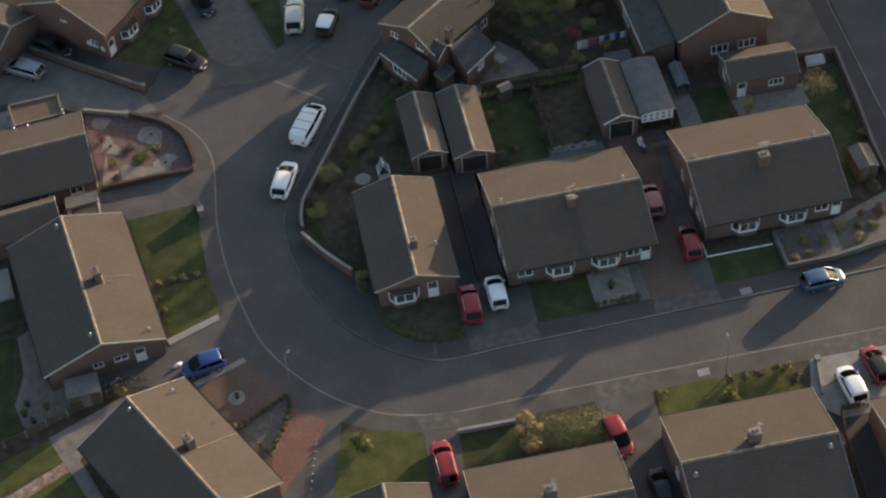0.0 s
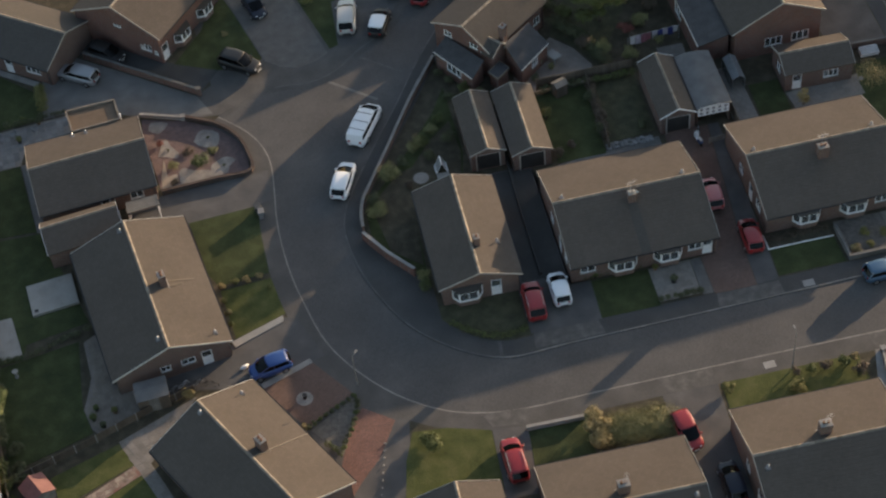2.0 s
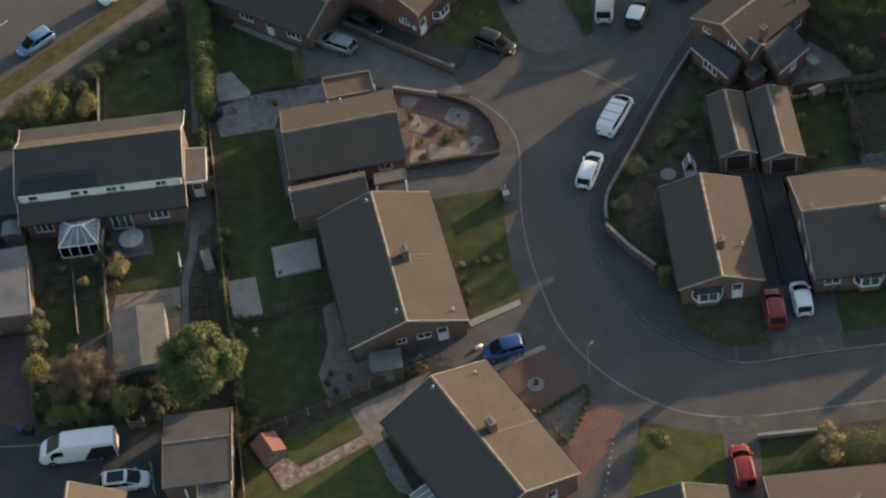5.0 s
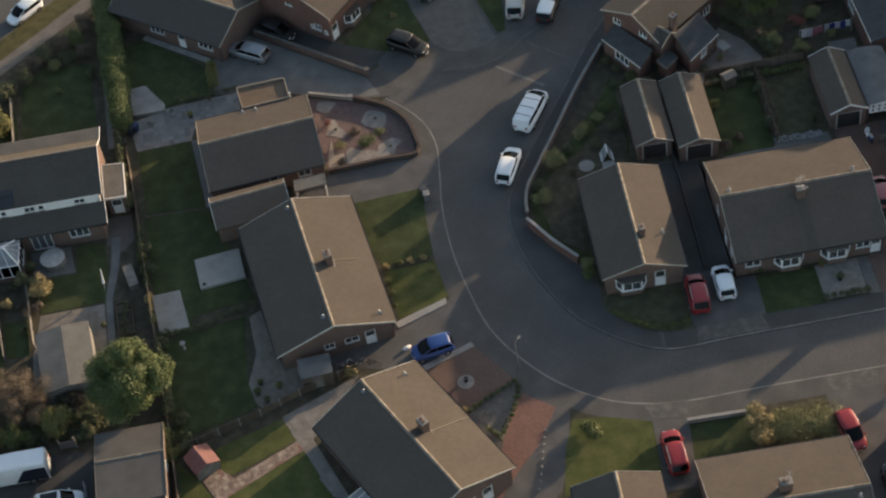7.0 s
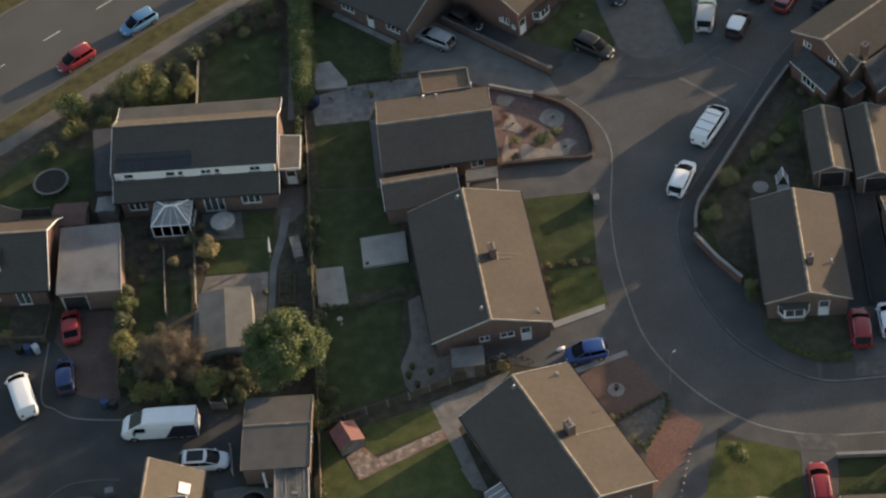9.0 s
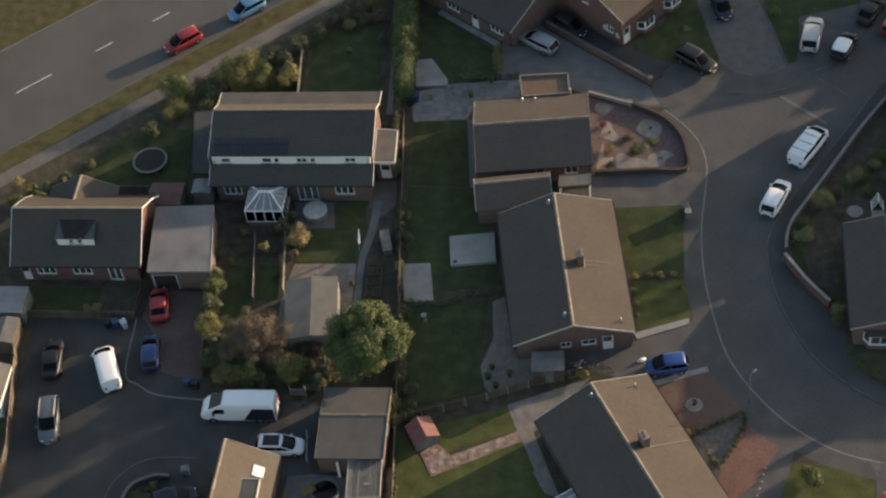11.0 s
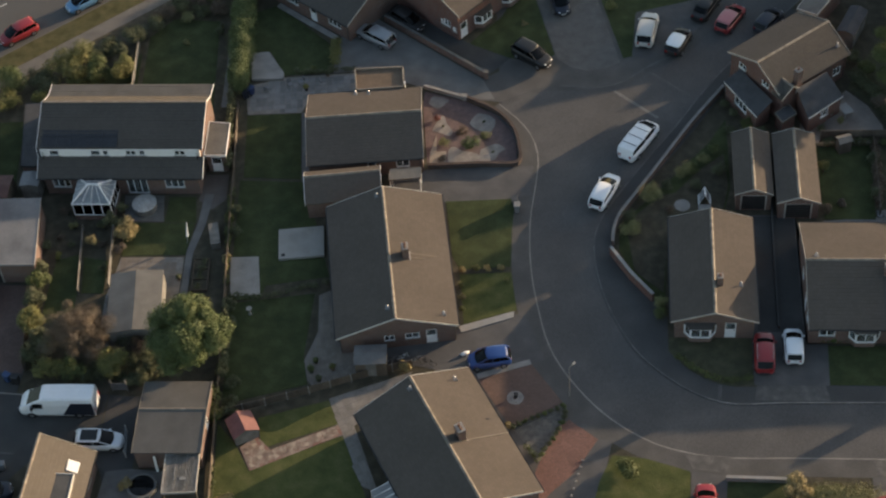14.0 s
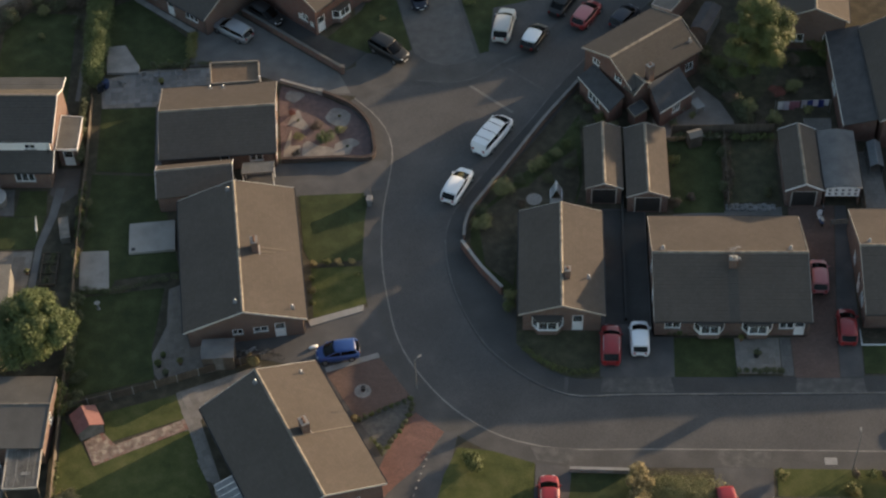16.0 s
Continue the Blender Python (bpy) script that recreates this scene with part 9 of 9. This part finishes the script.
pz = thing("parasol", "furled white parasol leaning over a lawn", "parasol", -31.9, 17.6)
bm = bmesh.new()
tube(bm, 0.025, 0.025, (0, 0, 0), (0.1, 0.9, 2.1), 8)
part("pole", bm, GALV, pz)
bm = bmesh.new()
tube(bm, 0.13, 0.03, (0.03, 0.3, 0.7), (0.1, 0.88, 2.05), 8)
part("canopy", bm, WHITE, pz)
bb = thing("bird_bath", "pale stone bird bath on a dark lawn", "bird bath", -24.7, 9.1, Z3)
bm = bmesh.new()
tube(bm, 0.18, 0.09, (0, 0, 0), (0, 0, 0.3), 12)
tube(bm, 0.09, 0.12, (0, 0, 0.3), (0, 0, 0.7), 12)
part("pedestal", bm, PALE_CONCRETE, bb)
bm = bmesh.new()
tube(bm, 0.15, 0.27, (0, 0, 0.701), (0, 0, 0.82), 16)
part("bowl", bm, PALE_CONCRETE, bb)


def bicycle(x, y, rz, mat):
    root = thing("bicycle", "bicycle leaning by a wall", "bicycle", x, y, 0.02, rz, "bicycles by walls")
    for wx in (-0.52, 0.52):
        bm = bmesh.new()
        n = 20
        rim = [[bm.verts.new((wx + (0.33 + 0.02 * math.cos(q)) * math.cos(a), 0.02 * math.sin(q), 0.35 + (0.33 + 0.02 * math.cos(q)) * math.sin(a))) for q in (0, 1.57, 3.14, 4.71)] for a in [2 * math.pi * i / n for i in range(n)]]
        for i in range(n):
            for k in range(4):
                bm.faces.new((rim[i][k], rim[(i + 1) % n][k], rim[(i + 1) % n][(k + 1) % 4], rim[i][(k + 1) % 4]))
        part("wheel", bm, TYRE, root)
    bm = bmesh.new()
    for a, b in (((-0.52, 0.34), (-0.15, 0.82)), ((-0.52, 0.34), (-0.05, 0.3)), ((-0.05, 0.3), (-0.15, 0.82)), ((-0.05, 0.3), (0.36, 0.8)), ((-0.15, 0.78), (0.36, 0.82)), ((0.52, 0.34), (0.34, 0.95))):
        tube(bm, 0.022, 0.022, (a[0], 0, a[1]), (b[0], 0, b[1]), 6)
    part("bike_frame", bm, mat, root)
    bm = bmesh.new()
    tube(bm, 0.015, 0.015, (0.34, -0.28, 0.97), (0.34, 0.28, 0.97), 6)
    part("handlebar", bm, BLACK, root)
    bm = bmesh.new()
    box(bm, -0.28, -0.05, -0.07, 0.07, 0.83, 0.88)
    part("saddle", bm, BLACK, root)


bicycle(41.7, 20.9, 80, P_SILVER)
ms = thing("motor_scooter", "white motor scooter with a blue tail parked on a drive", "scooter", 41.4, 20.0, 0.02, 97)
for wx in (-0.62, 0.62):
    bm = bmesh.new()
    tube(bm, 0.24, 0.24, (wx, -0.06, 0.24), (wx, 0.06, 0.24), 18)
    part("wheel", bm, TYRE, ms)
for nm, mt, rings in (("fairing", P_WHITE, ((0.30, 0.12, 0.35, 0.62), (0.42, 0.24, 0.35, 1.0), (0.62, 0.20, 0.42, 0.95), (0.80, 0.10, 0.45, 0.6))),
                      ("tail", BIN_BLUE, ((-0.85, 0.10, 0.55, 0.72), (-0.6, 0.19, 0.40, 0.74), (-0.2, 0.18, 0.32, 0.70), (0.0, 0.13, 0.30, 0.45))),
                      ("footboard", P_WHITE, ((-0.05, 0.17, 0.27, 0.34), (0.2, 0.18, 0.27, 0.34), (0.36, 0.15, 0.27, 0.36)))):
    bm = bmesh.new()
    ring_loft(bm, [[(xx, -w_, z0), (xx, w_, z0), (xx, w_ * 0.8, z1), (xx, -w_ * 0.8, z1)] for xx, w_, z0, z1 in rings])
    part(nm, bm, mt, ms)
bm = bmesh.new()
box(bm, -0.72, -0.08, -0.15, 0.15, 0.745, 0.83)
bmesh.ops.bevel(bm, geom=bm.edges[:], offset=0.03, segments=1, affect="EDGES")
part("seat", bm, FLASH, ms)
bm = bmesh.new()
tube(bm, 0.02, 0.02, (0.44, -0.34, 1.08), (0.44, 0.34, 1.08), 6)
part("handlebar", bm, BLACK, ms)
gr = thing("driveway_gate", "low weathered timber rail gate across a drive", "gate", 42.3, 19.4, 0.012, 6)
for x in (0.0, 2.3):
    bm = bmesh.new()
    box(bm, x - 0.06, x + 0.06, -0.06, 0.06, 0, 0.85)
    part("post", bm, GREY_WOOD, gr)
for z in (0.25, 0.5, 0.72):
    bm = bmesh.new()
    box(bm, 0.061, 2.239, -0.03, 0.03, z, z + 0.11)
    part("rail", bm, GREY_WOOD, gr)
bicycle(-10.2, 4.0, 20, P_WHITE)
bicycle(-11.1, 3.7, 10, P_SILVER)


def plant_pot(x, y, r, mat, leaf, seed):
    root = thing("plant_pot", "planted garden pot standing on paving", "plant pot", x, y, 0.02, 0, "pots on paving")
    bm = bmesh.new()
    tube(bm, r * 0.7, r, (0, 0, 0), (0, 0, r * 1.6), 14)
    part("pot", bm, mat, root)
    foliage("leaves", root, np.random.default_rng(seed), [(0, 0, r * 1.9, r * 1.25, 0.9)], 220, 0.07, leaf)


for i, (x, y, r, m) in enumerate(((-18.3, 2.6, 0.28, BLACK), (-17.5, 1.6, 0.25, BLACK), (-16.4, 2.9, 0.24, TERRACOTTA), (-18.0, 3.6, 0.22, BLACK), (34.2, 4.1, 0.3, BLACK), (33.0, 5.9, 0.22, TERRACOTTA), (27.6, 6.4, 0.22, BLACK), (-32.0, 13.2, 0.22, TERRACOTTA), (-22.9, 38.5, 0.25, BLACK), (29.4, 34.6, 0.3, PALE_CONCRETE), (-20.9, 2.0 + 38.6, 0.22, TERRACOTTA))):
    plant_pot(x, y, r, m, (LEAF_GREEN, LEAF_DARK, LEAF_YELLOW)[i % 3], 500 + i)

# row of pale stones along a terrace, compost frame, garden bench
for i in range(22):
    rs = thing("edging_stone", "rough pale stone in a row along a terrace", "stone", 33.0 + (i % 11) * 0.42, 21.5 + 0.42 * (i // 11) + 0.1 * math.sin(i * 2.1), 0, i * 37, "row of edging stones")
    bm = bmesh.new()
    bmesh.ops.create_icosphere(bm, subdivisions=1, radius=0.30)
    rg = random.Random(i)
    for v in bm.verts:
        v.co *= rg.uniform(0.8, 1.15)
        v.co.z = max(-0.02, v.co.z * 0.35 + 0.06)
    part("stone", bm, PAVER_GREY, rs)
cf = thing("raised_bed", "dark timber raised bed frame beside a path", "raised bed", -30.0, 13.6, 0, 4)
for k, (x0, x1, y0, y1) in enumerate(((-0.75, 0.75, -1.95, -1.87), (-0.75, 0.75, 1.87, 1.95), (-0.75, -0.67, -1.87, 1.87), (0.67, 0.75, -1.87, 1.87), (-0.67, 0.67, -0.6, -0.54), (-0.67, 0.67, 0.6, 0.66))):
    bm = bmesh.new()
    box(bm, x0, x1, y0, y1, 0, 0.35)
    part("board", bm, BARK, cf)
bm = bmesh.new()
box(bm, -0.67, 0.67, -1.87, 1.87, 0, 0.2)
part("earth", bm, SOIL, cf)
for i in range(4):
    shrub("leafy vegetable row in a raised bed", -30.0 + 0.1 * (i % 2), 12.2 + i * 0.95, 0.55, 0.45, LEAF_DARK, 750 + i, count=260, size=0.07, name="vegetable_plant", lumps_n=4, z=0.2)
gg = thing("garden_gate", "grey timber gate between two pale posts", "gate", -35.2, 0.3, 0)
for sx in (-0.68, 0.68):
    bm = bmesh.new()
    box(bm, sx - 0.06, sx + 0.06, -0.06, 0.06, 0, 1.5)
    part("post", bm, GREY_WOOD, gg)
for k in range(6):
    bm = bmesh.new()
    box(bm, -0.6 + k * 0.2, -0.41 + k * 0.2, -0.02, 0.02, 0.08, 1.05)
    part("board", bm, LEAD, gg)
def garden_chair(x, y, z, rz):
    root = thing("garden_chair", "dark garden chair on a paved patio", "chair", x, y, z, rz, "chairs on a patio")
    bm = bmesh.new()
    box(bm, -0.24, 0.24, -0.24, 0.24, 0.42, 0.46)
    part("seat", bm, LEAD, root)
    bm = bmesh.new()
    box(bm, -0.24, 0.24, 0.21, 0.25, 0.50, 0.95, pose(0, 0, 0, -8, 0, 0))
    part("backrest", bm, LEAD, root)
    for sx in (-0.21, 0.21):
        for sy in (-0.21, 0.21):
            bm = bmesh.new()
            tube(bm, 0.018, 0.018, (sx, sy, 0), (sx, sy, 0.42), 6)
            part("leg", bm, BLACK, root)


for cx_, cy_, cr_ in ((-24.6, 38.9, 30), (-23.5, 39.3, -60), (-26.9, 38.3, 160), (-21.2, 39.4, 100)):
    garden_chair(cx_, cy_, Z2 + 0.012, cr_)
gb = thing("garden_table", "pale garden table on a paved patio", "table", 30.9, 34.9, 0.02, 30)
bm = bmesh.new()
box(bm, -0.5, 0.5, -0.7, 0.7, 0.70, 0.74)
part("tabletop", bm, PALE_CONCRETE, gb)
for sx in (-0.4, 0.4):
    for sy in (-0.6, 0.6):
        bm = bmesh.new()
        tube(bm, 0.025, 0.025, (sx, sy, 0), (sx, sy, 0.70), 6)
        part("leg", bm, GALV, gb)
tt = thing("cold_house", "small white A-shaped cold house with clear panes behind a bungalow", "cold house", 16.9, 23.4, 0.02, 0)
for s in (-1, 1):
    bm = bmesh.new()
    v = [bm.verts.new(p) for p in ((s * 0.48, -0.5, 0.10), (s * 0.48, 0.5, 0.10), (0, 0.5, 1.18), (0, -0.5, 1.18))]
    bm.faces.new(v)
    bmesh.ops.solidify(bm, geom=bm.faces[:], thickness=0.012)
    part("pane", bm, POLY, tt)
    for sy in (-0.52, 0.0, 0.52):
        bm = bmesh.new()
        tube(bm, 0.035, 0.035, (s * 0.54, sy, 0.0), (0, sy, 1.22), 4)
        part("rafter", bm, WHITE, tt)
    bm = bmesh.new()
    box(bm, s * 0.54 - 0.05, s * 0.54 + 0.05, -0.56, 0.56, 0.0, 0.13)
    part("sill_board", bm, WHITE, tt)
bm = bmesh.new()
box(bm, -0.05, 0.05, -0.56, 0.56, 1.19, 1.25)
part("ridge_board", bm, WHITE, tt)
bm = bmesh.new()
box(bm, -0.6, 0.6, -1.5, -0.6, 0.0, 0.05)
part("slab", bm, PALE_CONCRETE, tt)

cfr = thing("planter_box", "small white lidded planter box beside a brick wall", "planter box", 61.0, 27.0, 0.0, 0)
for a in ((-0.9, 0.9, -0.45, -0.39, 0.0, 0.4), (-0.9, 0.9, 0.39, 0.45, 0.0, 0.6), (-0.9, -0.84, -0.389, 0.389, 0.0, 0.45), (0.84, 0.9, -0.389, 0.389, 0.0, 0.45)):
    bm = bmesh.new()
    box(bm, *a)
    part("board", bm, WHITE, cfr)
bm = bmesh.new()
box(bm, -0.92, 0.92, -0.47, 0.47, 0.5, 0.54, pose(0, 0, 0.01, 12, 0, 0))
part("lid", bm, POLY, cfr)


# planting and clutter along the fences
# made longer and taller to keep sun off the parking bay
hedge("dark ivy and weeds along a fence", [(-27.0, 9.8), (-26.2, 4.5), (-26.3, 1.6)], 0.8, 1.6, LEAF_DARK, 41, 130, 0.09)
hedge("straggling weeds along a fence", [(-25.6, -8.0), (-24.9, -15.0)], 0.6, 0.7, LEAF_GREEN, 42, 110, 0.09)
hedge("mixed low shrubs between two back lawns", [(33.0, 22.8), (33.2, 27.0), (33.3, 30.4)], 1.0, 1.0, LEAF_RUST, 43, 120, 0.09)
hedge("dark mixed shrubs along a timber fence", [(28.6, 30.4), (33.0, 30.5)], 0.8, 1.1, LEAF_DARK, 44, 120, 0.09)
hedge("dark mixed shrubs along a timber fence", [(34.0, 30.4), (37.8, 30.6)], 0.8, 1.0, LEAF_GREEN, 45, 110, 0.09)
hedge("dark overgrown bank under a tree", [(32.4, 39.6), (34.6, 36.4), (35.6, 33.0)], 1.7, 1.2, LEAF_DARK, 46, 110, 0.1)
hedge("mixed shrubs along a garden boundary", [(40.5, 44.4), (44.4, 43.6)], 1.4, 1.5, LEAF_GREEN, 47, 110, 0.1)
hedge("low dark hedge along the front of a paved garden", [(32.6, 2.3), (36.1, 2.35)], 0.6, 0.6, LEAF_DARK, 50, 620, 0.06)
hedge("row of dark plants along a patio edge", [(-23.6, 40.75), (-18.2, 41.25)], 0.6, 0.7, LEAF_DARK, 51, 130, 0.08)
hedge("low dark planting beneath bay windows", [(26.6, 6.4), (31.8, 6.5)], 0.5, 0.45, LEAF_DARK, 48, 120, 0.07)
hedge("low dark planting in a raised bed", [(44.0, 6.3), (49.2, 6.4)], 0.8, 0.45, LEAF_RUST, 49, 110, 0.07)
for i, (x, y, r, h, m) in enumerate(((-28.2, 20.6, 0.7, 1.0, LEAF_YELLOW), (-27.8, 15.2, 0.6, 1.2, LEAF_GOLD), (-26.0, -2.6, 0.8, 1.4, LEAF_YELLOW), (-25.2, 0.9, 1.0, 1.0, LEAF_DARK), (40.7, 41.2, 1.0, 1.6, LEAF_RUST), (42.2, 39.6, 0.9, 1.2, LEAF_DARK), (48.6, 30.2, 0.6, 1.0, LEAF_DARK), (-57.0, 9.9, 0.5, 0.7, LEAF_GOLD), (29.6, 22.6, 0.6, 0.9, LEAF_RUST), (36.8, 23.4, 0.7, 0.8, LEAF_DARK), (-32.9, -9.9, 0.8, 1.0, LEAF_GOLD), (61.6, 20.0, 0.8, 1.0, LEAF_GREEN), (62.0, 16.4, 0.6, 0.8, LEAF_YELLOW), (60.6, 9.6, 0.9, 1.0, LEAF_DARK))):
    shrub("straggling shrub at a garden edge", x, y, r, h, m, 300 + i, size=0.09)
shrub("golden shrub on a back lawn", -24.0, -11.6, 1.3, 1.3, LEAF_GOLD, 330)
shrub("green shrub beside a sunroom", -13.1, -11.9, 0.9, 1.2, LEAF_GREEN, 331)
bg = thing("white_sack", "small white sack lying on a drive", "sack", -4.75, 4.75, 0.012, 25)
bm = bmesh.new()
bmesh.ops.create_icosphere(bm, subdivisions=2, radius=0.5)
for v in bm.verts:
    v.co.x *= 0.9 + 0.1 * math.sin(7 * v.co.y)
    v.co.y *= 0.42
    v.co.z = max(0.0, v.co.z * 0.35 + 0.1)
part("sack_body", bm, WHITE, bg, smooth=True)
pd = thing("paddling_pool", "round garden pool with a grey rim and dark cover", "pool", -31.35, -9.95, 0.012)
bm = bmesh.new()
for i in range(28):
    a0, a1 = 2 * math.pi * i / 28, 2 * math.pi * (i + 1) / 28
    prism(bm, [(r * math.cos(a), r * math.sin(a)) for r, a in ((1.08, a0), (1.28, a0), (1.28, a1), (1.08, a1))], 0.0, 0.5)
bmesh.ops.remove_doubles(bm, verts=bm.verts[:], dist=0.0005)
part("rim", bm, CONCRETE_DARK, pd)
bm = bmesh.new()
tube(bm, 1.07, 1.07, (0, 0, 0), (0, 0, 0.4), 28)
tube(bm, 1.06, 0.2, (0, 0, 0.4), (0, 0, 0.34), 28)
part("cover", bm, BLACK, pd)
dc = thing("stone_disc", "round pale paved disc in a side garden", "stone disc", 14.8, 22.7, Z3)
for k, (r0, r1, n) in enumerate(((0.05, 0.35, 6), (0.37, 0.75, 12))):
    for i in range(n):
        a0, a1 = 2 * math.pi * i / n + 0.03, 2 * math.pi * (i + 1) / n - 0.03
        bm = bmesh.new()
        prism(bm, [(r * math.cos(a), r * math.sin(a)) for r, a in ((r0, a0), (r1, a0), (r1, (a0 + a1) / 2), (r1, a1), (r0, a1))], 0.0, 0.03)
        part("stone", bm, CONCRETE, dc)
bicycle(-9.0, 3.8, 25, P_SILVER)
bicycle(-8.0, 3.5, -15, P_BLACK)

# greenhouse against a side wall
gh = thing("greenhouse", "small aluminium-framed greenhouse in a side yard", "greenhouse", 47.2, 27.3, Z2)
for sx in (-1, 1):
    for k in range(4):
        y0, y1 = -1.6 + 0.8 * k, -0.8 + 0.8 * k
        bm = bmesh.new()
        box(bm, min(sx * 0.62, sx * 0.64), max(sx * 0.62, sx * 0.64), y0 + 0.02, y1 - 0.02, 0.02, 1.4)
        part("pane", bm, GLASS, gh)
        bm = bmesh.new()
        bm.faces.new([bm.verts.new(p) for p in ((sx * 0.65, y0 + 0.02, 1.43), (sx * 0.65, y1 - 0.02, 1.43), (0, y1 - 0.02, 1.85), (0, y0 + 0.02, 1.85))])
        bmesh.ops.solidify(bm, geom=bm.faces[:], thickness=0.01)
        part("roof_pane", bm, POLY, gh)
    for k in range(5):
        y0 = -1.6 + 0.8 * k
        bm = bmesh.new()
        tube(bm, 0.02, 0.02, (sx * 0.64, y0, 0), (sx * 0.64, y0, 1.42), 5)
        tube(bm, 0.02, 0.02, (sx * 0.65, y0, 1.44), (0, y0, 1.87), 5)
        part("frame_bar", bm, GALV, gh)
bm = bmesh.new()
tube(bm, 0.03, 0.03, (0, -1.62, 1.88), (0, 1.62, 1.88), 6)
part("ridge_bar", bm, GALV, gh)


# ---------- single paving slabs ----------
def inside(p, poly):
    c = False
    for (x0, y0), (x1, y1) in zip(poly, poly[1:] + poly[:1]):
        if (y0 > p[1]) != (y1 > p[1]) and p[0] < (x1 - x0) * (p[1] - y0) / (y1 - y0) + x0:
            c = not c
    return c


SLAB_MESH = {}


def lay_slabs(setting, poly, size, ang, mat, z):
    """Square slabs, one by one, over the part of a paved area that they fit into."""
    key = (size, mat.name)
    if key not in SLAB_MESH:
        bm = bmesh.new()
        h = size / 2 - 0.012
        lo = [bm.verts.new((a * h, b * h, -0.02)) for a, b in ((-1, -1), (1, -1), (1, 1), (-1, 1))]
        hi = [bm.verts.new((a * (h - 0.008), b * (h - 0.008), 0.012)) for a, b in ((-1, -1), (1, -1), (1, 1), (-1, 1))]
        bm.faces.new(hi)
        for i in range(4):
            bm.faces.new((lo[i], lo[(i + 1) % 4], hi[(i + 1) % 4], hi[i]))
        me = bpy.data.meshes.new("slab")
        bm.to_mesh(me)
        bm.free()
        me.materials.append(mat)
        SLAB_MESH[key] = me
    parent = bpy.data.objects[setting]
    ca, sa = math.cos(radians(ang)), math.sin(radians(ang))
    cx, cy = sum(p[0] for p in poly) / len(poly), sum(p[1] for p in poly) / len(poly)
    rg = random.Random(len(poly) * 7 + int(cx))
    n = 0
    for i in range(-24, 25):
        for j in range(-24, 25):
            u, v = i * size, j * size
            c = [(cx + (u + a) * ca - (v + b) * sa, cy + (u + a) * sa + (v + b) * ca) for a, b in ((-size / 2, -size / 2), (size / 2, -size / 2), (size / 2, size / 2), (-size / 2, size / 2))]
            if n < 295 and all(inside(p, poly) for p in c):
                ob = new("slab", SLAB_MESH[key])
                ob.parent = parent
                ob.matrix_basis = pose(cx + u * ca - v * sa, cy + u * sa + v * ca, z + rg.uniform(-0.003, 0.004), rg.uniform(-0.4, 0.4), rg.uniform(-0.4, 0.4), ang + rg.uniform(-0.5, 0.5))
                n += 1


lay_slabs("paving_2", [(32.4, 6.1), (36.3, 6.2), (36.2, 2.2), (32.4, 2.2)], 0.6, 0, PAVER, Z2)
lay_slabs("paving_8", [(51.5, 24.0), (59.5, 24.6), (59, 21.4), (51.8, 20.4)], 0.6, 1, PAVER, Z2)
lay_slabs("paving_9", [(-29.2, 39.0), (-25.5, 40.3), (-18.0, 41.0), (-17.8, 38.2), (-22.4, 37.4), (-23.0, 35.2), (-28.5, 34.9)], 0.6, 6, PAVER_GREY, Z2)
lay_slabs("paving_10", [(-18.6, 11.4), (-17.5, 12.0), (-16.3, 6.0), (-12.9, 4.4), (-13.2, 2.1), (-17.9, 0.8), (-18.6, 1.7), (-19.1, 3.9), (-18.6, 5.6), (-18.2, 7.2)], 0.45, 9, PAVER_WARM, Z2)
lay_slabs("paving_11", [(-16.4, -0.3), (-9.2, 2.8), (-13.9, -3.2), (-11.2, -10), (-12.9, -9.2), (-15.4, -3.6)], 0.6, 28, PAVER, Z2)
lay_slabs("paving_12", [(-38.0, 15.8), (-31.95, 15.9), (-31.75, 10.6), (-31.8, 6), (-38.3, 5), (-38.6, 11)], 0.6, 2, PAVER_WARM, Z2)
lay_slabs("garden_path_5", [(-23.6, -5.6), (-22.3, -4.4), (-20.9, -5.8), (-15.3, -3.1), (-14.8, -4.1), (-22.4, -8.0)], 0.45, 27, PAVER_PINK, 0.028)
lay_slabs("garden_path_2", [(54.6, 7.0), (55.6, 7.0), (55.4, 2.8), (54.6, 2.8)], 0.45, 0, PAVER, 0.03)
